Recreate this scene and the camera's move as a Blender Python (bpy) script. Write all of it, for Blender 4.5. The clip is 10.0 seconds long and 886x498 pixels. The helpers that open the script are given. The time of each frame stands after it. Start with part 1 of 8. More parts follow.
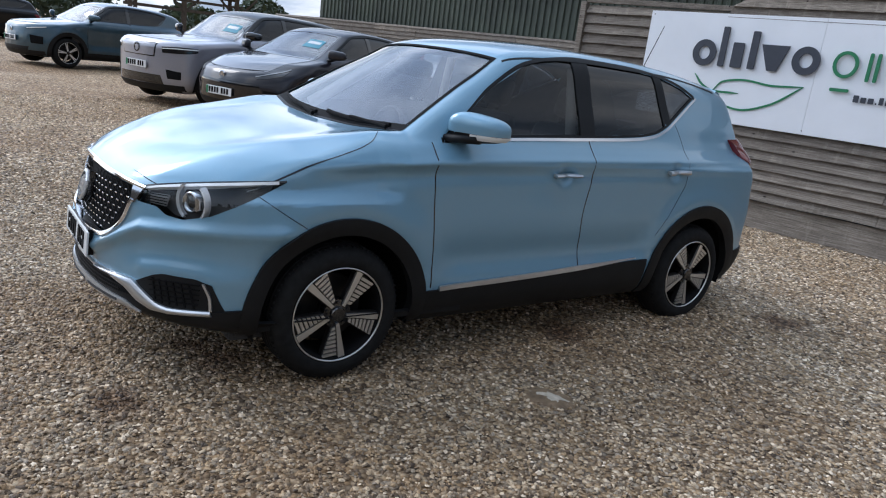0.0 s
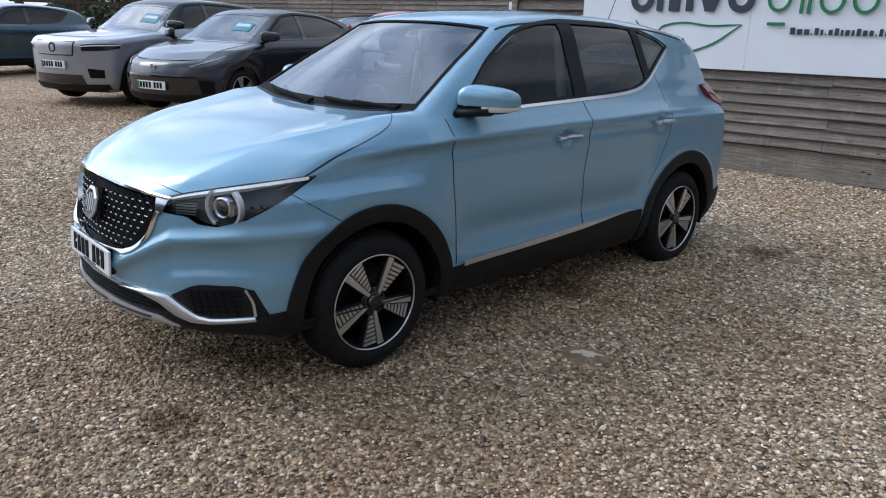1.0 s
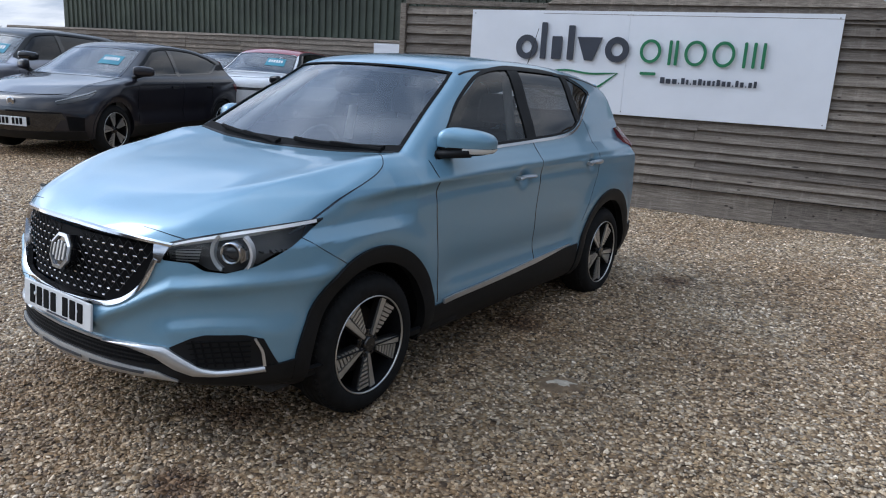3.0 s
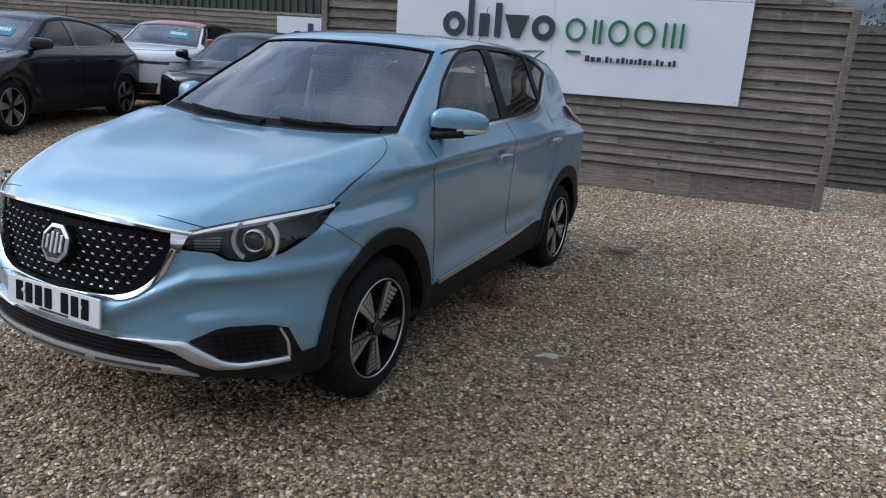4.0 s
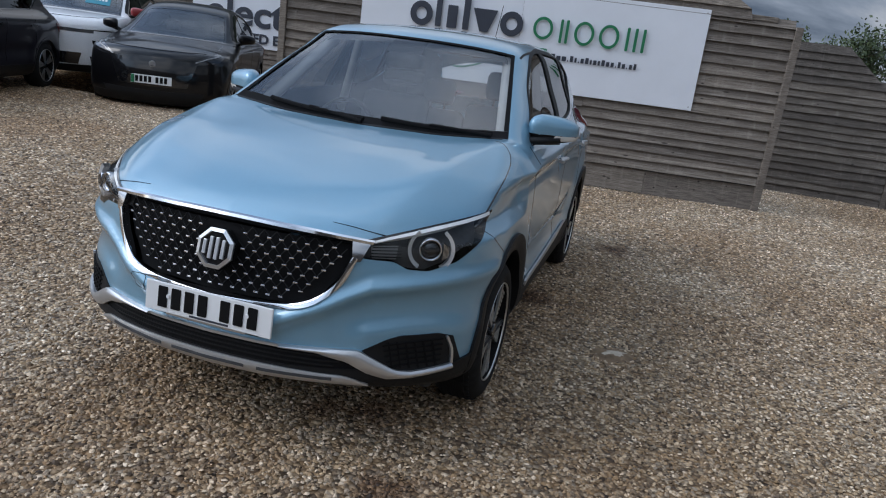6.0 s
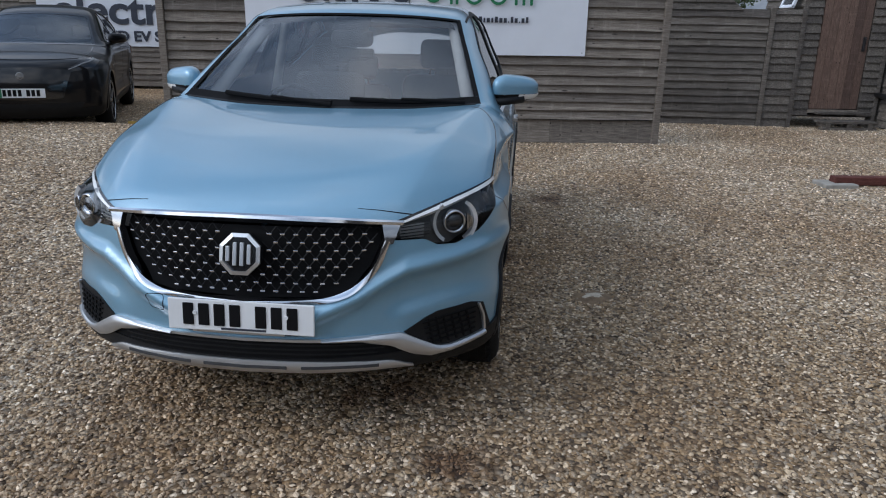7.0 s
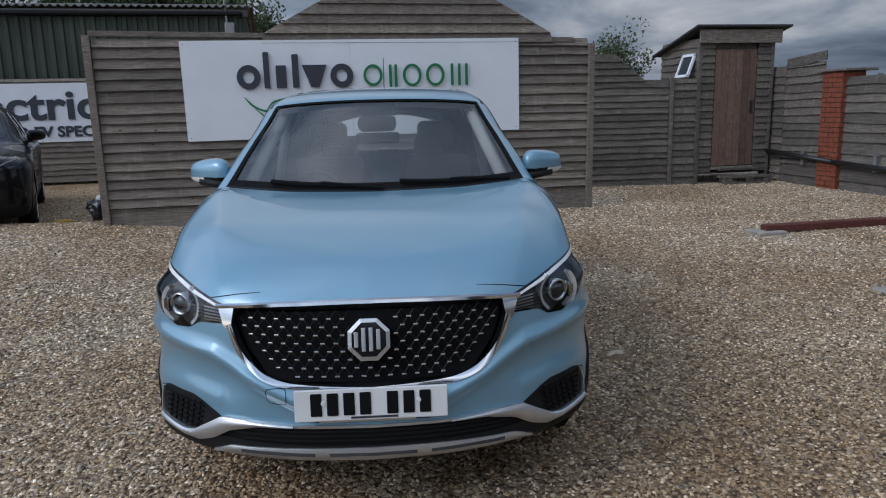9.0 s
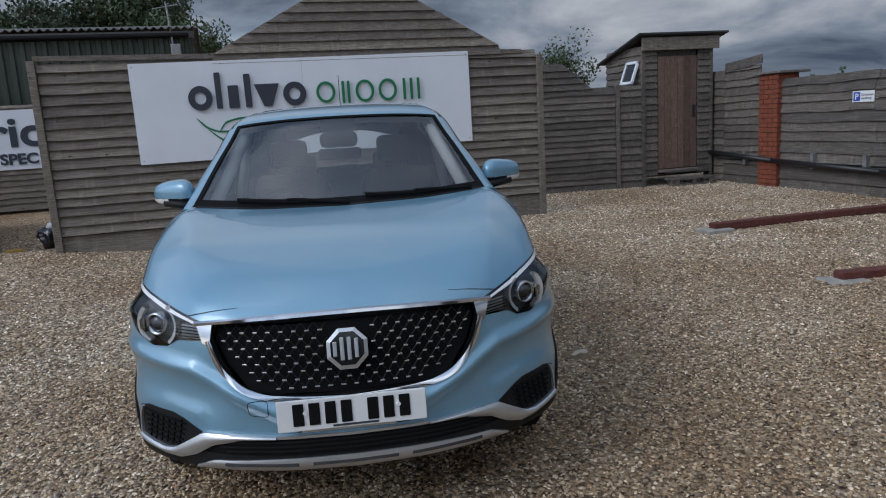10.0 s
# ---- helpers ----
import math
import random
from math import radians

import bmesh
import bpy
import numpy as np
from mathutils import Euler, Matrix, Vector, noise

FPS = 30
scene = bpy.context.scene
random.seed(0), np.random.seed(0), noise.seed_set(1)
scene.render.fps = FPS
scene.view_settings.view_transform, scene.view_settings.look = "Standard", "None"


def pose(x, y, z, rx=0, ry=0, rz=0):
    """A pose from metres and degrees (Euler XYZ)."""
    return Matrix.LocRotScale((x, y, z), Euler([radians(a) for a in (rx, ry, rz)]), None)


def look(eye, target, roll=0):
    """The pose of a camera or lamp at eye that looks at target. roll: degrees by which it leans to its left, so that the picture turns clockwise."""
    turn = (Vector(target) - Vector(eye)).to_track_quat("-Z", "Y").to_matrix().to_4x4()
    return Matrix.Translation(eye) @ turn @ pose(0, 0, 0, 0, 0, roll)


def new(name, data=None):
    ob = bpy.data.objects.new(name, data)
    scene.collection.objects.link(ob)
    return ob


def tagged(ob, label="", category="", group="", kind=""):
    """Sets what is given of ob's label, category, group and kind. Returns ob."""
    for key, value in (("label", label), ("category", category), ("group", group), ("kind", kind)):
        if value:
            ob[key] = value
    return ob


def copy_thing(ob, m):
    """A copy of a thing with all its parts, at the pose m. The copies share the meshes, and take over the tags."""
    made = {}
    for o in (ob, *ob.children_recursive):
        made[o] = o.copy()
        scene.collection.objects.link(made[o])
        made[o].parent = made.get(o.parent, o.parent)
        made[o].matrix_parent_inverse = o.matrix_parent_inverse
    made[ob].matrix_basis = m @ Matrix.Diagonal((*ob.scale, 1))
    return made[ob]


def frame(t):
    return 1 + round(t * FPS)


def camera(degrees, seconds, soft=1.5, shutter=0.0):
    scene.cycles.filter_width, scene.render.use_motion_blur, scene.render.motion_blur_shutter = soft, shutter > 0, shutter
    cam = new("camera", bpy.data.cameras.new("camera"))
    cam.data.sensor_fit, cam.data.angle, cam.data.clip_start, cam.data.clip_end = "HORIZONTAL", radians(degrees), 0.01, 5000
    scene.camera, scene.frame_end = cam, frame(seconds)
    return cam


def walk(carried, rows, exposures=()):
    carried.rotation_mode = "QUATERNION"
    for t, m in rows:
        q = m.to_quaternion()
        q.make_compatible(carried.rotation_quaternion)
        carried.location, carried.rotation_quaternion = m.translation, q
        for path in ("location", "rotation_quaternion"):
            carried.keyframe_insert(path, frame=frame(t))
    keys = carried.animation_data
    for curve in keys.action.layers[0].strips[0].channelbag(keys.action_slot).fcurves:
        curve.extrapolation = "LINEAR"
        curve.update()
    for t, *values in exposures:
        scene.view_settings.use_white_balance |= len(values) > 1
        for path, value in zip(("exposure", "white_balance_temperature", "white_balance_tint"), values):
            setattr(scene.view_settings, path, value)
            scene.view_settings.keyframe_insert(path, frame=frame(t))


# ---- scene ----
cam = camera(63.4, 10.0, soft=1.1)
PATH = [
    (0, (3.59, -2.785, 1.515), (2.042, -1.629, 0.999), 7.3),
    (0.5, (3.522, -3.036, 1.538), (2.233, -1.631, 0.933), 3.8),
    (1, (3.312, -3.141, 1.529), (1.907, -1.846, 0.939), 1.9),
    (1.5, (3.245, -3.175, 1.537), (1.922, -1.77, 1.011), 2.3),
    (2, (3.181, -3.417, 1.539), (2.051, -1.84, 1.053), 3.4),
    (2.5, (3.068, -3.56, 1.543), (1.972, -1.954, 1.073), 3.8),
    (2.7, (2.982, -3.585, 1.528), (1.826, -2.021, 1.061), 3.3),
    (3.8, (2.485, -3.813, 1.517), (1.645, -2.07, 1.013), 4.2),
    (4, (2.407, -3.892, 1.515), (1.571, -2.15, 0.997), 4.1),
    (4.5, (2.148, -3.95, 1.494), (1.267, -2.221, 1.009), 3.7),
    (5, (1.854, -3.993, 1.495), (0.896, -2.317, 0.971), 5.3),
    (5.5, (1.647, -4.208, 1.514), (1.053, -2.379, 0.964), 6.7),
    (5.7, (1.554, -4.284, 1.524), (1.009, -2.427, 1.019), 7.3),
    (6.8, (1.016, -4.368, 1.492), (0.689, -2.497, 0.864), 4.2),
    (7, (0.922, -4.444, 1.491), (0.727, -2.542, 0.904), 1.2),
    (7.5, (0.702, -4.548, 1.503), (0.791, -2.602, 1.049), 3.3),
    (8, (0.489, -4.436, 1.475), (0.485, -2.518, 0.908), -1.4),
    (8.5, (0.236, -4.469, 1.482), (0.359, -2.554, 0.918), -0.5),
    (9, (0.137, -4.54, 1.511), (0.239, -2.581, 1.123), -1.4),
    (9.5, (0.161, -4.616, 1.509), (0.267, -2.664, 1.085), -1.7),
    (10, (0.074, -4.632, 1.513), (0.301, -2.677, 1.155), -3.4),
]
walk(cam, [(t, look(eye, target, roll)) for t, eye, target, roll in PATH], [(0, 0.90, 6060, 12), (2.5, 0.82, 6060, 12), (5, 0.55, 6060, 12), (7.5, 0.40, 6060, 12), (10, 0.21, 6060, 12)])

# ---------------------------------------------------------------- world and sun
SUN_DIR = Vector((-0.68, -0.37, 0.64)).normalized()          # towards the sun, behind thin cloud
SUN_EL = math.asin(SUN_DIR.z)
SUN_AZ = math.atan2(SUN_DIR.x, SUN_DIR.y)
world = bpy.data.worlds.new("sky")
scene.world = world
world.use_nodes = True
wt = world.node_tree
wt.nodes.clear()


def wn(kind, **values):
    n = wt.nodes.new(kind)
    for k, v in values.items():
        n.inputs[k].default_value = v
    return n


w_out = wn("ShaderNodeOutputWorld")
w_bg = wn("ShaderNodeBackground")
w_sky = wn("ShaderNodeTexSky")
w_sky.sky_type = "NISHITA"
w_sky.sun_disc = False
w_sky.sun_elevation = SUN_EL
w_sky.sun_rotation = SUN_AZ
w_co = wn("ShaderNodeTexCoord")
w_sep = wn("ShaderNodeSeparateXYZ")
wt.links.new(w_co.outputs["Generated"], w_sep.inputs[0])
# cloud deck: the direction is cast on a plane overhead, so that clouds narrow towards the horizon
w_zc = wn("ShaderNodeMath")
w_zc.operation = "MAXIMUM"
wt.links.new(w_sep.outputs["Z"], w_zc.inputs[0])
w_zc.inputs[1].default_value = 0.0
w_za = wn("ShaderNodeMath")
w_za.operation = "ADD"
wt.links.new(w_zc.outputs[0], w_za.inputs[0])
w_za.inputs[1].default_value = 0.30
w_div = wn("ShaderNodeVectorMath")
w_div.operation = "DIVIDE"
w_com = wn("ShaderNodeCombineXYZ")
for k in "XYZ":
    wt.links.new(w_za.outputs[0], w_com.inputs[k])
wt.links.new(w_co.outputs["Generated"], w_div.inputs[0])
wt.links.new(w_com.outputs[0], w_div.inputs[1])
w_n1 = wn("ShaderNodeTexNoise", Scale=1.5, Detail=10.0, Roughness=0.56, Distortion=0.35)
w_n2 = wn("ShaderNodeTexNoise", Scale=0.45, Detail=4.0, Roughness=0.5)
for n in (w_n1, w_n2):
    n.noise_dimensions = "3D"
    wt.links.new(w_div.outputs[0], n.inputs["Vector"])
w_r1 = wn("ShaderNodeValToRGB")          # how dark each piece of cloud is
w_r1.color_ramp.elements[0].position, w_r1.color_ramp.elements[0].color = 0.36, (0.128, 0.172, 0.235, 1)
w_r1.color_ramp.elements[1].position, w_r1.color_ramp.elements[1].color = 0.66, (0.86, 0.88, 0.90, 1)
e = w_r1.color_ramp.elements.new(0.5)
e.color = (0.385, 0.450, 0.535, 1)
wt.links.new(w_n1.outputs["Fac"], w_r1.inputs[0])
w_r2 = wn("ShaderNodeValToRGB")          # gaps of open sky
w_r2.color_ramp.elements[0].position, w_r2.color_ramp.elements[0].color = 0.36, (0.55, 0.55, 0.55, 1)
w_r2.color_ramp.elements[1].position, w_r2.color_ramp.elements[1].color = 0.50, (1, 1, 1, 1)
wt.links.new(w_n2.outputs["Fac"], w_r2.inputs[0])
# the deck is lit from the sun's side
w_dot = wn("ShaderNodeVectorMath")
w_dot.operation = "DOT_PRODUCT"
wt.links.new(w_co.outputs["Generated"], w_dot.inputs[0])
w_dot.inputs[1].default_value = SUN_DIR
w_pos = wn("ShaderNodeMath")
w_pos.operation = "MAXIMUM"
w_pos.inputs[1].default_value = 0.0
wt.links.new(w_dot.outputs["Value"], w_pos.inputs[0])
w_pow = wn("ShaderNodeMath")
w_pow.operation = "POWER"
w_pow.inputs[1].default_value = 2.3
wt.links.new(w_pos.outputs[0], w_pow.inputs[0])
w_glow = wn("ShaderNodeMapRange")
for k, v in (("From Min", 0.0), ("From Max", 1.0), ("To Min", 0.43), ("To Max", 2.20)):
    w_glow.inputs[k].default_value = v
wt.links.new(w_pow.outputs[0], w_glow.inputs["Value"])
w_lit = wn("ShaderNodeVectorMath")
w_lit.operation = "SCALE"
wt.links.new(w_r1.outputs[0], w_lit.inputs[0])
wt.links.new(w_glow.outputs[0], w_lit.inputs["Scale"])
# an overcast sky is brighter overhead than at the horizon
w_el = wn("ShaderNodeMapRange")
for k, v in (("From Min", 0.0), ("From Max", 0.9), ("To Min", 0.62), ("To Max", 1.10)):
    w_el.inputs[k].default_value = v
wt.links.new(w_zc.outputs[0], w_el.inputs["Value"])
w_lit2 = wn("ShaderNodeVectorMath")
w_lit2.operation = "SCALE"
wt.links.new(w_lit.outputs[0], w_lit2.inputs[0])
wt.links.new(w_el.outputs[0], w_lit2.inputs["Scale"])
w_skys = wn("ShaderNodeVectorMath")
w_skys.operation = "SCALE"
w_skys.inputs["Scale"].default_value = 0.11
wt.links.new(w_sky.outputs[0], w_skys.inputs[0])
w_mix = wn("ShaderNodeMix")
w_mix.data_type = "RGBA"
wt.links.new(w_r2.outputs[0], w_mix.inputs["Factor"])
wt.links.new(w_skys.outputs[0], w_mix.inputs["A"])
wt.links.new(w_lit2.outputs[0], w_mix.inputs["B"])
wt.links.new(w_mix.outputs["Result"], w_bg.inputs["Color"])
w_bg.inputs["Strength"].default_value = 1.52
wt.links.new(w_bg.outputs[0], w_out.inputs[0])

sun = new("sun", bpy.data.lights.new("sun", "SUN"))
sun.data.energy, sun.data.angle, sun.data.color = 0.6, radians(24), (1.0, 0.96, 0.90)
sun.matrix_world = look(SUN_DIR * 40, (0, 0, 0))


# ---------------------------------------------------------------- materials
def mat_new(name):
    m = bpy.data.materials.new(name)
    m.use_nodes = True
    t = m.node_tree
    b = t.nodes["Principled BSDF"]
    return m, t, b


def ramp(t, fac, stops):
    r = t.nodes.new("ShaderNodeValToRGB")
    els = r.color_ramp.elements
    while len(els) < len(stops):
        els.new(0.5)
    for el, (p, c) in zip(els, stops):
        el.position, el.color = p, (*c, 1)
    t.links.new(fac, r.inputs[0])
    return r.outputs[0]


def noise_tex(t, vec, scale, detail=4.0, rough=0.55):
    n = t.nodes.new("ShaderNodeTexNoise")
    n.inputs["Scale"].default_value, n.inputs["Detail"].default_value, n.inputs["Roughness"].default_value = scale, detail, rough
    if vec is not None:
        t.links.new(vec, n.inputs["Vector"])
    return n.outputs["Fac"]


def mix(t, fac, a, b, blend="MIX"):
    n = t.nodes.new("ShaderNodeMix")
    n.data_type, n.blend_type = "RGBA", blend
    for sock, v in (("Factor", fac), ("A", a), ("B", b)):
        if isinstance(v, (int, float)):
            n.inputs[sock].default_value = v
        elif isinstance(v, tuple):
            n.inputs[sock].default_value = (*v, 1)
        else:
            t.links.new(v, n.inputs[sock])
    return n.outputs["Result"]


def bump(t, b, height, strength, distance):
    n = t.nodes.new("ShaderNodeBump")
    n.inputs["Strength"].default_value, n.inputs["Distance"].default_value = strength, distance
    t.links.new(height, n.inputs["Height"])
    t.links.new(n.outputs[0], b.inputs["Normal"])


def coords(t, kind="Object", scale=(1, 1, 1), shift=None):
    c = t.nodes.new("ShaderNodeTexCoord")
    m = t.nodes.new("ShaderNodeMapping")
    m.inputs["Scale"].default_value = scale
    t.links.new(c.outputs[kind], m.inputs["Vector"])
    if shift is not None:
        t.links.new(shift, m.inputs["Location"])
    return m.outputs[0]


def position(t):
    return t.nodes.new("ShaderNodeNewGeometry").outputs["Position"]


def plain(name, colour, rough=0.5, metal=0.0, coat=0.0, vary=0.12, scale=9.0, grain=0.0, spec=0.5):
    """A painted, plastic or metal surface with faint dirt at two scales."""
    m, t, b = mat_new(name)
    p = position(t)
    big, fine = noise_tex(t, p, scale, 5), noise_tex(t, p, scale * 14, 3)
    lo, hi = tuple(c * (1 - vary) for c in colour), tuple(min(1, c * (1 + vary)) for c in colour)
    col = ramp(t, big, [(0.3, lo), (0.7, hi)])
    t.links.new(col, b.inputs["Base Color"])
    r = t.nodes.new("ShaderNodeMapRange")
    r.inputs["To Min"].default_value, r.inputs["To Max"].default_value = max(0.02, rough * 0.8), min(1, rough * 1.25)
    t.links.new(fine, r.inputs["Value"])
    t.links.new(r.outputs[0], b.inputs["Roughness"])
    b.inputs["Metallic"].default_value = metal
    b.inputs["Specular IOR Level"].default_value = spec
    b.inputs["Coat Weight"].default_value = coat
    b.inputs["Coat Roughness"].default_value = 0.04
    if grain:
        bump(t, b, noise_tex(t, p, 420, 2), grain, 0.002)
    return m


def paint(name, colour, metal=0.35, dirt=0.10, spec=0.5, coat=1.0):
    """Metallic car paint: flakes under a clear coat, with thin dust."""
    m, t, b = mat_new(name)
    p = position(t)
    flake = noise_tex(t, p, 900, 1)
    dust = noise_tex(t, p, 3.2, 6, 0.6)
    lo, hi = tuple(c * 0.88 for c in colour), tuple(min(1, c * 1.14) for c in colour)
    col = ramp(t, flake, [(0.35, lo), (0.65, hi)])
    dfac = ramp(t, dust, [(0.5, (0, 0, 0)), (0.85, (dirt, dirt, dirt))])
    t.links.new(mix(t, dfac, col, (0.34, 0.33, 0.30)), b.inputs["Base Color"])
    b.inputs["Metallic"].default_value = metal
    b.inputs["Specular IOR Level"].default_value = spec
    b.inputs["Roughness"].default_value = 0.36
    b.inputs["Coat Weight"].default_value = coat
    b.inputs["Coat IOR"].default_value = 1.5
    cr = ramp(t, dust, [(0.4, (0.02, 0.02, 0.02)), (0.8, (0.09, 0.09, 0.09))])
    t.links.new(cr, b.inputs["Coat Roughness"])
    return m


def glass(name, tint, rough=0.0, base=0.085):
    """A thin pane: what is behind shows through its tint, and it mirrors the sky more at grazing angles."""
    m = bpy.data.materials.new(name)
    m.use_nodes = True
    t = m.node_tree
    t.nodes.clear()
    out = t.nodes.new("ShaderNodeOutputMaterial")
    tr = t.nodes.new("ShaderNodeBsdfTransparent")
    tr.inputs["Color"].default_value = (*tint, 1)
    gl = t.nodes.new("ShaderNodeBsdfGlossy")
    gl.inputs["Roughness"].default_value = rough
    fr = t.nodes.new("ShaderNodeLayerWeight")
    pw = t.nodes.new("ShaderNodeMath")
    pw.operation = "POWER"
    pw.inputs[1].default_value = 3.6
    t.links.new(fr.outputs["Facing"], pw.inputs[0])
    sc = t.nodes.new("ShaderNodeMath")
    sc.operation = "MULTIPLY_ADD"
    sc.inputs[1].default_value, sc.inputs[2].default_value = 0.9, base
    t.links.new(pw.outputs[0], sc.inputs[0])
    mx = t.nodes.new("ShaderNodeMixShader")
    t.links.new(sc.outputs[0], mx.inputs[0])
    t.links.new(tr.outputs[0], mx.inputs[1])
    t.links.new(gl.outputs[0], mx.inputs[2])
    t.links.new(mx.outputs[0], out.inputs[0])
    return m


def weathered_wood(name, dark, mid, light, red=0.0):
    """Grey weathered sawn board: grain along local x, knots, and a tone of its own for every board."""
    m, t, b = mat_new(name)
    info = t.nodes.new("ShaderNodeObjectInfo")
    rnd = t.nodes.new("ShaderNodeMath")
    rnd.operation = "MULTIPLY"
    t.links.new(info.outputs["Random"], rnd.inputs[0])
    rnd.inputs[1].default_value = 37.0
    vec = coords(t, "Object", (4.0, 6, 42), rnd.outputs[0])
    grain = noise_tex(t, vec, 2.2, 8, 0.62)
    stain = noise_tex(t, coords(t, "Object", (4.0, 1, 4), rnd.outputs[0]), 1.6, 5, 0.6)
    v = t.nodes.new("ShaderNodeTexVoronoi")
    t.links.new(coords(t, "Object", (8.0, 0.2, 9.0), rnd.outputs[0]), v.inputs["Vector"])
    v.inputs["Scale"].default_value = 1.0
    knot = ramp(t, v.outputs["Distance"], [(0.05, (1, 1, 1)), (0.10, (0, 0, 0))])
    col = ramp(t, grain, [(0.28, dark), (0.52, mid), (0.74, light)])
    col = mix(t, ramp(t, stain, [(0.45, (0, 0, 0)), (0.75, (0.55, 0.55, 0.55))]), col, tuple(c * 0.55 for c in mid))
    drip = noise_tex(t, coords(t, "Object", (20.0, 1, 1.6), rnd.outputs[0]), 1.3, 5, 0.6)
    col = mix(t, ramp(t, drip, [(0.56, (0, 0, 0)), (0.74, (0.4, 0.4, 0.4))]), col, tuple(c * 1.15 for c in light))
    saw = noise_tex(t, coords(t, "Object", (60.0, 20, 90), rnd.outputs[0]), 2.0, 3, 0.6)
    col = mix(t, 1.0, col, ramp(t, saw, [(0.3, (0.80, 0.80, 0.80)), (0.7, (1.18, 1.18, 1.18))]), "MULTIPLY")
    tone = ramp(t, info.outputs["Random"], [(0.0, (0.76, 0.75, 0.75)), (0.5, (1, 0.99, 0.97)), (1.0, (1.22, 1.20, 1.16))])
    col = mix(t, 1.0, col, tone, "MULTIPLY")
    col = mix(t, knot, col, tuple(c * 0.35 for c in dark))
    t.links.new(col, b.inputs["Base Color"])
    b.inputs["Roughness"].default_value = 0.85
    b.inputs["Specular IOR Level"].default_value = 0.25
    bump(t, b, grain, 0.5, 0.004)
    return m


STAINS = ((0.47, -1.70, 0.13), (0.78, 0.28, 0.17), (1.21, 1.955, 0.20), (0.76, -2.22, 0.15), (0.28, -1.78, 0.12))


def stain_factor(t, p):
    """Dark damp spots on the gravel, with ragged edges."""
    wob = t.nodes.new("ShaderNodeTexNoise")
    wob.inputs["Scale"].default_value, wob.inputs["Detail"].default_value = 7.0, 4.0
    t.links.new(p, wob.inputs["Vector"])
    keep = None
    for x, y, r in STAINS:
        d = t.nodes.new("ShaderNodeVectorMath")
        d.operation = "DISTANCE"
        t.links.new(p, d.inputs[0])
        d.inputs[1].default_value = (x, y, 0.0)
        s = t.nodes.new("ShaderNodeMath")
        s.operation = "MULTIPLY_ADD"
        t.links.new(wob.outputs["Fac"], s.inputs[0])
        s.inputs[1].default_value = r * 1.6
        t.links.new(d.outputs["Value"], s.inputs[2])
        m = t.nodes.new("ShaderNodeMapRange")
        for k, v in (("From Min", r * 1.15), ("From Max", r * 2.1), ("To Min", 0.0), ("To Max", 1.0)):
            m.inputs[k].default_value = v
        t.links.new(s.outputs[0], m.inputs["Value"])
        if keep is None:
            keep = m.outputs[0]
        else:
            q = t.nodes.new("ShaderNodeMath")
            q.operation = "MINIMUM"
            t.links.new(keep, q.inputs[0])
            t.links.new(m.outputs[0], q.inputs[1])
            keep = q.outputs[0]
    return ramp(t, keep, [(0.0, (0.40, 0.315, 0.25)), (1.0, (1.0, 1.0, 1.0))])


def paler_afar(t, p):
    """Brown at the muddy trodden spot beside the car; the lit tops of far stones are painted in as paler colour."""
    d = t.nodes.new("ShaderNodeVectorMath")
    d.operation = "DISTANCE"
    t.links.new(p, d.inputs[0])
    d.inputs[1].default_value = (2.0, -1.3, 0.0)
    w = t.nodes.new("ShaderNodeMath")
    w.operation = "MULTIPLY_ADD"
    t.links.new(noise_tex(t, p, 0.7, 4), w.inputs[0])
    w.inputs[1].default_value = 1.6
    t.links.new(d.outputs["Value"], w.inputs[2])
    m = t.nodes.new("ShaderNodeMapRange")
    for k, v in (("From Min", 1.0), ("From Max", 5.2), ("To Min", 0.0), ("To Max", 1.0)):
        m.inputs[k].default_value = v
    t.links.new(w.outputs[0], m.inputs["Value"])
    # low end: brown ground; high end: lit stone tops put into the colour
    return ramp(t, m.outputs[0], [(0.0, (0.98, 0.90, 0.785)), (0.45, (1.22, 1.18, 1.12)), (1.0, (1.42, 1.43, 1.44))])


def sandier(t, p):
    """Towards the row of parked cars the gravel holds more sand."""
    sep = t.nodes.new("ShaderNodeSeparateXYZ")
    t.links.new(p, sep.inputs[0])
    w = t.nodes.new("ShaderNodeMath")
    w.operation = "MULTIPLY_ADD"
    t.links.new(noise_tex(t, p, 0.9, 5), w.inputs[0])
    w.inputs[1].default_value = 3.0
    t.links.new(sep.outputs["X"], w.inputs[2])
    m = t.nodes.new("ShaderNodeMapRange")
    for k, v in (("From Min", -6.0), ("From Max", -0.6), ("To Min", 0.0), ("To Max", 1.0)):
        m.inputs[k].default_value = v
    t.links.new(w.outputs[0], m.inputs["Value"])
    return ramp(t, m.outputs[0], [(0.0, (0.97, 0.87, 0.74)), (1.0, (1.0, 1.0, 1.0))])


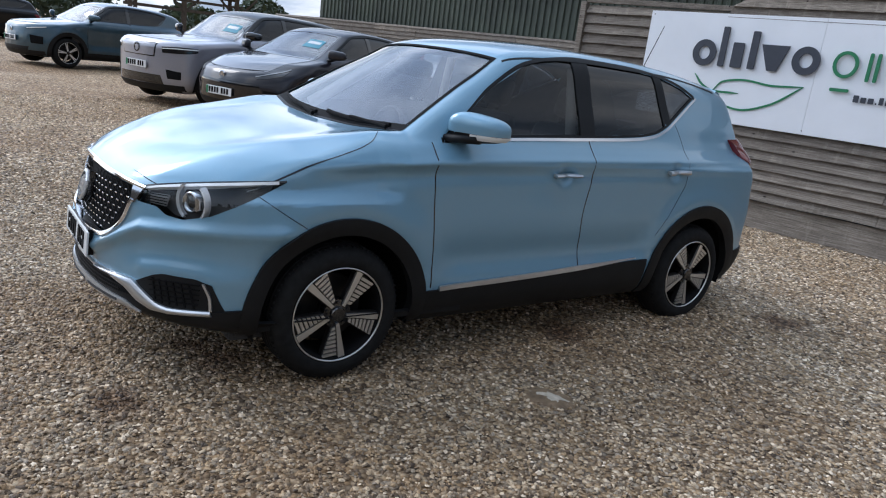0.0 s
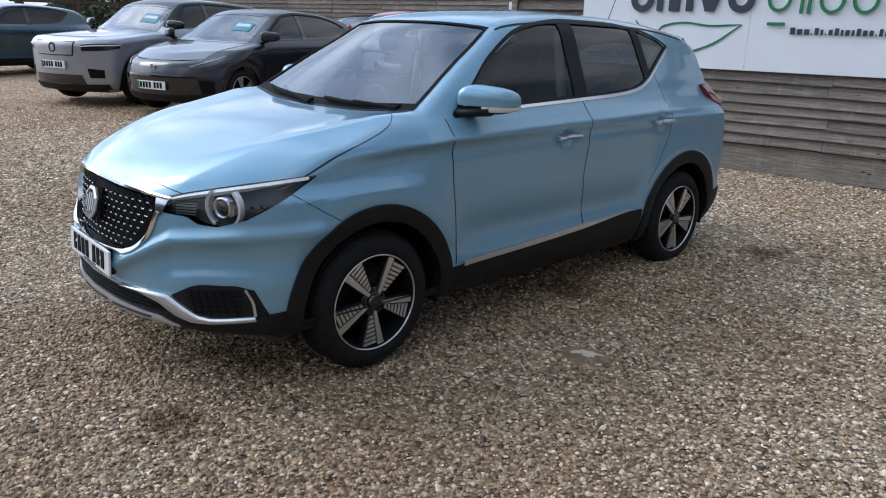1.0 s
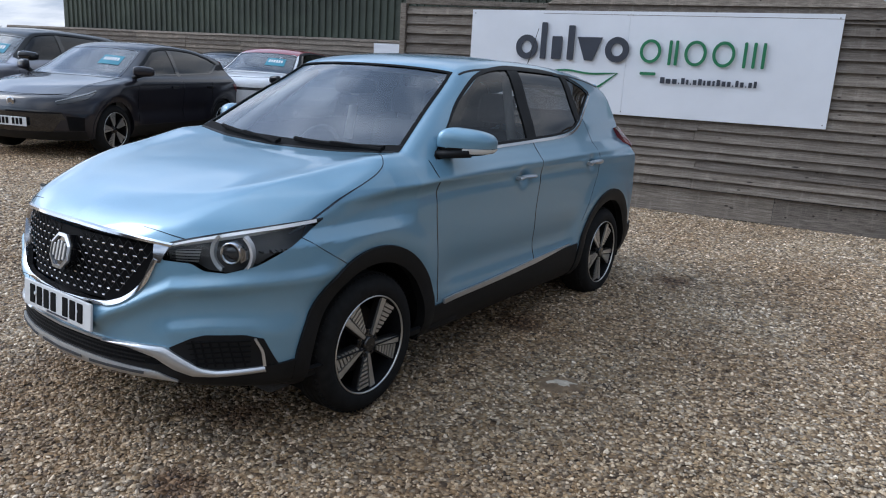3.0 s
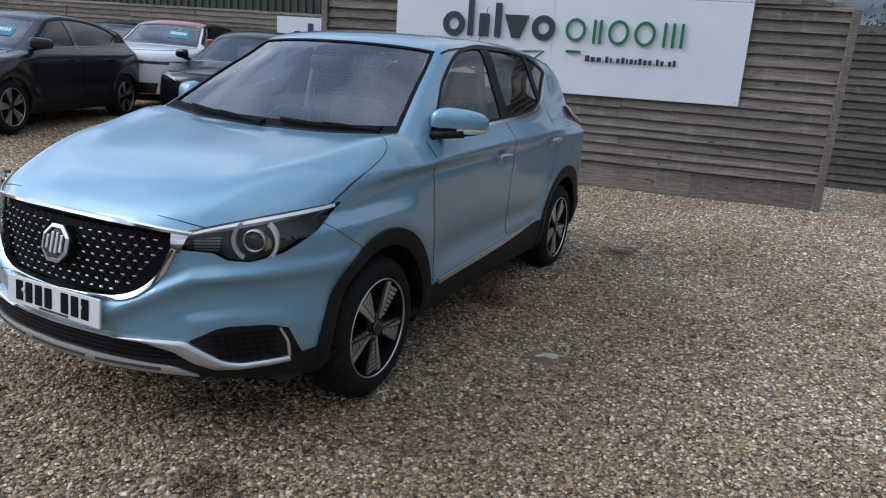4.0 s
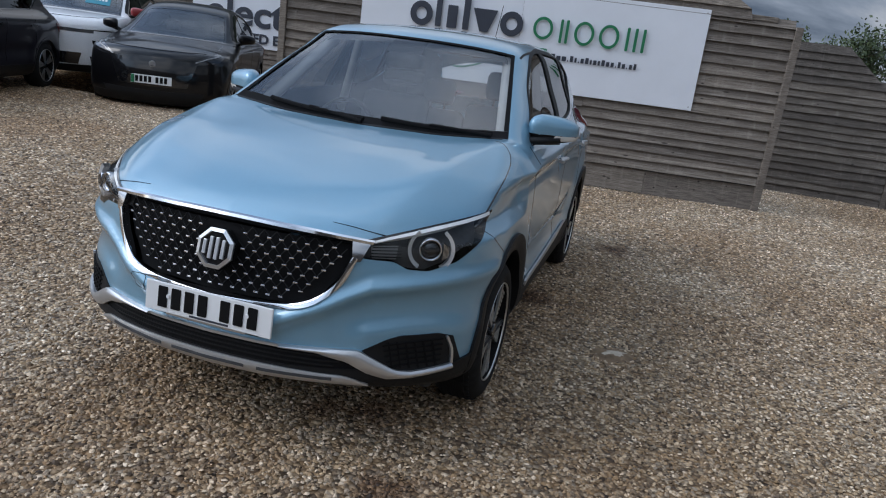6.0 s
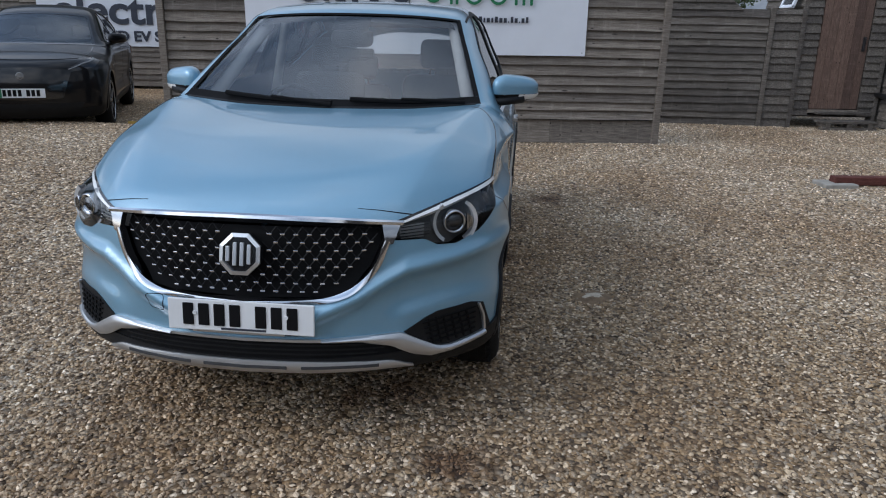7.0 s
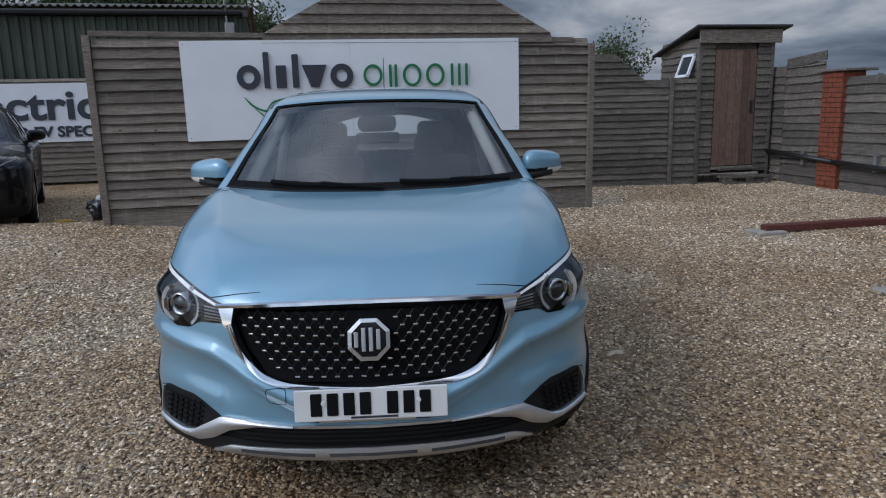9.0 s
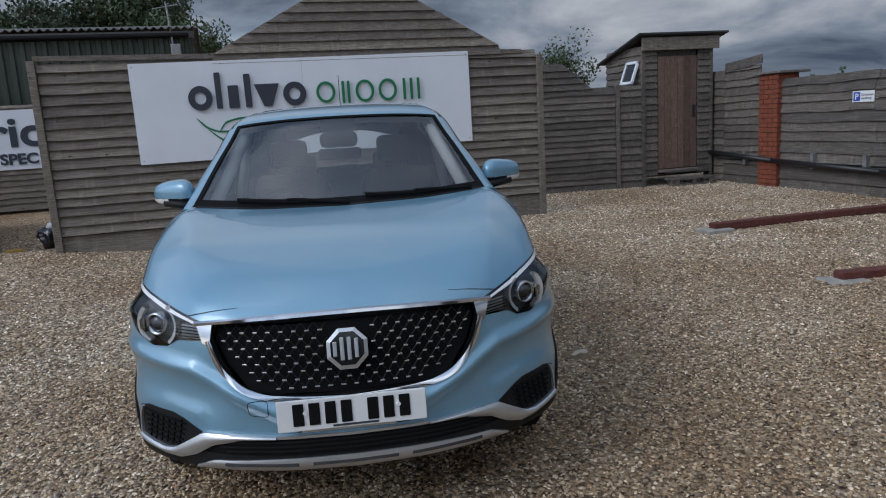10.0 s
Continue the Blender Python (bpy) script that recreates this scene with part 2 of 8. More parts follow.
def gravel_sheet():
    m, t, b = mat_new("gravel_sheet")
    p = position(t)
    v = t.nodes.new("ShaderNodeTexVoronoi")
    v.inputs["Scale"].default_value, v.inputs["Randomness"].default_value = 38, 1.0
    t.links.new(p, v.inputs["Vector"])
    sep = t.nodes.new("ShaderNodeSeparateColor")
    t.links.new(v.outputs["Color"], sep.inputs[0])
    col = ramp(t, sep.outputs[0], PEBBLES)
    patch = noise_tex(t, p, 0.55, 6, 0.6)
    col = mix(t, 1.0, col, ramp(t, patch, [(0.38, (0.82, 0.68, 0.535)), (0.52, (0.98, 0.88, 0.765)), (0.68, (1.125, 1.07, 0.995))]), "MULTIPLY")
    col = mix(t, 1.0, col, paler_afar(t, p), "MULTIPLY")
    col = mix(t, 1.0, col, sandier(t, p), "MULTIPLY")
    gap = ramp(t, v.outputs["Distance"], [(0.25, (1, 1, 1)), (0.72, (0.50, 0.445, 0.37))])
    col = mix(t, 1.0, col, gap, "MULTIPLY")
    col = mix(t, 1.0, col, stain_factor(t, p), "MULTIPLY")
    t.links.new(col, b.inputs["Base Color"])
    b.inputs["Roughness"].default_value = 0.8
    inv = t.nodes.new("ShaderNodeMath")
    inv.operation = "SUBTRACT"
    inv.inputs[0].default_value = 1.0
    t.links.new(v.outputs["Distance"], inv.inputs[1])
    bump(t, b, inv.outputs[0], 1.0, 0.02)
    return m


def pebble_mat():
    m, t, b = mat_new("pebbles")
    g = t.nodes.new("ShaderNodeNewGeometry")
    col = ramp(t, g.outputs["Random Per Island"], PEBBLES)
    p = g.outputs["Position"]
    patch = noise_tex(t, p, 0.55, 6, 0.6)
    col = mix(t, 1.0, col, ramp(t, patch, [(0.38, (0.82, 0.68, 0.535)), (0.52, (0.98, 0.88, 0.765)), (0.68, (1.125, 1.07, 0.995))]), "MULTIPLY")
    col = mix(t, 1.0, col, paler_afar(t, p), "MULTIPLY")
    col = mix(t, 1.0, col, sandier(t, p), "MULTIPLY")
    fine = noise_tex(t, p, 160, 3)
    col = mix(t, 1.0, col, ramp(t, fine, [(0.3, (0.78, 0.78, 0.78)), (0.7, (1.15, 1.15, 1.15))]), "MULTIPLY")
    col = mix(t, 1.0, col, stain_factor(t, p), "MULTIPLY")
    t.links.new(col, b.inputs["Base Color"])
    b.inputs["Roughness"].default_value = 0.62
    return m


PEBBLES = [(0.0, (0.060, 0.046, 0.034)), (0.14, (0.165, 0.125, 0.085)), (0.32, (0.34, 0.262, 0.168)), (0.46, (0.185, 0.168, 0.148)), (0.62, (0.43, 0.345, 0.235)), (0.74, (0.30, 0.285, 0.262)), (0.88, (0.55, 0.48, 0.375)), (0.95, (0.66, 0.61, 0.53)), (1.0, (0.84, 0.81, 0.75))]
M = {
    "paint": paint("light_blue_paint", (0.170, 0.326, 0.436), 0.25),
    "glass": glass("clear_glass", (0.88, 0.90, 0.90), 0.0, 0.13),
    "dark_glass": glass("privacy_glass", (0.06, 0.065, 0.07), 0.0, 0.055),
    "side_glass": glass("side_glass", (0.44, 0.46, 0.46), 0.0, 0.045),
    "lens": glass("lamp_glass", (0.85, 0.87, 0.88), 0.0, 0.03),
    "trim": plain("black_plastic_trim", (0.008, 0.0083, 0.009), 0.55, 0, 0, 0.2, 11, 0.15, 0.25),
    "gloss": plain("gloss_black", (0.008, 0.008, 0.009), 0.12, 0, 0.6, 0.1),
    "matt": plain("dark_lining", (0.045, 0.046, 0.048), 0.85, 0, 0, 0.2, 20),
    "matt_black": plain("flat_black", (0.005, 0.005, 0.0055), 0.8, 0, 0, 0.2, 20, 0, 0.15),
    "lamp_inner": plain("lamp_interior", (0.060, 0.057, 0.055), 0.4, 0.0, 0, 0.25, 30, 0, 0.4),
    "housing": plain("lamp_housing", (0.014, 0.013, 0.013), 0.35, 0.0, 0, 0.2, 20, 0, 0.3),
    "rubber": plain("tyre_rubber", (0.011, 0.011, 0.011), 0.75, 0, 0, 0.3, 30, 0.2, 0.2),
    "chrome": plain("chrome", (0.60, 0.61, 0.63), 0.12, 1.0, 0, 0.05),
    "satin": plain("satin_silver", (0.56, 0.57, 0.58), 0.32, 0.85, 0, 0.06),
    "alloy": plain("machined_alloy", (0.62, 0.62, 0.61), 0.30, 0.9, 0, 0.06),
    "white": plain("white_panel", (0.70, 0.72, 0.76), 0.45, 0, 0, 0.035, 2.2),
    "plate": plain("plate_white", (0.72, 0.73, 0.73), 0.35, 0, 0.3, 0.04),
    "ink": plain("dark_lettering", (0.030, 0.035, 0.050), 0.45, 0, 0, 0.1),
    "green": plain("green_lettering", (0.012, 0.16, 0.065), 0.45, 0, 0, 0.1),
    "cyan": plain("sticker_cyan", (0.03, 0.23, 0.31), 0.5),
    "blue_sign": plain("sign_blue", (0.03, 0.07, 0.35), 0.5),
    "red_lamp": plain("red_lamp", (0.16, 0.008, 0.010), 0.12, 0, 0.8, 0.1),
    "ring": plain("lamp_ring", (0.60, 0.60, 0.60), 0.25, 0.2, 0.5, 0.06),
    "amber": plain("clear_indicator", (0.80, 0.80, 0.78), 0.25, 0, 0.5, 0.06),
    "board": weathered_wood("weathered_board", (0.080, 0.066, 0.054), (0.192, 0.166, 0.141), (0.31, 0.278, 0.243)),
    "board_grey": weathered_wood("silvered_board", (0.056, 0.048, 0.041), (0.124, 0.110, 0.096), (0.22, 0.200, 0.178)),
    "door_wood": weathered_wood("brown_door_board", (0.085, 0.055, 0.042), (0.145, 0.096, 0.076), (0.215, 0.150, 0.122)),
    "red_timber": weathered_wood("red_brown_timber", (0.075, 0.026, 0.020), (0.135, 0.048, 0.038), (0.20, 0.085, 0.07)),
    "felt": plain("roofing_felt", (0.030, 0.031, 0.033), 0.9, 0, 0, 0.3, 14, 0.4),
    "cladding": plain("green_steel", (0.036, 0.047, 0.032), 0.6, 0.0, 0, 0.4, 1.1),
    "roof_sheet": plain("fibre_cement", (0.17, 0.17, 0.16), 0.9, 0, 0, 0.35, 3, 0.4),
    "brick": plain("red_brick", (0.19, 0.048, 0.022), 0.9, 0, 0, 0.35, 14, 0.4),
    "mortar": plain("mortar", (0.12, 0.058, 0.040), 0.95, 0, 0, 0.2, 30, 0.4),
    "cap_stone": plain("cap_stone", (0.15, 0.13, 0.12), 0.9, 0, 0, 0.3, 12, 0.5),
    "concrete": plain("concrete", (0.32, 0.30, 0.26), 0.9, 0, 0, 0.25, 9, 0.5),
    "pale_stone": plain("pale_stone", (0.46, 0.39, 0.30), 0.9, 0, 0, 0.3, 26, 0.5),
    "pipe": plain("black_pipe", (0.014, 0.014, 0.015), 0.4, 0, 0, 0.2),
    "bark": plain("bark", (0.085, 0.066, 0.050), 0.95, 0, 0, 0.35, 8, 0.6),
    "seat": plain("seat_cloth", (0.030, 0.031, 0.034), 0.9, 0, 0, 0.2, 40),
    "lilac": plain("pale_lining", (0.42, 0.41, 0.39), 0.8, 0, 0, 0.08),
    "steel": plain("dull_steel", (0.28, 0.28, 0.28), 0.5, 0.7, 0, 0.2),
    "earth": plain("damp_earth", (0.190, 0.125, 0.070), 0.9, 0, 0, 0.4, 14, 0.8),
    "bag": plain("bin_bag", (0.012, 0.012, 0.013), 0.28, 0, 0.2, 0.2),
    "bag_white": plain("pale_bag", (0.45, 0.46, 0.47), 0.5, 0, 0, 0.15),
    "yellow": plain("yellow_plastic", (0.40, 0.24, 0.03), 0.6),
    "car_grey": paint("dark_grey_paint", (0.016, 0.015, 0.020), 0.0, 0.006, 0.15, 0.7),
    # bonnet tone: the dark grey paint lightened, reflected sky put into its colour
    "car_hood": paint("grey_paint", (0.035, 0.034, 0.039), 0.4, 0.02),
    "car_silver": paint("silver_paint", (0.30, 0.295, 0.325), 0.4),
    "car_teal": paint("teal_paint", (0.024, 0.062, 0.088), 0.45),
    "car_black": paint("black_paint", (0.004, 0.004, 0.005), 0.0, 0.004, 0.1, 0.55),
    "car_white": paint("white_paint", (0.78, 0.79, 0.80), 0.0),
    "car_red": paint("red_paint", (0.30, 0.018, 0.02), 0.2),
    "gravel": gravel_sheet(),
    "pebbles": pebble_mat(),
}


def leaf_mat(name, a, b_):
    m, t, b = mat_new(name)
    g = t.nodes.new("ShaderNodeNewGeometry")
    t.links.new(ramp(t, g.outputs["Random Per Island"], [(0.0, a), (1.0, b_)]), b.inputs["Base Color"])
    b.inputs["Roughness"].default_value = 0.6
    b.inputs["Subsurface Weight"].default_value = 0.0
    return m


M["leaf"] = leaf_mat("leaves", (0.030, 0.050, 0.020), (0.085, 0.115, 0.045))
M["leaf_dark"] = leaf_mat("dark_leaves", (0.018, 0.032, 0.014), (0.055, 0.078, 0.032))


# ---------------------------------------------------------------- mesh helpers
def link_mesh(name, me, material, parent=None, label=""):
    ob = new(name, me)
    if material is not None and not me.materials:
        for m in (material if isinstance(material, (list, tuple)) else (material,)):
            me.materials.append(m)
    if parent is not None:
        ob.parent = parent
    if label:
        tagged(ob, label)
    return ob


def part(name, bm, material, parent=None, label="", smooth=False):
    me = bpy.data.meshes.new(name)
    bmesh.ops.recalc_face_normals(bm, faces=bm.faces)
    bm.to_mesh(me)
    bm.free()
    if smooth:
        me.shade_smooth()
    return link_mesh(name, me, material, parent, label)


def mesh_np(name, v, f, smooth=True, normals=None):
    """A mesh from an array of vertices and an array of faces that all have the same number of corners."""
    me = bpy.data.meshes.new(name)
    v, f = np.asarray(v, np.float32), np.asarray(f, np.int32)
    n, k = f.shape
    me.vertices.add(len(v))
    me.vertices.foreach_set("co", v.ravel())
    me.loops.add(n * k)
    me.loops.foreach_set("vertex_index", f.ravel())
    me.polygons.add(n)
    me.polygons.foreach_set("loop_start", np.arange(0, n * k, k, dtype=np.int32))
    me.polygons.foreach_set("use_smooth", np.full(n, smooth))
    me.update(calc_edges=True)
    me.validate()
    if normals is not None and len(me.vertices) == len(normals):
        me.normals_split_custom_set_from_vertices([tuple(q) for q in normals])
    return me


def empty(name, m=None):
    ob = new(name)
    ob.empty_display_size = 0.2
    if m is not None:
        ob.matrix_world = m
    return ob


def box(bm, x0, x1, y0, y1, z0, z1, bevel=0.0, m=None):
    r = bmesh.ops.create_cube(bm, size=1.0)
    vs = r["verts"]
    for v in vs:
        v.co = Vector((x0 + (v.co.x + 0.5) * (x1 - x0), y0 + (v.co.y + 0.5) * (y1 - y0), z0 + (v.co.z + 0.5) * (z1 - z0)))
    if bevel:
        es = list({e for v in vs for e in v.link_edges})
        r = bmesh.ops.bevel(bm, geom=es, offset=bevel, segments=2, profile=0.5, affect="EDGES")
        vs = list({v for f in r["faces"] for v in f.verts} | {v for v in vs if v.is_valid})
    if m is not None:
        bmesh.ops.transform(bm, matrix=m, verts=vs)
    return vs


def tube(bm, a, b, ra, rb=None, n=10):
    """A capped tube from a to b."""
    a, b = Vector(a), Vector(b)
    rb = ra if rb is None else rb
    q = (b - a).to_track_quat("Z", "Y")
    rings = []
    for p, r in ((a, ra), (b, rb)):
        rings.append([bm.verts.new(p + q @ Vector((r * math.cos(2 * math.pi * i / n), r * math.sin(2 * math.pi * i / n), 0))) for i in range(n)])
    for i in range(n):
        bm.faces.new((rings[0][i], rings[0][(i + 1) % n], rings[1][(i + 1) % n], rings[1][i]))
    bm.faces.new(rings[0][::-1])
    bm.faces.new(rings[1])


def lathe(bm, profile, n=48, axis="x", closed=False):
    """Turns (r, h) pairs round the axis."""
    rings = []
    for r, h in profile:
        ring = []
        for i in range(n):
            c, s = r * math.cos(2 * math.pi * i / n), r * math.sin(2 * math.pi * i / n)
            ring.append(bm.verts.new({"x": (h, c, s), "y": (c, h, s), "z": (c, s, h)}[axis]))
        rings.append(ring)
    for a, b in zip(rings, rings[1:] + (rings[:1] if closed else [])):
        for i in range(n):
            bm.faces.new((a[i], a[(i + 1) % n], b[(i + 1) % n], b[i]))
    return rings


def prism(bm, pts, h0, h1, m):
    """A flat outline (u, v) drawn out from h0 to h1 along the third axis, in the frame m."""
    lo = [bm.verts.new(m @ Vector((u, v, h0))) for u, v in pts]
    hi = [bm.verts.new(m @ Vector((u, v, h1))) for u, v in pts]
    n = len(pts)
    bm.faces.new(hi)
    bm.faces.new(lo[::-1])
    for i in range(n):
        bm.faces.new((lo[i], lo[(i + 1) % n], hi[(i + 1) % n], hi[i]))


def letters(name, words, width, height, m, material, parent, bold=0.0, depth=0.004):
    """Words in the built-in font, fitted to width and height, in the plane of m (x along, y up)."""
    cu = bpy.data.curves.new(name, "FONT")
    cu.body, cu.offset, cu.extrude, cu.resolution_u = words, bold, 0.0, 4
    ob = bpy.data.objects.new(name, cu)
    scene.collection.objects.link(ob)
    bpy.context.view_layer.update()
    me = bpy.data.meshes.new_from_object(ob.evaluated_get(bpy.context.evaluated_depsgraph_get()))
    bpy.data.objects.remove(ob)
    co = np.array([v.co for v in me.vertices])
    lo, hi = co.min(0), co.max(0)
    bm = bmesh.new()
    bm.from_mesh(me)
    r = bmesh.ops.extrude_face_region(bm, geom=bm.faces[:])
    for v in [g for g in r["geom"] if isinstance(g, bmesh.types.BMVert)]:
        v.co.z += 1.0
    for v in bm.verts:
        v.co = m @ Vector(((v.co.x - lo[0]) / (hi[0] - lo[0]) * width, (v.co.y - lo[1]) / (hi[1] - lo[1]) * height, v.co.z * depth))
    bmesh.ops.split_edges(bm, edges=[e for e in bm.edges if len(e.link_faces) == 2 and e.calc_face_angle(0) > 0.6])
    for fc in bm.faces:
        fc.smooth = False
    return part(name, bm, material, parent)


# ---------------------------------------------------------------- smooth curves and solid bodies
class Curve:
    """A smooth curve through (x, y) pairs that does not overshoot."""

    def __init__(self, *pts):
        p = np.array(sorted(pts), float)
        x, y = p[:, 0], p[:, 1]
        h, d = np.diff(x), np.diff(y) / np.diff(x)
        m = np.zeros(len(x))
        m[0], m[-1] = d[0], d[-1]
        for i in range(1, len(x) - 1):
            if d[i - 1] * d[i] > 0:
                w1, w2 = 2 * h[i] + h[i - 1], h[i] + 2 * h[i - 1]
                m[i] = (w1 + w2) / (w1 / d[i - 1] + w2 / d[i])
        self.x = np.linspace(x[0], x[-1], 900)
        i = np.clip(np.searchsorted(x, self.x) - 1, 0, len(x) - 2)
        s = (self.x - x[i]) / h[i]
        self.y = ((1 + 2 * s) * (1 - s) ** 2 * y[i] + s * (1 - s) ** 2 * h[i] * m[i] + s * s * (3 - 2 * s) * y[i + 1] + s * s * (s - 1) * h[i] * m[i + 1])

    def __call__(self, v):
        return np.interp(v, self.x, self.y)


def smax(a, b, k):
    h = np.maximum(k - np.abs(a - b), 0.0)
    return np.maximum(a, b) + h * h / (4 * k)


def seg_dist(u, v, pts):
    """Distance in a plane from (u, v) to a run of segments."""
    best = None
    for (a, b), (c, d) in zip(pts, pts[1:]):
        l2 = (c - a) ** 2 + (d - b) ** 2
        s = np.clip(((u - a) * (c - a) + (v - b) * (d - b)) / l2, 0, 1)
        q = np.hypot(u - a - s * (c - a), v - b - s * (d - b))
        best = q if best is None else np.minimum(best, q)
    return best


def inside(u, v, pts):
    r = np.zeros(np.shape(u), bool)
    n = len(pts)
    for i in range(n):
        (a, b), (c, d) = pts[i], pts[(i + 1) % n]
        if b == d:
            continue
        r ^= ((b > v) != (d > v)) & (u < (c - a) * (v - b) / (d - b) + a)
    return r


class Solid:
    """The skin of a closed body that is given by a field: below nought within, above nought outside."""

    def __init__(self, field, lo, hi):
        self.field, self.lo, self.hi = field, lo, hi

    def grad(self, p, e=0.004):
        g = np.empty_like(p)
        for k in range(3):
            d = np.zeros(3)
            d[k] = e
            a, b = p + d, p - d
            g[:, k] = self.field(a[:, 0], a[:, 1], a[:, 2]) - self.field(b[:, 0], b[:, 1], b[:, 2])
        return g / (2 * e)

    def normal(self, p):
        g = self.grad(p)
        return g / np.maximum(np.linalg.norm(g, axis=1, keepdims=True), 1e-9)

    def skin(self, step, level=0.0):
        ax = [np.arange(l, h + step, step) for l, h in zip(self.lo, self.hi)]
        F = self.field(ax[0][:, None, None], ax[1][None, :, None], ax[2][None, None, :]) - level
        F = np.broadcast_to(F, tuple(len(a) for a in ax))
        S = F < 0
        c = [S[i:S.shape[0] - 1 + i, j:S.shape[1] - 1 + j, k:S.shape[2] - 1 + k] for i in (0, 1) for j in (0, 1) for k in (0, 1)]
        tot = sum(q.astype(np.int8) for q in c)
        cell = np.argwhere((tot > 0) & (tot < 8))
        index = np.full(tot.shape, -1, np.int64)
        index[tuple(cell.T)] = np.arange(len(cell))
        acc, cnt = np.zeros((len(cell), 3)), np.zeros(len(cell))
        off = [(i, j, k) for i in (0, 1) for j in (0, 1) for k in (0, 1)]
        for a in off:
            for b in off:
                if sum(b) - sum(a) == 1 and all(q <= w for q, w in zip(a, b)):
                    fa, fb = F[tuple((cell + a).T)], F[tuple((cell + b).T)]
                    hit = (fa < 0) != (fb < 0)
                    s = np.where(hit, fa / np.where(hit, fa - fb, 1), 0)[:, None]
                    acc += np.where(hit[:, None], np.array(a) + s * (np.array(b) - np.array(a)), 0)
                    cnt += hit
        p = np.array(self.lo) + (cell + acc / cnt[:, None]) * step
        for _ in range(4):
            g = self.grad(p)
            f = self.field(p[:, 0], p[:, 1], p[:, 2]) - level
            d = (f / np.maximum((g * g).sum(1), 0.05))[:, None] * g
            n = np.linalg.norm(d, axis=1, keepdims=True)
            p -= d * np.minimum(1, 0.6 * step / np.maximum(n, 1e-9))
        quads = []
        for k in range(3):
            o1, o2 = [q for q in range(3) if q != k]
            sl_a = [slice(None)] * 3
            sl_b = [slice(None)] * 3
            sl_a[k], sl_b[k] = slice(0, -1), slice(1, None)
            ed = np.argwhere(S[tuple(sl_a)] != S[tuple(sl_b)])
            ed = ed[(ed[:, o1] > 0) & (ed[:, o2] > 0) & (ed[:, o1] < tot.shape[o1]) & (ed[:, o2] < tot.shape[o2])]
            ids = []
            for d1, d2 in ((1, 1), (0, 1), (0, 0), (1, 0)):
                q = ed.copy()
                q[:, o1] -= d1
                q[:, o2] -= d2
                ids.append(index[tuple(q.T)])
            quad = np.stack(ids, 1)
            flip = S[tuple(ed.T)]
            if k == 1:
                flip = ~flip
            quad[~flip] = quad[~flip][:, ::-1]
            quads.append(quad[(quad >= 0).all(1)])
        return p, np.concatenate(quads)

    def shoot(self, start, way, reach, level=0.0):
        """Where rays first meet the skin."""
        n = 90
        lo, hit = np.zeros(len(start)), np.full(len(start), reach)
        found = np.zeros(len(start), bool)
        last = self.field(*start.T) - level
        for i in range(1, n + 1):
            t = reach * i / n
            f = self.field(*(start + t * way).T) - level
            new_hit = ~found & (f < 0)
            lo[new_hit], hit[new_hit] = reach * (i - 1) / n, t
            found |= new_hit
        for _ in range(16):
            mid = (lo + hit) / 2
            f = self.field(*(start + mid[:, None] * way).T) - level
            lo, hit = np.where(f < 0, lo, mid), np.where(f < 0, mid, hit)
        return start + ((lo + hit) / 2)[:, None] * way


def resample(pts, n, smooth=False):
    p = np.array(pts, float)
    d = np.r_[0, np.cumsum(np.hypot(*np.diff(p, axis=0).T))]
    s = np.linspace(0, d[-1], n)
    if smooth and len(p) > 2:
        return np.stack([Curve(*zip(d, p[:, 0]))(s), Curve(*zip(d, p[:, 1]))(s)], 1)
    return np.stack([np.interp(s, d, p[:, 0]), np.interp(s, d, p[:, 1])], 1)


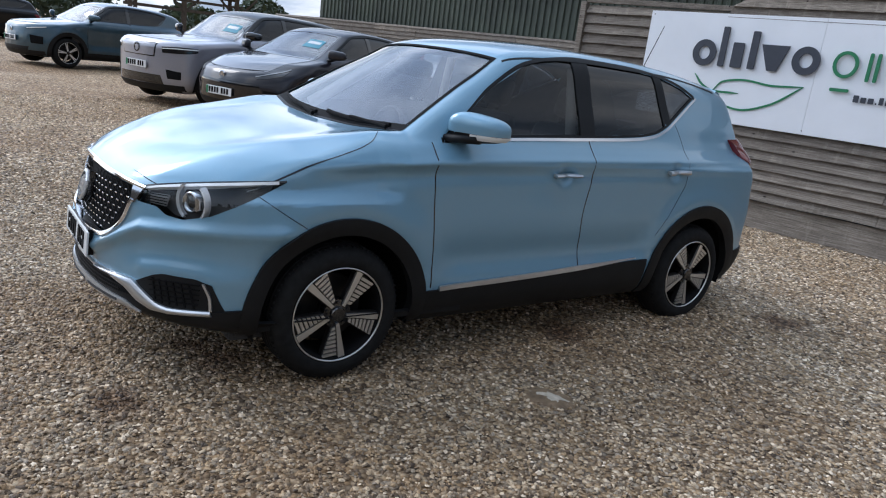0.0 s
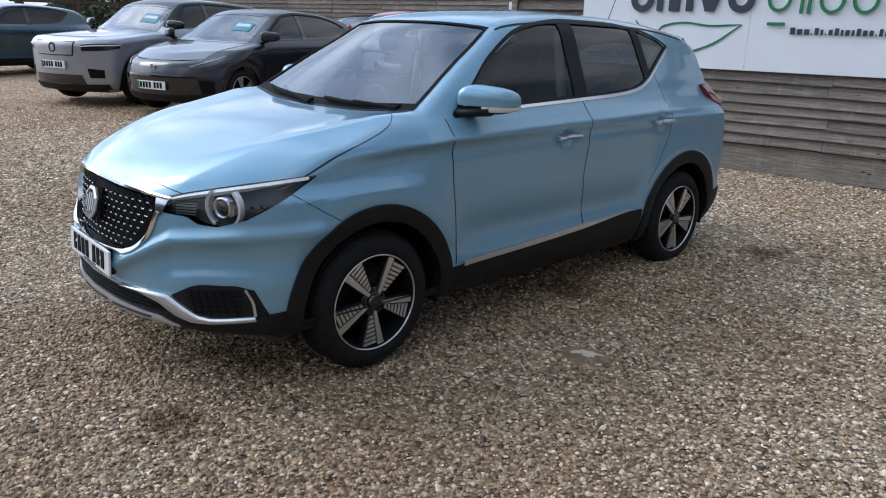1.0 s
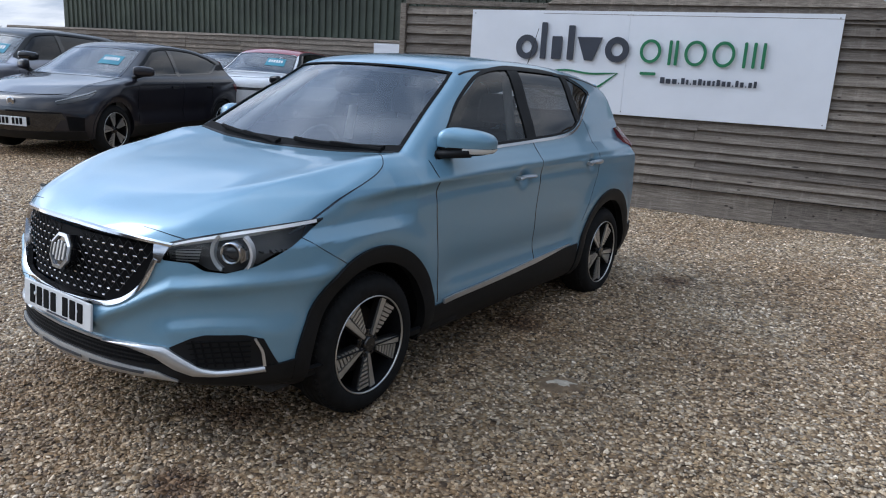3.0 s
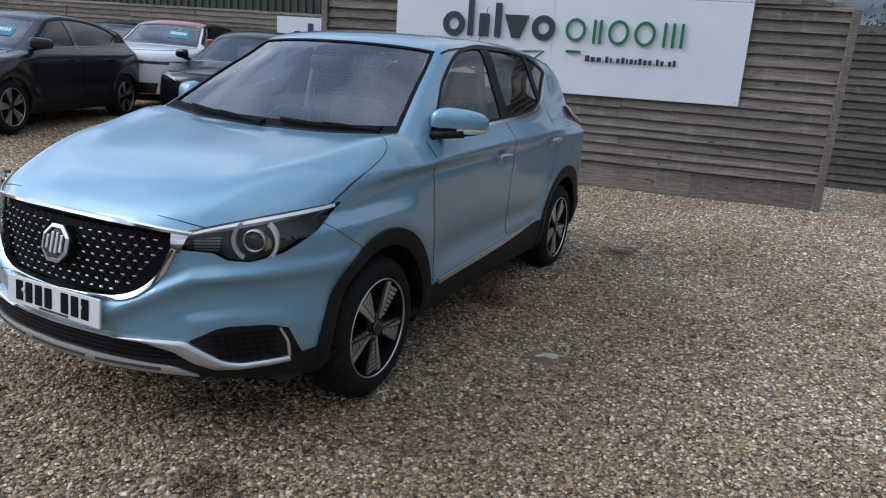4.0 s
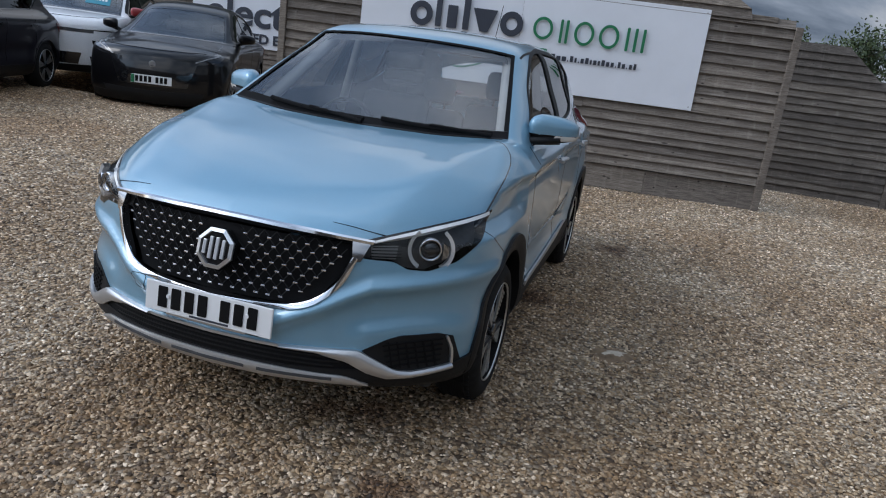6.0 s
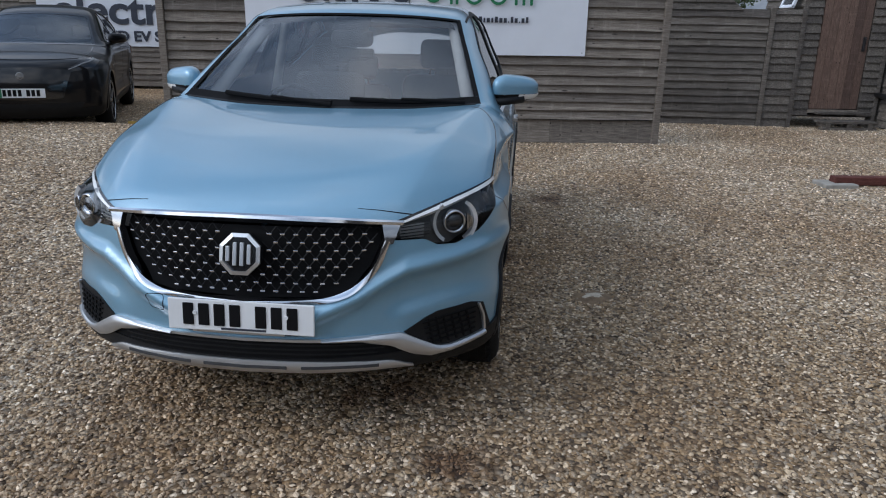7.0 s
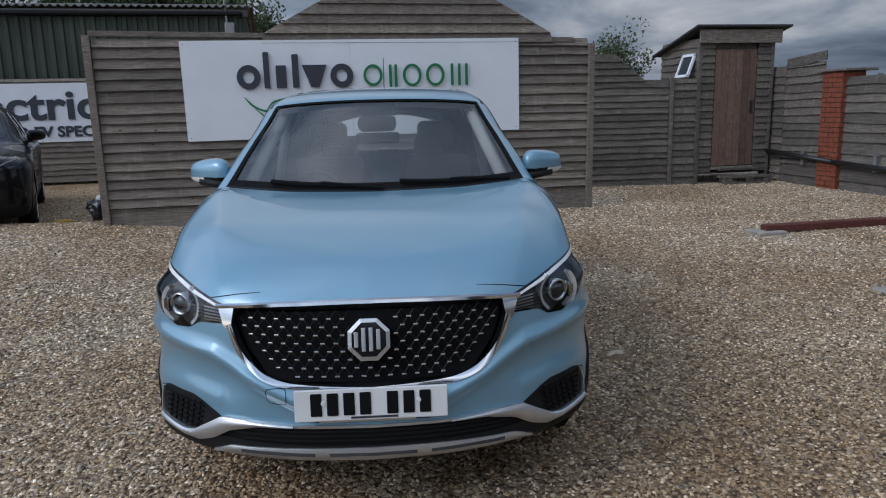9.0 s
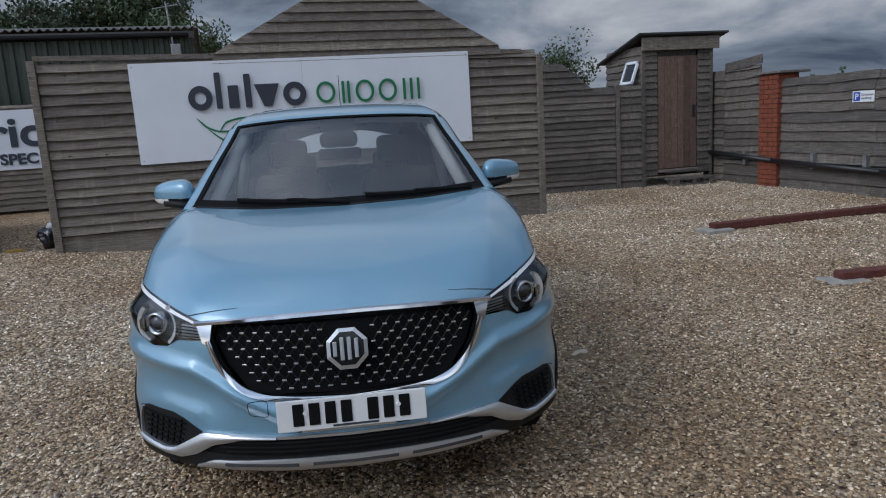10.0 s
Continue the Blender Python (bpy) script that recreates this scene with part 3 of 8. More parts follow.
class Skin:
    """Lays panels, strips and panes on a solid, seen from a side: 'side' (y, z), 'front' (x, z), 'rear' (x, z), 'top' (x, y) or 'turn' (bearing, z)."""

    def __init__(self, solid, pivot=(0.2, -1.3)):
        self.s, self.pivot = solid, pivot

    def place(self, uv, view, side=1):
        u, v = uv[:, 0], uv[:, 1]
        z0 = np.zeros(len(u))
        if view == "side":
            st, wy, rc = np.stack([z0 + 1.3, u, v], 1), (-1, 0, 0), 1.3
        elif view == "front":
            st, wy, rc = np.stack([u, z0 - 3.2, v], 1), (0, 1, 0), 2.6
        elif view == "rear":
            st, wy, rc = np.stack([u, z0 + 3.2, v], 1), (0, -1, 0), 2.6
        elif view == "top":
            st, wy, rc = np.stack([u, v, z0 + 2.2], 1), (0, 0, -1), 1.8
        else:
            a = np.radians(u)
            w = np.stack([np.sin(a), -np.cos(a), z0], 1)
            st = np.stack([z0 + self.pivot[0], z0 + self.pivot[1], v], 1) + 1.7 * w
            p = self.s.shoot(st, -w, 1.6)
            n = self.s.normal(p)
            return p * (side, 1, 1), n * (side, 1, 1)
        p = self.s.shoot(st, np.broadcast_to(np.array(wy, float), st.shape), rc)
        n = self.s.normal(p)
        return p * (side, 1, 1), n * (side, 1, 1)

    def panel(self, name, a, b, view, material, parent, off=0.003, thick=0.006, nu=24, nv=6, side=1, smooth=False, label="", bulge=0.0):
        """The skin between the lines a and b, raised by off, with a rim of that thickness."""
        A, B = resample(a, nu, smooth), resample(b, nu, smooth)
        t = np.linspace(0, 1, nv)[:, None, None]
        uv = (A[None] * (1 - t) + B[None] * t).reshape(-1, 2)
        p, n = self.place(uv, view, side)
        lift = off + bulge * (4 * (t * (1 - t)) * np.ones((1, nu, 1))).reshape(-1, 1)
        front, back = p + n * lift, p + n * (off - thick)
        q = np.arange(nu * nv).reshape(nv, nu)
        f = np.stack([q[:-1, :-1], q[:-1, 1:], q[1:, 1:], q[1:, :-1]], -1).reshape(-1, 4)
        rim = np.r_[q[0, :-1], q[:-1, -1], q[-1, :0:-1], q[:0:-1, 0]]
        k = len(rim)
        v = np.r_[front, back[rim]]
        e = nu * nv + np.arange(k)
        sk = np.stack([rim, e, np.roll(e, -1), np.roll(rim, -1)], 1)
        f = np.r_[f, sk]
        me = mesh_np(name, v, f, True)
        bm = bmesh.new()
        bm.from_mesh(me)
        bmesh.ops.recalc_face_normals(bm, faces=bm.faces)
        for ed in bm.edges:
            if len(ed.link_faces) == 2 and ed.calc_face_angle(0) > 0.7:
                ed.smooth = False
        bm.normal_update()
        bm.faces.ensure_lookup_table()
        fc = bm.faces[0]
        if Vector(n[0]).dot(fc.normal) < 0:
            bmesh.ops.reverse_faces(bm, faces=bm.faces)
        bm.to_mesh(me)
        bm.free()
        return link_mesh(name, me, material, parent, label)

    def strip(self, name, line, width, view, material, parent, off=0.002, thick=0.005, nu=30, side=1, smooth=True, label="", bulge=0.0, nv=3):
        c = resample(line, nu, smooth)
        d = np.gradient(c, axis=0)
        d /= np.maximum(np.hypot(d[:, 0], d[:, 1])[:, None], 1e-9)
        w = width if np.ndim(width) else (width, width)
        wv = np.interp(np.linspace(0, 1, nu), np.linspace(0, 1, len(w)), w)[:, None]
        nrm = np.stack([-d[:, 1], d[:, 0]], 1) * wv / 2
        if view == "turn":
            nrm[:, 0] *= 60.0
        return self.panel(name, c + nrm, c - nrm, view, material, parent, off, thick, nu, nv, side, False, label, bulge)


# ---------------------------------------------------------------- ground
def ground_z(x, y):
    x, y = np.asarray(x, float), np.asarray(y, float)
    k = np.clip((y - 4.1) / 1.2, 0, 1)
    k = 0.9 * k * k * (3 - 2 * k)
    s, q = np.clip((-x - 1.5) / 3.0, 0, 1), np.clip((-x - 7.2) / 1.2, 0, 1)
    return 0.020 * np.clip(y, 0, 4.6) + 0.001 * np.clip(y - 4.6, 0, 5) + 0.18 * ((1 - k) * s * s * (3 - 2 * s) + k * q * q * (3 - 2 * q))


def ground_sheet():
    g = np.concatenate([[-900, -300, -120, -60], np.arange(-34, 20.01, 0.3), [40, 90, 300, 900]])
    X, Y = np.meshgrid(g, g, indexing="ij")
    Z = ground_z(X, Y) + 0.012 * np.sin(X * 1.7 + 0.6 * Y) * np.sin(Y * 1.3)
    q = np.arange(X.size).reshape(X.shape)
    f = np.stack([q[:-1, :-1], q[1:, :-1], q[1:, 1:], q[:-1, 1:]], -1).reshape(-1, 4)
    me = mesh_np("ground", np.stack([X.ravel(), Y.ravel(), Z.ravel() - 0.006], 1), f)
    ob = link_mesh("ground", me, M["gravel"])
    return tagged(ob, "pale beige and grey flint gravel yard", "ground", kind="structure")


ground_sheet()


# ---------------------------------------------------------------- timber fences
def wedge_mesh(name, h, t_low, t_top, wav=0.0, seed=0):
    """A feather-edged board of length 1 along x, its face towards -y, thick at its lower edge."""
    rng = random.Random(seed)
    bm = bmesh.new()
    n = 6
    rows = []
    for i in range(n + 1):
        x = i / n
        dz, dy = rng.uniform(-wav, wav), rng.uniform(-wav, wav) * 0.6
        rows.append([bm.verts.new((x, y + dy, z + dz * k)) for y, z, k in ((-t_low, 0, 1), (-t_low + 0.002, 0.004, 1), (-t_top, h, 0.4), (0, h, 0.4), (0, 0, 1))])
    for a, b in zip(rows, rows[1:]):
        for k in range(5):
            bm.faces.new((a[k], b[k], b[(k + 1) % 5], a[(k + 1) % 5]))
    bm.faces.new(rows[0])
    bm.faces.new(rows[-1][::-1])
    bmesh.ops.recalc_face_normals(bm, faces=bm.faces)
    me = bpy.data.meshes.new(name)
    bm.to_mesh(me)
    bm.free()
    return me


BOARDS = {}


def board(parent, u0, u1, z, h, wav, material, seed, tilt=0.0, name="board", out=0.0, t_low=0.042):
    key = (round(h, 3), round(wav, 3), seed % 5, material.name, t_low)
    if key not in BOARDS:
        BOARDS[key] = wedge_mesh("board", h, t_low, 0.008, wav, seed % 5)
        BOARDS[key].materials.append(material)
    ob = new(name, BOARDS[key])
    ob.parent = parent
    ob.matrix_local = pose(u0, -out, z, 0, tilt, 0) @ Matrix.Diagonal((u1 - u0, 1, 1, 1))
    return ob


def fence(name, origin, angle, label, category="fence"):
    """An Empty at the foot of a fence: local x runs along it, its face looks to -y."""
    f = empty(name, pose(*origin, 0, 0, angle))
    return tagged(f, label, category, kind="structure")


def boards(parent, u0, u1, z0, z1, pitch, joints, material, seed, wav=0.006, jitter=0.012, sag=0.0, t_low=0.042, top=None):
    """Rows of lapped boards; top(u) may cut the rows short along a slope."""
    rng = random.Random(seed)
    z, k = z0, 0
    while z < z1 - 0.02:
        p = pitch * rng.uniform(1 - jitter * 8, 1 + jitter * 8)
        js = [u0] + sorted(j + rng.uniform(-0.04, 0.04) for j in joints if u0 < j < u1 and rng.random() < 0.85) + [u1]
        for a, b in zip(js, js[1:]):
            tl = rng.uniform(-0.25, 0.25) * (1.5 / max(b - a, 1)) + sag
            board(parent, a + 0.002, b - 0.002, z + rng.uniform(-0.004, 0.004), min(p + 0.02, z1 - z + 0.02), wav, material, rng.randrange(5), tl, t_low=t_low)
        z += p
        k += 1


def post(parent, u, w, d, z0, z1, material, name="post", out=0.0, lean=0.0):
    bm = bmesh.new()
    box(bm, -w / 2, w / 2, -d, 0, 0, z1 - z0, 0.006)
    ob = part(name, bm, material, parent)
    ob.matrix_local = pose(u, -out, z0, 0, lean, 0)
    return ob


WALL_ANGLE = 9.3
wall = fence("wall_1", (-3.495, 4.316, 0), WALL_ANGLE, "weathered lapped timber board wall with a gable and a corner post", "wall")
WL = 6.28
boards(wall, 0.06, WL - 0.05, 0.40, 2.36, 0.117, (1.95, 3.95), M["board"], 3, 0.004, 0.02, t_low=0.058)
boards(wall, 0.06, WL - 0.05, 0.09, 0.37, 0.27, (2.6, 4.9), M["board"], 31, 0.002, 0.0)
post(wall, 0.02, 0.085, 0.075, -0.05, 2.42, M["board"], out=0.0, lean=-0.2)
post(wall, WL - 0.02, 0.085, 0.085, -0.05, 2.30, M["board"], lean=0.3)
bm = bmesh.new()
box(bm, 0, WL - 0.3, -0.05, 0.01, 2.375, 2.435, 0.004)
rail = part("top_rail", bm, M["board"], wall)
rail.matrix_local = pose(0, 0, 0, 0, 0.9, 0) @ pose(0, 0, 0.04)
bm = bmesh.new()
box(bm, 0.0, WL, 0.012, 0.06, 0.05, 2.30, 0)
part("backing", bm, M["matt"], wall)
# gable above the wall
GL, GR, GPEAK = 1.98, 5.72, 3.42


def sloped_board(parent, a0, b0, a1, b1, z, h, material, out, t_low=0.042):
    """A lapped board whose ends are cut to a slope: from a0 to b0 along its foot, from a1 to b1 along its top."""
    bm = bmesh.new()
    v = [bm.verts.new(q) for q in ((a0, -out - t_low, z), (b0, -out - t_low, z), (b1, -out - 0.008, z + h), (a1, -out - 0.008, z + h), (a0, -out, z), (b0, -out, z), (b1, -out, z + h), (a1, -out, z + h))]
    for f in ((0, 1, 2, 3), (5, 4, 7, 6), (4, 5, 1, 0), (3, 2, 6, 7), (4, 0, 3, 7), (1, 5, 6, 2)):
        bm.faces.new([v[k] for k in f])
    return part("board", bm, material, parent)


rng = random.Random(9)
z = 2.32
while z < 3.36:
    p = 0.118 * rng.uniform(0.92, 1.1)
    f0, f1 = max(0, (z - 2.42) / (GPEAK - 2.42)), max(0, (z + p - 2.42) / (GPEAK - 2.42))
    if f1 < 0.97:
        sloped_board(wall, GL + f0 * 1.86, GR - f0 * 1.86, GL + f1 * 1.86, GR - f1 * 1.86, z, p + 0.012, M["board"], 0.035)
    z += p

# far fence between the wall and the shed
fence_2 = fence("wall_2", (2.60, 7.68, 0.06), 2.0, "weathered lapped timber fence beside the shed", "fence")
boards(fence_2, 0.1, 2.10, 0.02, 1.80, 0.118, (), M["board_grey"], 5, 0.007, 0.02)
boards(fence_2, 2.18, 2.59, 0.02, 1.80, 0.126, (), M["board_grey"], 6, 0.004, 0.02)
post(fence_2, 2.14, 0.07, 0.06, -0.1, 1.84, M["board_grey"])
post(fence_2, 2.61, 0.06, 0.06, -0.1, 1.84, M["board_grey"])
for k in range(4):
    za, zb = 1.80 + 0.11 * k, 1.80 + 0.11 * (k + 1)
    sloped_board(fence_2, 0.1, 1.68 - 0.13 * k, 0.1, 1.68 - 0.13 * (k + 1), za, 0.122, M["board_grey"], 0.0)
bm = bmesh.new()
box(bm, 0.0, 2.62, 0.01, 0.05, 0.0, 1.78)
part("backing", bm, M["matt"], fence_2)

# fence on the right, running towards the camera, with its brick pier
fence_3 = fence("wall_3", (6.70, 7.95, 0.06), -80.0, "old lapped timber boundary fence with silvered boards", "fence")
boards(fence_3, -0.35, 0.25, 0.05, 1.98, 0.128, (), M["board_grey"], 7, 0.006, 0.02)
boards(fence_3, 0.25, 1.14, 0.45, 1.98, 0.125, (), M["board_grey"], 8, 0.006, 0.02, sag=-1.2)
board(fence_3, 0.25, 1.16, 1.96, 0.15, 0.008, M["board_grey"], 3, -5.0)
boards(fence_3, 1.58, 12.0, 0.45, 1.74, 0.150, (3.4, 5.3, 7.2, 9.1), M["board_grey"], 10, 0.012, 0.02)
boards(fence_3, 0.25, 12.0, -0.02, 0.40, 0.20, (1.3, 3.4, 5.3, 7.2, 9.1), M["board_grey"], 12, 0.006, 0.01)
for u in (5.3, 7.2, 9.1, 11.0):
    post(fence_3, u, 0.09, 0.03, -0.1, 1.74, M["board_grey"], out=0.02)
bm = bmesh.new()
box(bm, 0.0, 12.0, 0.01, 0.06, -0.05, 1.7)
part("backing", bm, M["matt"], fence_3)

pier = tagged(empty("brick_pier", pose(6.950, 6.56, 0.05, 0, 0, -80.0)), "red brick pier with a stone cap in the fence", "pier", kind="structure")
bm = bmesh.new()
box(bm, -0.205, 0.205, -0.10, 0.30, 0, 1.86)
part("core", bm, M["mortar"], pier)
bm = bmesh.new()
box(bm, 0, 0.205, -0.012, 0, 0, 0.065, 0.003)
bmesh.ops.recalc_face_normals(bm, faces=bm.faces)
brick_me = bpy.data.meshes.new("brick")
bm.to_mesh(brick_me)
bm.free()
brick_me.materials.append(M["brick"])
rng = random.Random(4)
for k in range(24):
    for j, (u, w) in enumerate(((-0.207, 1.0), (0.005, 1.0)) if k % 2 else ((-0.207, 0.48), (-0.100, 0.98), (0.110, 0.47))):
        ob = new("brick", brick_me)
        ob.parent = pier
        ob.matrix_local = pose(u, -0.10 + rng.uniform(-0.002, 0.002), 0.01 + k * 0.0765) @ Matrix.Diagonal((w, 1, 1, 1))
    for sd, ang in ((0.205, 90), (-0.205, -90)):
        for u, w in (((-0.10, 1.0), (0.11, 0.92)) if k % 2 == 0 else ((-0.10, 0.5), (0.012, 1.0), (0.222, 0.38))):
            ob = new("brick", brick_me)
            ob.parent = pier
            ob.matrix_local = pose(sd, u if ang > 0 else u + 0.205 * w, 0.01 + k * 0.0765, 0, 0, ang) @ Matrix.Diagonal((w, 0.5, 1, 1))
bm = bmesh.new()
box(bm, -0.30, 0.30, -0.16, 0.45, 1.86, 1.90, 0.008)
part("cap", bm, M["cap_stone"], pier)

bm = bmesh.new()
pp = [(-0.05, 0.56), (1.55, 0.46), (3.6, 0.38), (8.0, 0.30), (12.0, 0.25)]
for (a, za), (b, zb) in zip(pp, pp[1:]):
    tube(bm, (a, -0.12, za), (b, -0.12, zb), 0.040, 0.040, 14)
pipe = part("drain_pipe", bm, M["pipe"], None, smooth=True)
pipe.matrix_world = pose(6.70, 7.95, 0.06, 0, 0, -80.0)
tagged(pipe, "long black plastic drainpipe along the fence foot", "pipe")
for u in (0.85, 2.35, 3.3):
    bm = bmesh.new()
    box(bm, u - 0.03, u + 0.03, -0.10, 0.0, 0.36, 0.60, 0.004)
    b = part("pipe_bracket", bm, M["steel"], pipe)


# ---------------------------------------------------------------- barn with green cladding, low fence in front
BA = 10.3
barn = tagged(empty("barn", pose(-6.5, 10.95, 0, 0, 0, BA)), "long farm barn clad in dark green ribbed steel", "barn")


def ribs(u0, u1, z0, z1, pitch=0.2, depth=0.035):
    bm = bmesh.new()
    cols = []
    u = u0
    while u < u1:
        for du, y in ((0, 0), (0.42, 0), (0.52, -depth), (0.90, -depth)):
            uu = min(u + du * pitch, u1)
            cols.append([bm.verts.new((uu, y, z0)), bm.verts.new((uu, y, z1))])
        u += pitch
    for a, b in zip(cols, cols[1:]):
        bm.faces.new((a[0], b[0], b[1], a[1]))
    return bm


ob = part("cladding", ribs(-13.9, 3.42, 1.9, 3.56), M["cladding"], barn)
ob.modifiers.new("thickness", "SOLIDIFY").thickness = 0.004
ob = part("end_cladding", ribs(0, 12.0, 0.3, 3.56), M["cladding"], barn)
ob.matrix_local = pose(3.42, 0, 0, 0, 0, 90)
ob = part("end_cladding", ribs(0, 12.0, 0.3, 3.56), M["cladding"], barn)
ob.matrix_local = pose(-13.9, 12.0, 0, 0, 0, -90)


def wavy_roof():
    bm = bmesh.new()
    cols = []
    n = int((3.6 + 14.1) / 0.035)
    for i in range(n + 1):
        u = -14.1 + i * 0.035
        w = 0.028 * math.sin(2 * math.pi * u / 0.15)
        cols.append([bm.verts.new((u, -0.22, 3.68 + w)), bm.verts.new((u, 6.0, 4.52 + w)), bm.verts.new((u, 12.2, 3.68 + w))])
    for a, b in zip(cols, cols[1:]):
        for k in (0, 1):
            bm.faces.new((a[k], b[k], b[k + 1], a[k + 1]))
    return bm


ob = part("roof", wavy_roof(), M["roof_sheet"], barn, smooth=True)
ob.modifiers.new("thickness", "SOLIDIFY").thickness = 0.012
bm = bmesh.new()
box(bm, -14.0, 3.5, -0.06, 0.0, 3.48, 3.64, 0.01)
part("fascia", bm, M["gloss"], barn)
bm = bmesh.new()
box(bm, -14.0, 3.4, -0.18, -0.07, 3.50, 3.58, 0.03)
part("gutter", bm, M["trim"], barn)
bm = bmesh.new()
box(bm, 3.02, 3.22, -0.16, -0.05, 3.06, 3.36, 0.02)
part("junction_box", bm, M["steel"], barn, "grey metal box with a pole")
bm = bmesh.new()
tube(bm, (3.08, -0.12, 3.2), (3.02, -0.12, 4.2), 0.025, 0.02)
tube(bm, (2.75, -0.12, 4.06), (3.25, -0.12, 4.14), 0.012, 0.012)
part("pole", bm, M["steel"], barn)

low_fence = fence("wall_4", (-6.5, 10.8, 0.18), BA, "weathered lapped timber fence under the barn cladding", "fence")
boards(low_fence, -16.4, 3.3, 0.0, 2.06, 0.122, tuple(-14.5 + 1.9 * k for k in range(10)), M["board"], 15, 0.008, 0.02)
bm = bmesh.new()
box(bm, -16.4, 3.3, 0.02, 0.06, 0, 2.0)
part("backing", bm, M["matt"], low_fence)


# ---------------------------------------------------------------- shed
shed = tagged(empty("shed", pose(5.23, 7.78, 0.08, 0, 0, 8.0)), "small weathered timber shed with a lean-to felt roof", "shed")
SW = 1.36
boards(shed, 0.0, 0.27, 0.20, 2.42, 0.118, (), M["board_grey"], 21, 0.003, 0.02)
boards(shed, 1.08, SW, 0.20, 2.42, 0.118, (), M["board_grey"], 22, 0.003, 0.02)
part("side_wall", (lambda b: (box(b, 0.0, 0.02, 0.02, 1.3, 0.20, 2.45), b)[1])(bmesh.new()), M["board_grey"], shed)
rng = random.Random(5)
for k in range(19):
    ob = new("board", BOARDS[next(q for q in BOARDS if q[3] == "silvered_board")])
    ob.parent = shed
    zz = 0.20 + k * 0.118
    ob.matrix_local = pose(0.0, 1.28, zz, 0, 0, -90) @ Matrix.Diagonal((1.28, 1, 1, 1))
bm = bmesh.new()
box(bm, SW - 0.02, SW, 0.02, 1.3, 0.20, 2.42)
box(bm, 0.0, SW, 1.28, 1.3, 0.20, 2.0)
box(bm, 0.0, SW, 0.03, 1.3, 0.17, 0.20)
box(bm, 0.27, 1.08, 0.03, 0.05, 2.28, 2.45)
part("carcass", bm, M["board_grey"], shed)
for u in (0.0, SW):
    bm = bmesh.new()
    box(bm, u - 0.035, u + 0.035, -0.035, 0.03, 0.12, 2.45, 0.004)
    part("corner_post", bm, M["board_grey"], shed)
bm = bmesh.new()
box(bm, -0.06, 1.48, -0.10, -0.06, 2.38, 2.60, 0.006)
part("fascia_board", bm, M["board"], shed)
bm = bmesh.new()
box(bm, -0.16, 1.62, -0.18, 1.45, 0, 0.035, 0.006)
roof = part("roof", bm, M["felt"], shed, "black felt roof")
roof.matrix_local = pose(0, 0, 2.60, -14, 0, 0)
bm = bmesh.new()
box(bm, 0.28, 1.07, -0.008, 0.02, 0.30, 2.28, 0.003)
door = part("door", bm, M["door_wood"], shed, "brown stained boarded door with a black handle")
for k in range(6):
    bm = bmesh.new()
    box(bm, 0, 1.97, -0.012, 0, -0.063, 0.063, 0.003)
    pl = part("plank", bm, M["door_wood"], door)
    pl.matrix_local = pose(0.285 + 0.0655 + k * 0.1305, -0.009, 0.305, 0, -90, 0)
bm = bmesh.new()
box(bm, 0.985, 1.015, -0.05, -0.02, 1.22, 1.40, 0.008)
box(bm, 0.975, 1.025, -0.03, -0.018, 1.20, 1.42, 0.004)
part("handle", bm, M["pipe"], door)
bm = bmesh.new()
box(bm, 0.27, 1.08, -0.05, 0.0, 0.24, 0.29, 0.004)
part("threshold", bm, M["board"], shed)
# open top-hung window in the side wall by the front corner
win = part("window", (lambda b: (box(b, -0.045, 0.0, 0, 0.42, 0, 0.05, 0.006), box(b, -0.045, 0.0, 0, 0.42, 0.37, 0.42, 0.006), box(b, -0.045, 0.0, 0, 0.05, 0, 0.42, 0.006), box(b, -0.045, 0.0, 0.37, 0.42, 0, 0.42, 0.006), b)[4])(bmesh.new()), M["white"], shed, "white plastic top-hung window, open")
win.matrix_local = pose(-0.16, 0.06, 1.82, 0, 20, 0)
bm = bmesh.new()
box(bm, -0.026, -0.020, 0.05, 0.37, 0.05, 0.37)
part("pane", bm, M["side_glass"], win)
step = tagged(empty("shed_step", pose(5.61, 7.62, 0.09, 0, 0, 8.0)), "rough timber pallet step under the shed door", "step")
for k, (y, z) in enumerate(((-0.18, 0.10), (-0.02, 0.10), (-0.18, 0.0), (0.02, 0.22))):
    bm = bmesh.new()
    box(bm, 0, 0.88, y, y + 0.11, z, z + 0.035, 0.004)
    part("plank", bm, M["board_grey"], step)
for u in (0.06, 0.40, 0.74):
    bm = bmesh.new()
    box(bm, u, u + 0.08, -0.17, 0.12, 0.035, 0.10, 0.004)
    part("bearer", bm, M["board_grey"], step)

# ---------------------------------------------------------------- red-brown timber kerbs on the gravel
for (x, y, l, a, zz, lab) in ((4.09, 3.08, 4.2, 8.0, 0.045, "long red-brown timber parking kerb lying on gravel"), (3.95, 0.70, 3.0, 2.0, -0.020, "red-brown timber parking kerb half sunk in gravel")):
    k = tagged(empty("timber_kerb", pose(x, y, zz, 0, 0, a)), lab, "kerb")
    bm = bmesh.new()
    box(bm, 0, l, -0.06, 0.06, 0.02, 0.105, 0.01)
    part("beam", bm, M["red_timber"], k)
    bm = bmesh.new()
    box(bm, -0.14, 0.20, -0.15, 0.12, -0.04, 0.045, 0.012)
    part("concrete_pad", bm, M["concrete"], k)

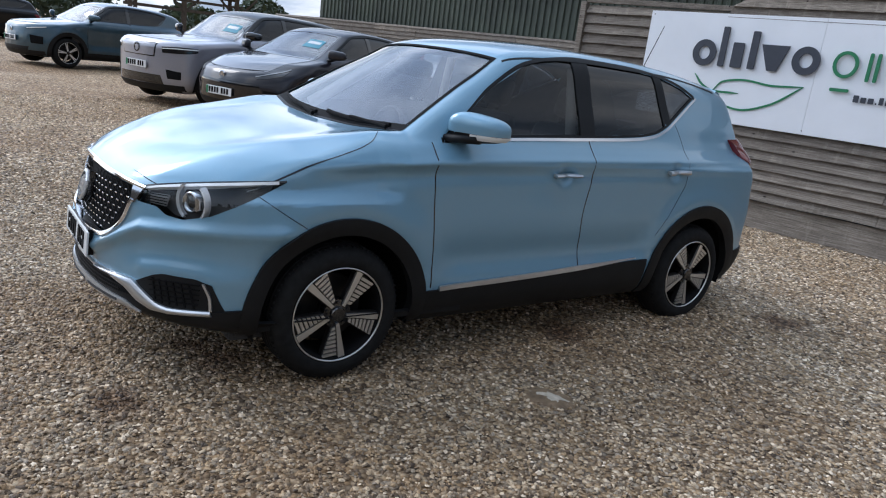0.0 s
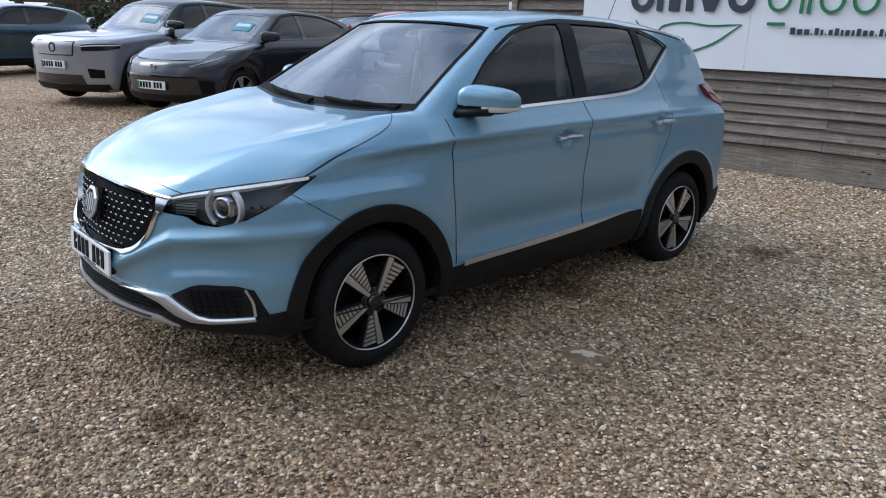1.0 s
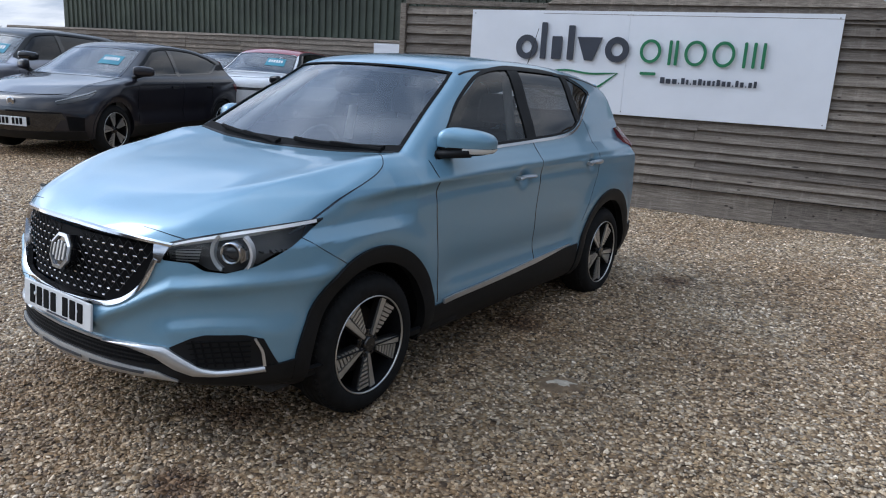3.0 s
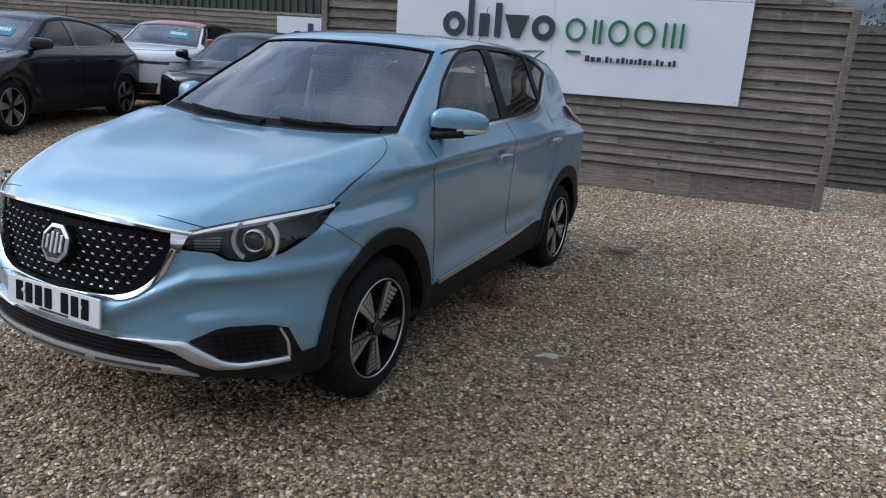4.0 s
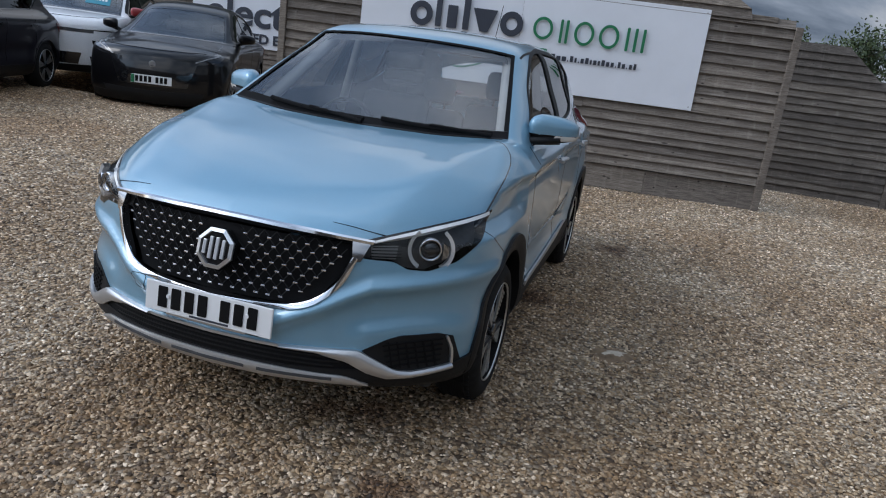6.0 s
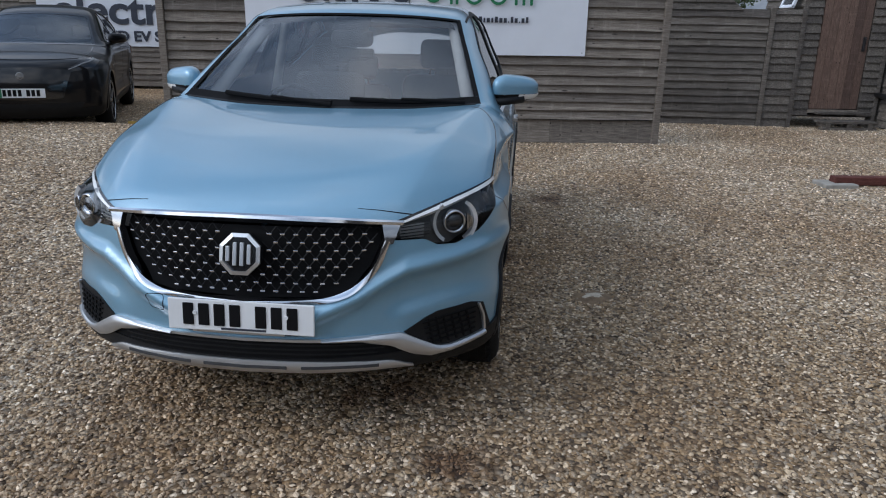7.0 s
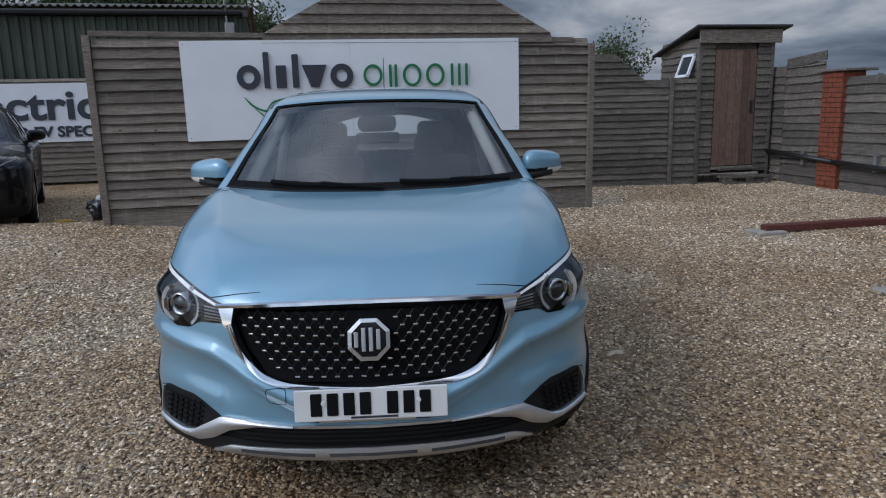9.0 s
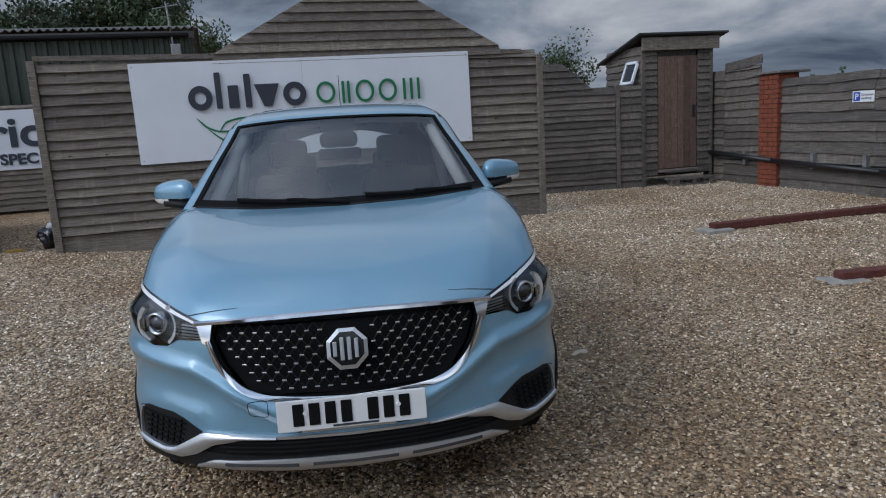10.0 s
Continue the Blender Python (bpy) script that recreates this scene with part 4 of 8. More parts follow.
# plain timber walls that close the yard behind the camera
for nm, at_, ang, l in (("wall_5", (-14.0, -13.0, 0.0), 0.0, 28.0), ("wall_6", (13.5, -13.0, 0.0), 90.0, 17.0)):
    bm = bmesh.new()
    box(bm, 0, l, -0.06, 0.06, -0.1, 2.9, 0.01)
    ob = part(nm, bm, M["board"])
    ob.matrix_world = pose(*at_, 0, 0, ang)
    tagged(ob, "plain dark timber yard wall", "wall", kind="structure")


# ---------------------------------------------------------------- sign boards
def rounded(u0, u1, v0, v1, r, n=6):
    pts = []
    for cu, cv, a0 in ((u1 - r, v1 - r, 0), (u0 + r, v1 - r, 90), (u0 + r, v0 + r, 180), (u1 - r, v0 + r, 270)):
        for i in range(n + 1):
            a = radians(a0 + 90 * i / n)
            pts.append((cu + r * math.cos(a), cv + r * math.sin(a)))
    return pts


def ring_shape(bm, cu, cv, ru, rv, w, h0, h1, m, n=28):
    """A flat oval ring."""
    loops = []
    for k, h in ((1, h0), (1, h1), (0, h1), (0, h0)):
        loops.append([bm.verts.new(m @ Vector((cu + (ru - (0 if k else w)) * math.cos(2 * math.pi * i / n), cv + (rv - (0 if k else w)) * math.sin(2 * math.pi * i / n), h))) for i in range(n)])
    for a, b in zip(loops, loops[1:] + loops[:1]):
        for i in range(n):
            bm.faces.new((a[i], a[(i + 1) % n], b[(i + 1) % n], b[i]))


def bar_shape(bm, u0, u1, v0, v1, h0, h1, m, r=None):
    r = min(u1 - u0, v1 - v0) * 0.3 if r is None else r
    prism(bm, rounded(u0, u1, v0, v1, r), h0, h1, m)


sign = tagged(empty("sign_board", pose(-3.556, 4.282, 0, 0, -0.3, WALL_ANGLE)), "large white sign board with dark and green raised shapes", "sign")
FLAT = pose(0, 0, 0, 90, 0, 0)       # (u, v, h): along the wall, up, out of it
SU0, SU1, SZ0, SZ1 = 1.11, 5.32, 1.165, 2.345
for a, b in ((SU0, 3.118), (3.12, SU1)):
    bm = bmesh.new()
    box(bm, a, b, -0.052, -0.034, SZ0, SZ1, 0.002)
    part("panel", bm, M["white"], sign)
for u, v in ((SU0 + 0.04, SZ1 - 0.04), (SU0 + 0.04, SZ0 + 0.04), (3.09, SZ1 - 0.04), (3.15, SZ1 - 0.04), (3.09, 1.98), (SU1 - 0.04, SZ1 - 0.04), (SU1 - 0.04, SZ0 + 0.04), (3.12, SZ0 + 0.04)):
    bm = bmesh.new()
    tube(bm, (u, -0.052, v), (u, -0.056, v), 0.008, 0.007, 8)
    part("screw", bm, M["steel"], sign)
# the mark on the board: plain rounded blocks in its two colours
H0, H1 = 0.066, 0.082
DARK = pose(0.030, 0, -0.045, 90, 0, 0)
MARK = pose(0.008, 0, -0.045, 90, 0, 0)
for u0, u1, v0, v1 in ((2.030, 2.100, 1.82, 2.25), (2.175, 2.300, 1.82, 2.09), (2.372, 2.450, 1.82, 2.22)):
    bm = bmesh.new()
    bar_shape(bm, u0, u1, v0, v1, H0, H1, DARK, 0.012)
    part("dark_shape", bm, M["ink"], sign)
for cu, ru in ((1.850, 0.140), (2.975, 0.142)):
    bm = bmesh.new()
    ring_shape(bm, cu, 1.955, ru, 0.146, 0.074, H0, H1, DARK)
    part("dark_shape", bm, M["ink"], sign)
bm = bmesh.new()
prism(bm, [(2.490, 2.09), (2.592, 1.82), (2.692, 1.82), (2.792, 2.09)], H0, H1, DARK)
part("dark_shape", bm, M["ink"], sign)


for u0, u1, v0 in ((3.265, 3.505, 1.82), (3.765, 4.005, 1.805), (4.065, 4.305, 1.805)):
    bm = bmesh.new()
    ring_shape(bm, (u0 + u1) / 2, (v0 + 2.085) / 2, (u1 - u0) / 2, (2.085 - v0) / 2, 0.033, H0, H1, MARK)
    part("green_shape", bm, M["green"], sign)
for u0, u1, v0, v1 in ((3.29, 3.47, 1.685, 1.718), (3.590, 3.623, 1.805, 2.08), (3.660, 3.693, 1.805, 2.08), (4.390, 4.423, 1.805, 2.08), (4.485, 4.518, 1.805, 2.08), (4.580, 4.613, 1.805, 2.08)):
    bm = bmesh.new()
    bar_shape(bm, u0, u1, v0, v1, H0, H1, MARK, 0.012)
    part("green_shape", bm, M["green"], sign)
# green leaf outline
bm = bmesh.new()


def ribbon(bm, pts, w, h0, h1, m):
    p = resample(pts, 26, True)
    d = np.gradient(p, axis=0)
    d /= np.hypot(d[:, 0], d[:, 1])[:, None]
    nrm = np.stack([-d[:, 1], d[:, 0]], 1)
    wv = w * np.interp(np.linspace(0, 1, 26), [0, 0.15, 0.85, 1], [0.3, 1, 1, 0.3])[:, None] / 2
    out = [tuple(q) for q in p + nrm * wv] + [tuple(q) for q in (p - nrm * wv)[::-1]]
    prism(bm, out[::-1], h0, h1, m)


ribbon(bm, [(1.80, 1.72), (1.92, 1.60), (2.08, 1.545), (2.35, 1.55)], 0.022, 0.054, 0.062, MARK)
ribbon(bm, [(2.05, 1.55), (2.15, 1.66), (2.40, 1.70), (2.70, 1.67), (3.02, 1.69)], 0.022, 0.054, 0.062, MARK)
ribbon(bm, [(1.92, 1.58), (2.10, 1.44), (2.40, 1.375), (2.70, 1.46), (3.03, 1.69)], 0.022, 0.0541, 0.0621, MARK)
part("leaf_outline", bm, M["green"], sign)
# small line of text under the mark, as bars
u = 3.53
for k, w in enumerate((0.05, 0.05, 0.05, 0.012, 0.038, 0.025, 0.012, 0.038, 0.038, 0.022, 0.038, 0.025, 0.038, 0.038, 0.036, 0.012, 0.032, 0.036, 0.012, 0.036, 0.03)):
    bm = bmesh.new()
    bar_shape(bm, u, u + w, 1.60, 1.60 + (0.055 if k % 4 else 0.07) * (0.3 if w < 0.015 else 1), 0.066, 0.072, MARK, 0.004)
    part("text_bar", bm, M["ink"], sign)
    u += w + 0.0185

sign2 = tagged(empty("sign_board", pose(-6.5, 10.8, 0, 0, 0, BA)), "white sign board with dark lettering on the low fence", "sign")
bm = bmesh.new()
box(bm, -2.72, 1.58, -0.06, -0.035, 1.0, 2.17, 0.002)
part("panel", bm, M["white"], sign2)
letters("lettering", "electric", 2.80, 0.60, FLAT @ pose(-2.38, 1.44, 0.062), M["ink"], sign2, 0.022, 0.02)
letters("lettering", "ED EV SPEC", 1.58, 0.22, FLAT @ pose(-1.28, 1.10, 0.062), M["ink"], sign2, 0.03, 0.02)

psign = tagged(empty("parking_sign", pose(6.70, 7.95, 0.06, 0, 0, -80.0)), "small white customer parking sign on the fence", "sign")
bm = bmesh.new()
box(bm, 3.00, 3.36, -0.040, -0.032, 1.335, 1.49, 0.002)
part("plate", bm, M["plate"], psign)
bm = bmesh.new()
box(bm, 3.02, 3.13, -0.043, -0.040, 1.35, 1.475)
part("blue_field", bm, M["blue_sign"], psign)
letters("lettering", "P", 0.055, 0.085, FLAT @ pose(3.05, 1.37, 0.044), M["plate"], psign, 0.02, 0.002)
letters("lettering", "Customer", 0.19, 0.035, FLAT @ pose(3.15, 1.42, 0.041), M["ink"], psign, 0.0, 0.002)
letters("lettering", "parking", 0.16, 0.04, FLAT @ pose(3.16, 1.365, 0.041), M["ink"], psign, 0.0, 0.002)


# ---------------------------------------------------------------- wheels
def wheel_meshes(R, rim, width, style, dark):
    """Meshes of a wheel about its hub; the outer face looks to +x."""
    out = {}
    bm = bmesh.new()
    w = width / 2
    sh = (R - rim) * 0.34
    lathe(bm, [(rim - 0.004, w - 0.012), (rim + 0.006, w), (rim + 0.4 * (R - rim), w + 0.004), (R - sh, w - 0.004), (R - 0.012, w - 0.024), (R, w - 0.05), (R, -w + 0.05), (R - sh, -w), (rim, -w)], 56)
    out["tyre"] = bm
    bm = bmesh.new()
    for k in range(4):
        x = -w + 0.055 + k * (width - 0.11) / 3
        lathe(bm, [(R - 0.001, x - 0.006), (R + 0.0025, x - 0.004), (R + 0.0025, x + 0.004), (R - 0.001, x + 0.006)], 56)
    for i in range(72):
        a = 2 * math.pi * i / 72
        box(bm, w - 0.052, w - 0.030, -0.004, 0.004, R - 0.014, R - 0.001, 0, Matrix.Rotation(a, 4, "X"))
    out["tread"] = bm
    bm = bmesh.new()
    lathe(bm, [(rim - 0.002, w - 0.006), (rim - 0.016, w - 0.018), (rim - 0.022, w - 0.08), (rim - 0.03, -w + 0.02)], 56)
    out["barrel"] = bm
    bm = bmesh.new()
    lathe(bm, [(rim, w - 0.004), (rim - 0.002, w + 0.001), (rim - 0.0065, w - 0.001), (rim - 0.0075, w - 0.006)], 56)
    out["rim_lip"] = bm
    bm = bmesh.new()
    lathe(bm, [(rim * 0.72, -w + 0.075), (rim * 0.72, -w + 0.095), (0.06, -w + 0.095), (0.06, -w + 0.11), (0.0, -w + 0.11)], 40)
    out["brake_disc"] = bm
    base, face = [], []
    for k in range(5):
        t = Matrix.Rotation(2 * math.pi * k / 5 + style[1], 4, "X")
        bm = bmesh.new()
        # local frame: radial along z, sideways along y, outwards along x
        m = t @ Matrix(((0, 0, 1, 0), (1, 0, 0, 0), (0, 1, 0, 0), (0, 0, 0, 1)))
        if style[0] == "turbine":
            prism(bm, [(-0.012, 0.03), (0.020, 0.03), (0.070, rim - 0.014), (-0.058, rim - 0.014)], w - 0.055, w - 0.024, m)
        else:
            prism(bm, [(-0.02, 0.03), (0.02, 0.03), (0.034, rim - 0.01), (-0.034, rim - 0.01)], w - 0.05, w - 0.016, m)
        base.append(bm)
        bm = bmesh.new()
        if style[0] == "turbine":
            prism(bm, [(-0.010, 0.045), (0.006, 0.045), (-0.020, rim - 0.012), (-0.055, rim - 0.012)], w - 0.024, w - 0.014, m)
            n = 7
            for j in range(n):
                r0 = 0.062 + (rim - 0.080) * j / n
                r1 = r0 + (rim - 0.080) / n * 0.66
                f0, f1 = (r0 - 0.03) / (rim - 0.044), (r1 - 0.03) / (rim - 0.044)
                l0, l1 = 0.012 - 0.024 * f0, 0.012 - 0.024 * f1
                e0, e1 = 0.016 + 0.050 * f0, 0.016 + 0.050 * f1
                if e1 - l1 > 0.008:
                    prism(bm, [(l0, r0), (e0, r0 + 0.006), (e1, r1 + 0.006), (l1, r1)], w - 0.024, w - 0.015, m)
        else:
            prism(bm, [(-0.016, 0.04), (0.016, 0.04), (0.028, rim - 0.012), (0.010, rim - 0.012), (0, rim * 0.5), (-0.010, rim - 0.012), (-0.028, rim - 0.012)], w - 0.016, w - 0.010, m)
        face.append(bm)
    out["base"], out["face"] = base, face
    bm = bmesh.new()
    lathe(bm, [(0.036, w - 0.03), (0.036, w - 0.012), (0.032, w - 0.006), (0.0, w - 0.004)], 24)
    out["hub_cap"] = bm
    bm = bmesh.new()
    lathe(bm, [(0.075, w - 0.06), (0.068, w - 0.026), (0.03, w - 0.022)], 24)
    for k in range(5):
        a = 2 * math.pi * (k + 0.5) / 5 + style[1]
        tube(bm, (w - 0.03, 0.055 * math.sin(a), 0.055 * math.cos(a)), (w - 0.018, 0.055 * math.sin(a), 0.055 * math.cos(a)), 0.009, 0.008, 8)
    out["hub"] = bm
    return out


def wheels(car, positions, R, rim, width, style=("turbine", 0.0), spoke=None, fine=True):
    first = None
    spoke = spoke or M["alloy"]
    for (x, y) in positions:
        if first is None:
            g = wheel_meshes(R, rim, width, style, True)
            w = part("wheel", g["barrel"], M["matt_black"], car, smooth=True)
            part("tyre", g["tyre"], M["rubber"], w, smooth=True)
            if fine:
                part("tread", g["tread"], M["rubber"], w)
            else:
                g["tread"].free()
            part("rim_lip", g["rim_lip"], M["alloy"], w, smooth=True)
            part("brake_disc", g["brake_disc"], M["housing"], w)
            for b in g["base"]:
                part("spoke", b, M["housing"], w)
            for b in g["face"]:
                part("spoke_face", b, spoke, w)
            part("hub", g["hub"], M["gloss"], w)
            part("hub_cap", g["hub_cap"], M["gloss"], w, "black centre cap")
            first = w
            ws = w
        else:
            ws = copy_thing(first, Matrix())
        ws.matrix_local = pose(x, y, R, 0, 0, 0 if x > 0 else 180)


# ---------------------------------------------------------------- car bodies
def body_field(zc, drop, wz, plan, green, nose, bow, rear_y, z_low, shear=0.2, k_top=0.08, extra=None, ws0=-1.5, ws1=-1.1):
    """Body of a car that faces -y: the upper line zc(y), its fall towards the sides drop(y), half widths wz(z) scaled by plan(y)
    (and by green(y) over the waist), the nose line nose(z) bent back by bow(x), and the tail."""

    def field(x, y, z):
        x = np.abs(x)
        wgt = np.clip((y - ws0) / (ws1 - ws0), 0, 1)
        yy = y - shear * wgt * x * x * np.where(y > 1.0, np.clip(1.4 - y, -1, 0.4) / 0.4 * 1.0, 1.0)
        top = (z - (zc(yy) - drop(y) * np.minimum(x / 0.85, 1.2) ** 2.5)) * 0.8
        up = np.clip((z - 1.02) / 0.12, 0, 1)
        sidew = x - wz(z) * plan(y) * (1 + up * (green(y) - 1))
        front = (nose(z) + bow(x) - y) * 0.85
        back = y - (rear_y(z) - 0.16 * x * x - 0.25 * np.maximum(x - 0.6, 0))
        f = smax(top, sidew, k_top)
        f = smax(f, front, 0.045)
        f = smax(f, back, 0.08)
        f = smax(f, z_low - z, 0.05)
        if extra is not None:
            f = f + extra(x, y, z)
        return f

    return field


def plane_of(p, view, pivot):
    if view == "side":
        return np.stack([p[:, 1], p[:, 2]], 1)
    if view in ("front", "rear"):
        return np.stack([p[:, 0], p[:, 2]], 1)
    if view == "top":
        return np.stack([p[:, 0], p[:, 1]], 1)
    return np.stack([np.arctan2(np.abs(p[:, 0]) - pivot[0], -(p[:, 1] - pivot[1])), p[:, 2]], 1)


def nearest_on(uv, pts):
    best, at = np.full(len(uv), 9e9), np.zeros_like(uv)
    n = len(pts)
    for i in range(n):
        a, b = np.array(pts[i], float), np.array(pts[(i + 1) % n], float)
        l2 = max(((b - a) ** 2).sum(), 1e-12)
        s = np.clip(((uv - a) @ (b - a)) / l2, 0, 1)[:, None]
        q = a + s * (b - a)
        d = np.hypot(*(uv - q).T)
        m = d < best
        best[m], at[m] = d[m], q[m]
    return best, at


def cut_skin(solid, step, cuts, level=0.0, pivot=(0.2, -1.3)):
    """Skin with clean-edged openings. A cut is (view, outline, test on x, y, z), or a bare test on the middles of faces."""
    p, q = solid.skin(step, level)
    for c in cuts:
        if callable(c):
            continue
        view, pts, test = c
        if view == "turn":
            pts = [(math.radians(a), b) for a, b in pts]
        ok = np.flatnonzero(test(p[:, 0], p[:, 1], p[:, 2]))
        uv = plane_of(p[ok], view, pivot)
        scale = np.array([0.8 if view == "turn" else 1.0, 1.0])
        dist, at = nearest_on(uv * scale, [(a * scale[0], b) for a, b in pts])
        at = at / scale
        near = dist < 0.62 * step
        i, t = ok[near], at[near]
        if view == "side":
            p[i, 1], p[i, 2] = t[:, 0], t[:, 1]
        elif view in ("front", "rear"):
            p[i, 0], p[i, 2] = t[:, 0], t[:, 1]
        elif view == "top":
            p[i, 0], p[i, 1] = t[:, 0], t[:, 1]
        else:
            sg = np.sign(p[i, 0])
            r = np.hypot(np.abs(p[i, 0]) - pivot[0], p[i, 1] - pivot[1])
            p[i, 0], p[i, 1], p[i, 2] = sg * (pivot[0] + r * np.sin(t[:, 0])), pivot[1] - r * np.cos(t[:, 0]), t[:, 1]
        axis = {"side": 0, "front": 1, "rear": 1, "top": 2}.get(view)
        for _ in range(3):
            g = solid.grad(p[i])
            f = solid.field(*p[i].T) - level
            if axis is None:
                w = g / np.maximum((g * g).sum(1), 0.05)[:, None]
                w[:, 2] = 0
                p[i] -= f[:, None] * w
            else:
                ga = np.where(np.abs(g[:, axis]) < 0.2, 0.2 * np.where(g[:, axis] < 0, -1, 1), g[:, axis])
                p[i, axis] -= np.clip(f / ga, -0.03, 0.03)
    c = p[q].mean(1)
    gone = np.zeros(len(q), bool)
    for cut in cuts:
        if callable(cut):
            gone |= cut(c[:, 0], c[:, 1], c[:, 2])
        else:
            view, pts, test = cut
            if view == "turn":
                pts = [(math.radians(a), b) for a, b in pts]
            uv = plane_of(c, view, pivot)
            gone |= test(c[:, 0], c[:, 1], c[:, 2]) & inside(uv[:, 0], uv[:, 1], pts)
    q = q[~gone]
    used = np.unique(q)
    re = np.full(len(p), -1)
    re[used] = np.arange(len(used))
    return p[used], re[q]


def skin_part(name, solid, step, cuts, material, parent, label="", level=0.0, second=None):
    """second: (material, test) for faces in another paint."""
    p, q = cut_skin(solid, step, cuts, level)
    n = solid.normal(p)
    me = mesh_np(name, p, q, True, n)
    if second:
        c = p[q].mean(1)
        me.materials.append(material)
        me.materials.append(second[0])
        me.polygons.foreach_set("material_index", second[1](c[:, 0], c[:, 1], c[:, 2]).astype(np.int32))
    return link_mesh(name, me, material, parent, label)


def pane_grid(name, skin, xy, s0, s1, v0, v1, material, parent, off, view="top", ns=16, nv=12, label=""):
    """A pane between s0 and s1 across and v0 and v1 up of a screen whose outline xy(s, v) gives."""
    S, V = np.meshgrid(np.linspace(s0, s1, ns), np.linspace(v0, v1, nv))
    uv = np.array([xy(s, v) for s, v in zip(S.ravel(), V.ravel())])
    p, n = skin.place(uv, view)
    p = p + n * off
    q = np.arange(ns * nv).reshape(nv, ns)
    f = np.stack([q[:-1, :-1], q[:-1, 1:], q[1:, 1:], q[1:, :-1]], -1).reshape(-1, 4)
    me = mesh_np(name, p, f, True)
    if me.polygons and Vector(n[0]).dot(me.polygons[0].normal) < 0:
        me.flip_normals()
    return link_mesh(name, me, material, parent, label)


def number_plate(car, m, ev=True, fine=True):
    """A white plate; its characters are plain bars."""
    bm = bmesh.new()
    box(bm, -0.26, 0.26, -0.006, 0.004, -0.0555, 0.0555, 0.003)
    pl = part("number_plate", bm, M["plate"], car, "white number plate with dark bars")
    pl.matrix_local = m
    if ev:
        bm = bmesh.new()
        box(bm, -0.257, -0.215, -0.0085, -0.006, -0.052, 0.052)
        part("green_band", bm, M["green"], pl)
    x = -0.205
    for k in range(7):
        bm = bmesh.new()
        box(bm, x, x + 0.038, -0.009, -0.006, -0.036, 0.042, 0.003)
        part("bar", bm, M["matt_black"], pl)
        x += 0.0555 if k != 3 else 0.092
    if fine:
        for x in (-0.163, 0.163):
            bm = bmesh.new()
            tube(bm, (x, -0.006, 0.008), (x, -0.0105, 0.008), 0.0085, 0.007, 12)
            part("screw_cap", bm, M["plate"], pl)
        bm = bmesh.new()
        box(bm, -0.07, 0.09, -0.008, -0.006, -0.049, -0.042)
        part("small_print_bar", bm, M["ink"], pl)
    return pl


# ---------------------------------------------------------------- the light blue car
car = tagged(empty("car"), "light blue metallic crossover car parked on gravel", "car")
zc = Curve((-2.4, 0.70), (-2.24, 0.80), (-2.19, 0.865), (-2.12, 0.912), (-2.0, 0.962), (-1.8, 1.020), (-1.5, 1.080), (-1.2, 1.118), (-1.13, 1.124), (-1.09, 1.130), (-1.03, 1.160), (-0.8, 1.298), (-0.6, 1.418), (-0.44, 1.512), (-0.36, 1.553), (-0.22, 1.588), (0.0, 1.612), (0.25, 1.625), (0.6, 1.622), (1.0, 1.602), (1.42, 1.555), (1.66, 1.515), (1.76, 1.485), (1.83, 1.38), (1.95, 1.20), (2.03, 1.08), (2.2, 0.90))
drop = Curve((-2.3, 0.03), (-1.9, 0.025), (-1.5, 0.015), (-1.2, -0.025), (-1.05, -0.040), (-0.9, -0.035), (-0.65, 0.0), (-0.4, 0.070), (0.5, 0.10), (1.5, 0.13), (2.2, 0.1))
wz = Curve((0.10, 0.68), (0.20, 0.78), (0.28, 0.845), (0.36, 0.872), (0.44, 0.876), (0.52, 0.870), (0.62, 0.872), (0.75, 0.877), (0.88, 0.876), (0.97, 0.880), (1.01, 0.889), (1.03, 0.892), (1.045, 0.886), (1.10, 0.852), (1.14, 0.820), (1.18, 0.796), (1.25, 0.765), (1.35, 0.712), (1.45, 0.664), (1.55, 0.610), (1.65, 0.55), (1.8, 0.45))
plan = Curve((-2.4, 0.96), (-1.9, 0.985), (-1.4, 1.0), (-1.0, 1.0), (0.0, 1.0), (1.2, 1.0), (1.6, 0.985), (1.9, 0.955), (2.2, 0.91))
green = Curve((-1.3, 1.0), (-0.9, 0.985), (-0.3, 0.99), (0.2, 1.0), (0.9, 0.985), (1.4, 0.94), (1.9, 0.89), (2.2, 0.86))
nose = Curve((0.10, -1.65), (0.20, -1.80), (0.265, -2.03), (0.295, -2.155), (0.320, -2.205), (0.345, -2.22), (0.38, -2.22), (0.46, -2.215), (0.56, -2.215), (0.66, -2.205), (0.76, -2.195), (0.84, -2.175), (0.90, -2.12), (1.0, -1.95), (1.2, -1.5), (1.7, -1.0))
bow = Curve((0, 0), (0.2, 0.014), (0.4, 0.058), (0.5, 0.097), (0.62, 0.165), (0.72, 0.245), (0.80, 0.335), (0.85, 0.425), (0.90, 0.57), (0.95, 0.80), (1.2, 2.4))
rear_y = Curve((0.1, 1.85), (0.3, 2.0), (0.45, 2.07), (0.7, 2.085), (0.9, 2.06), (1.05, 2.07), (1.2, 2.03), (1.5, 1.98), (1.8, 1.9))
HUBS = ((-1.2925, 0.325), (1.2925, 0.325))


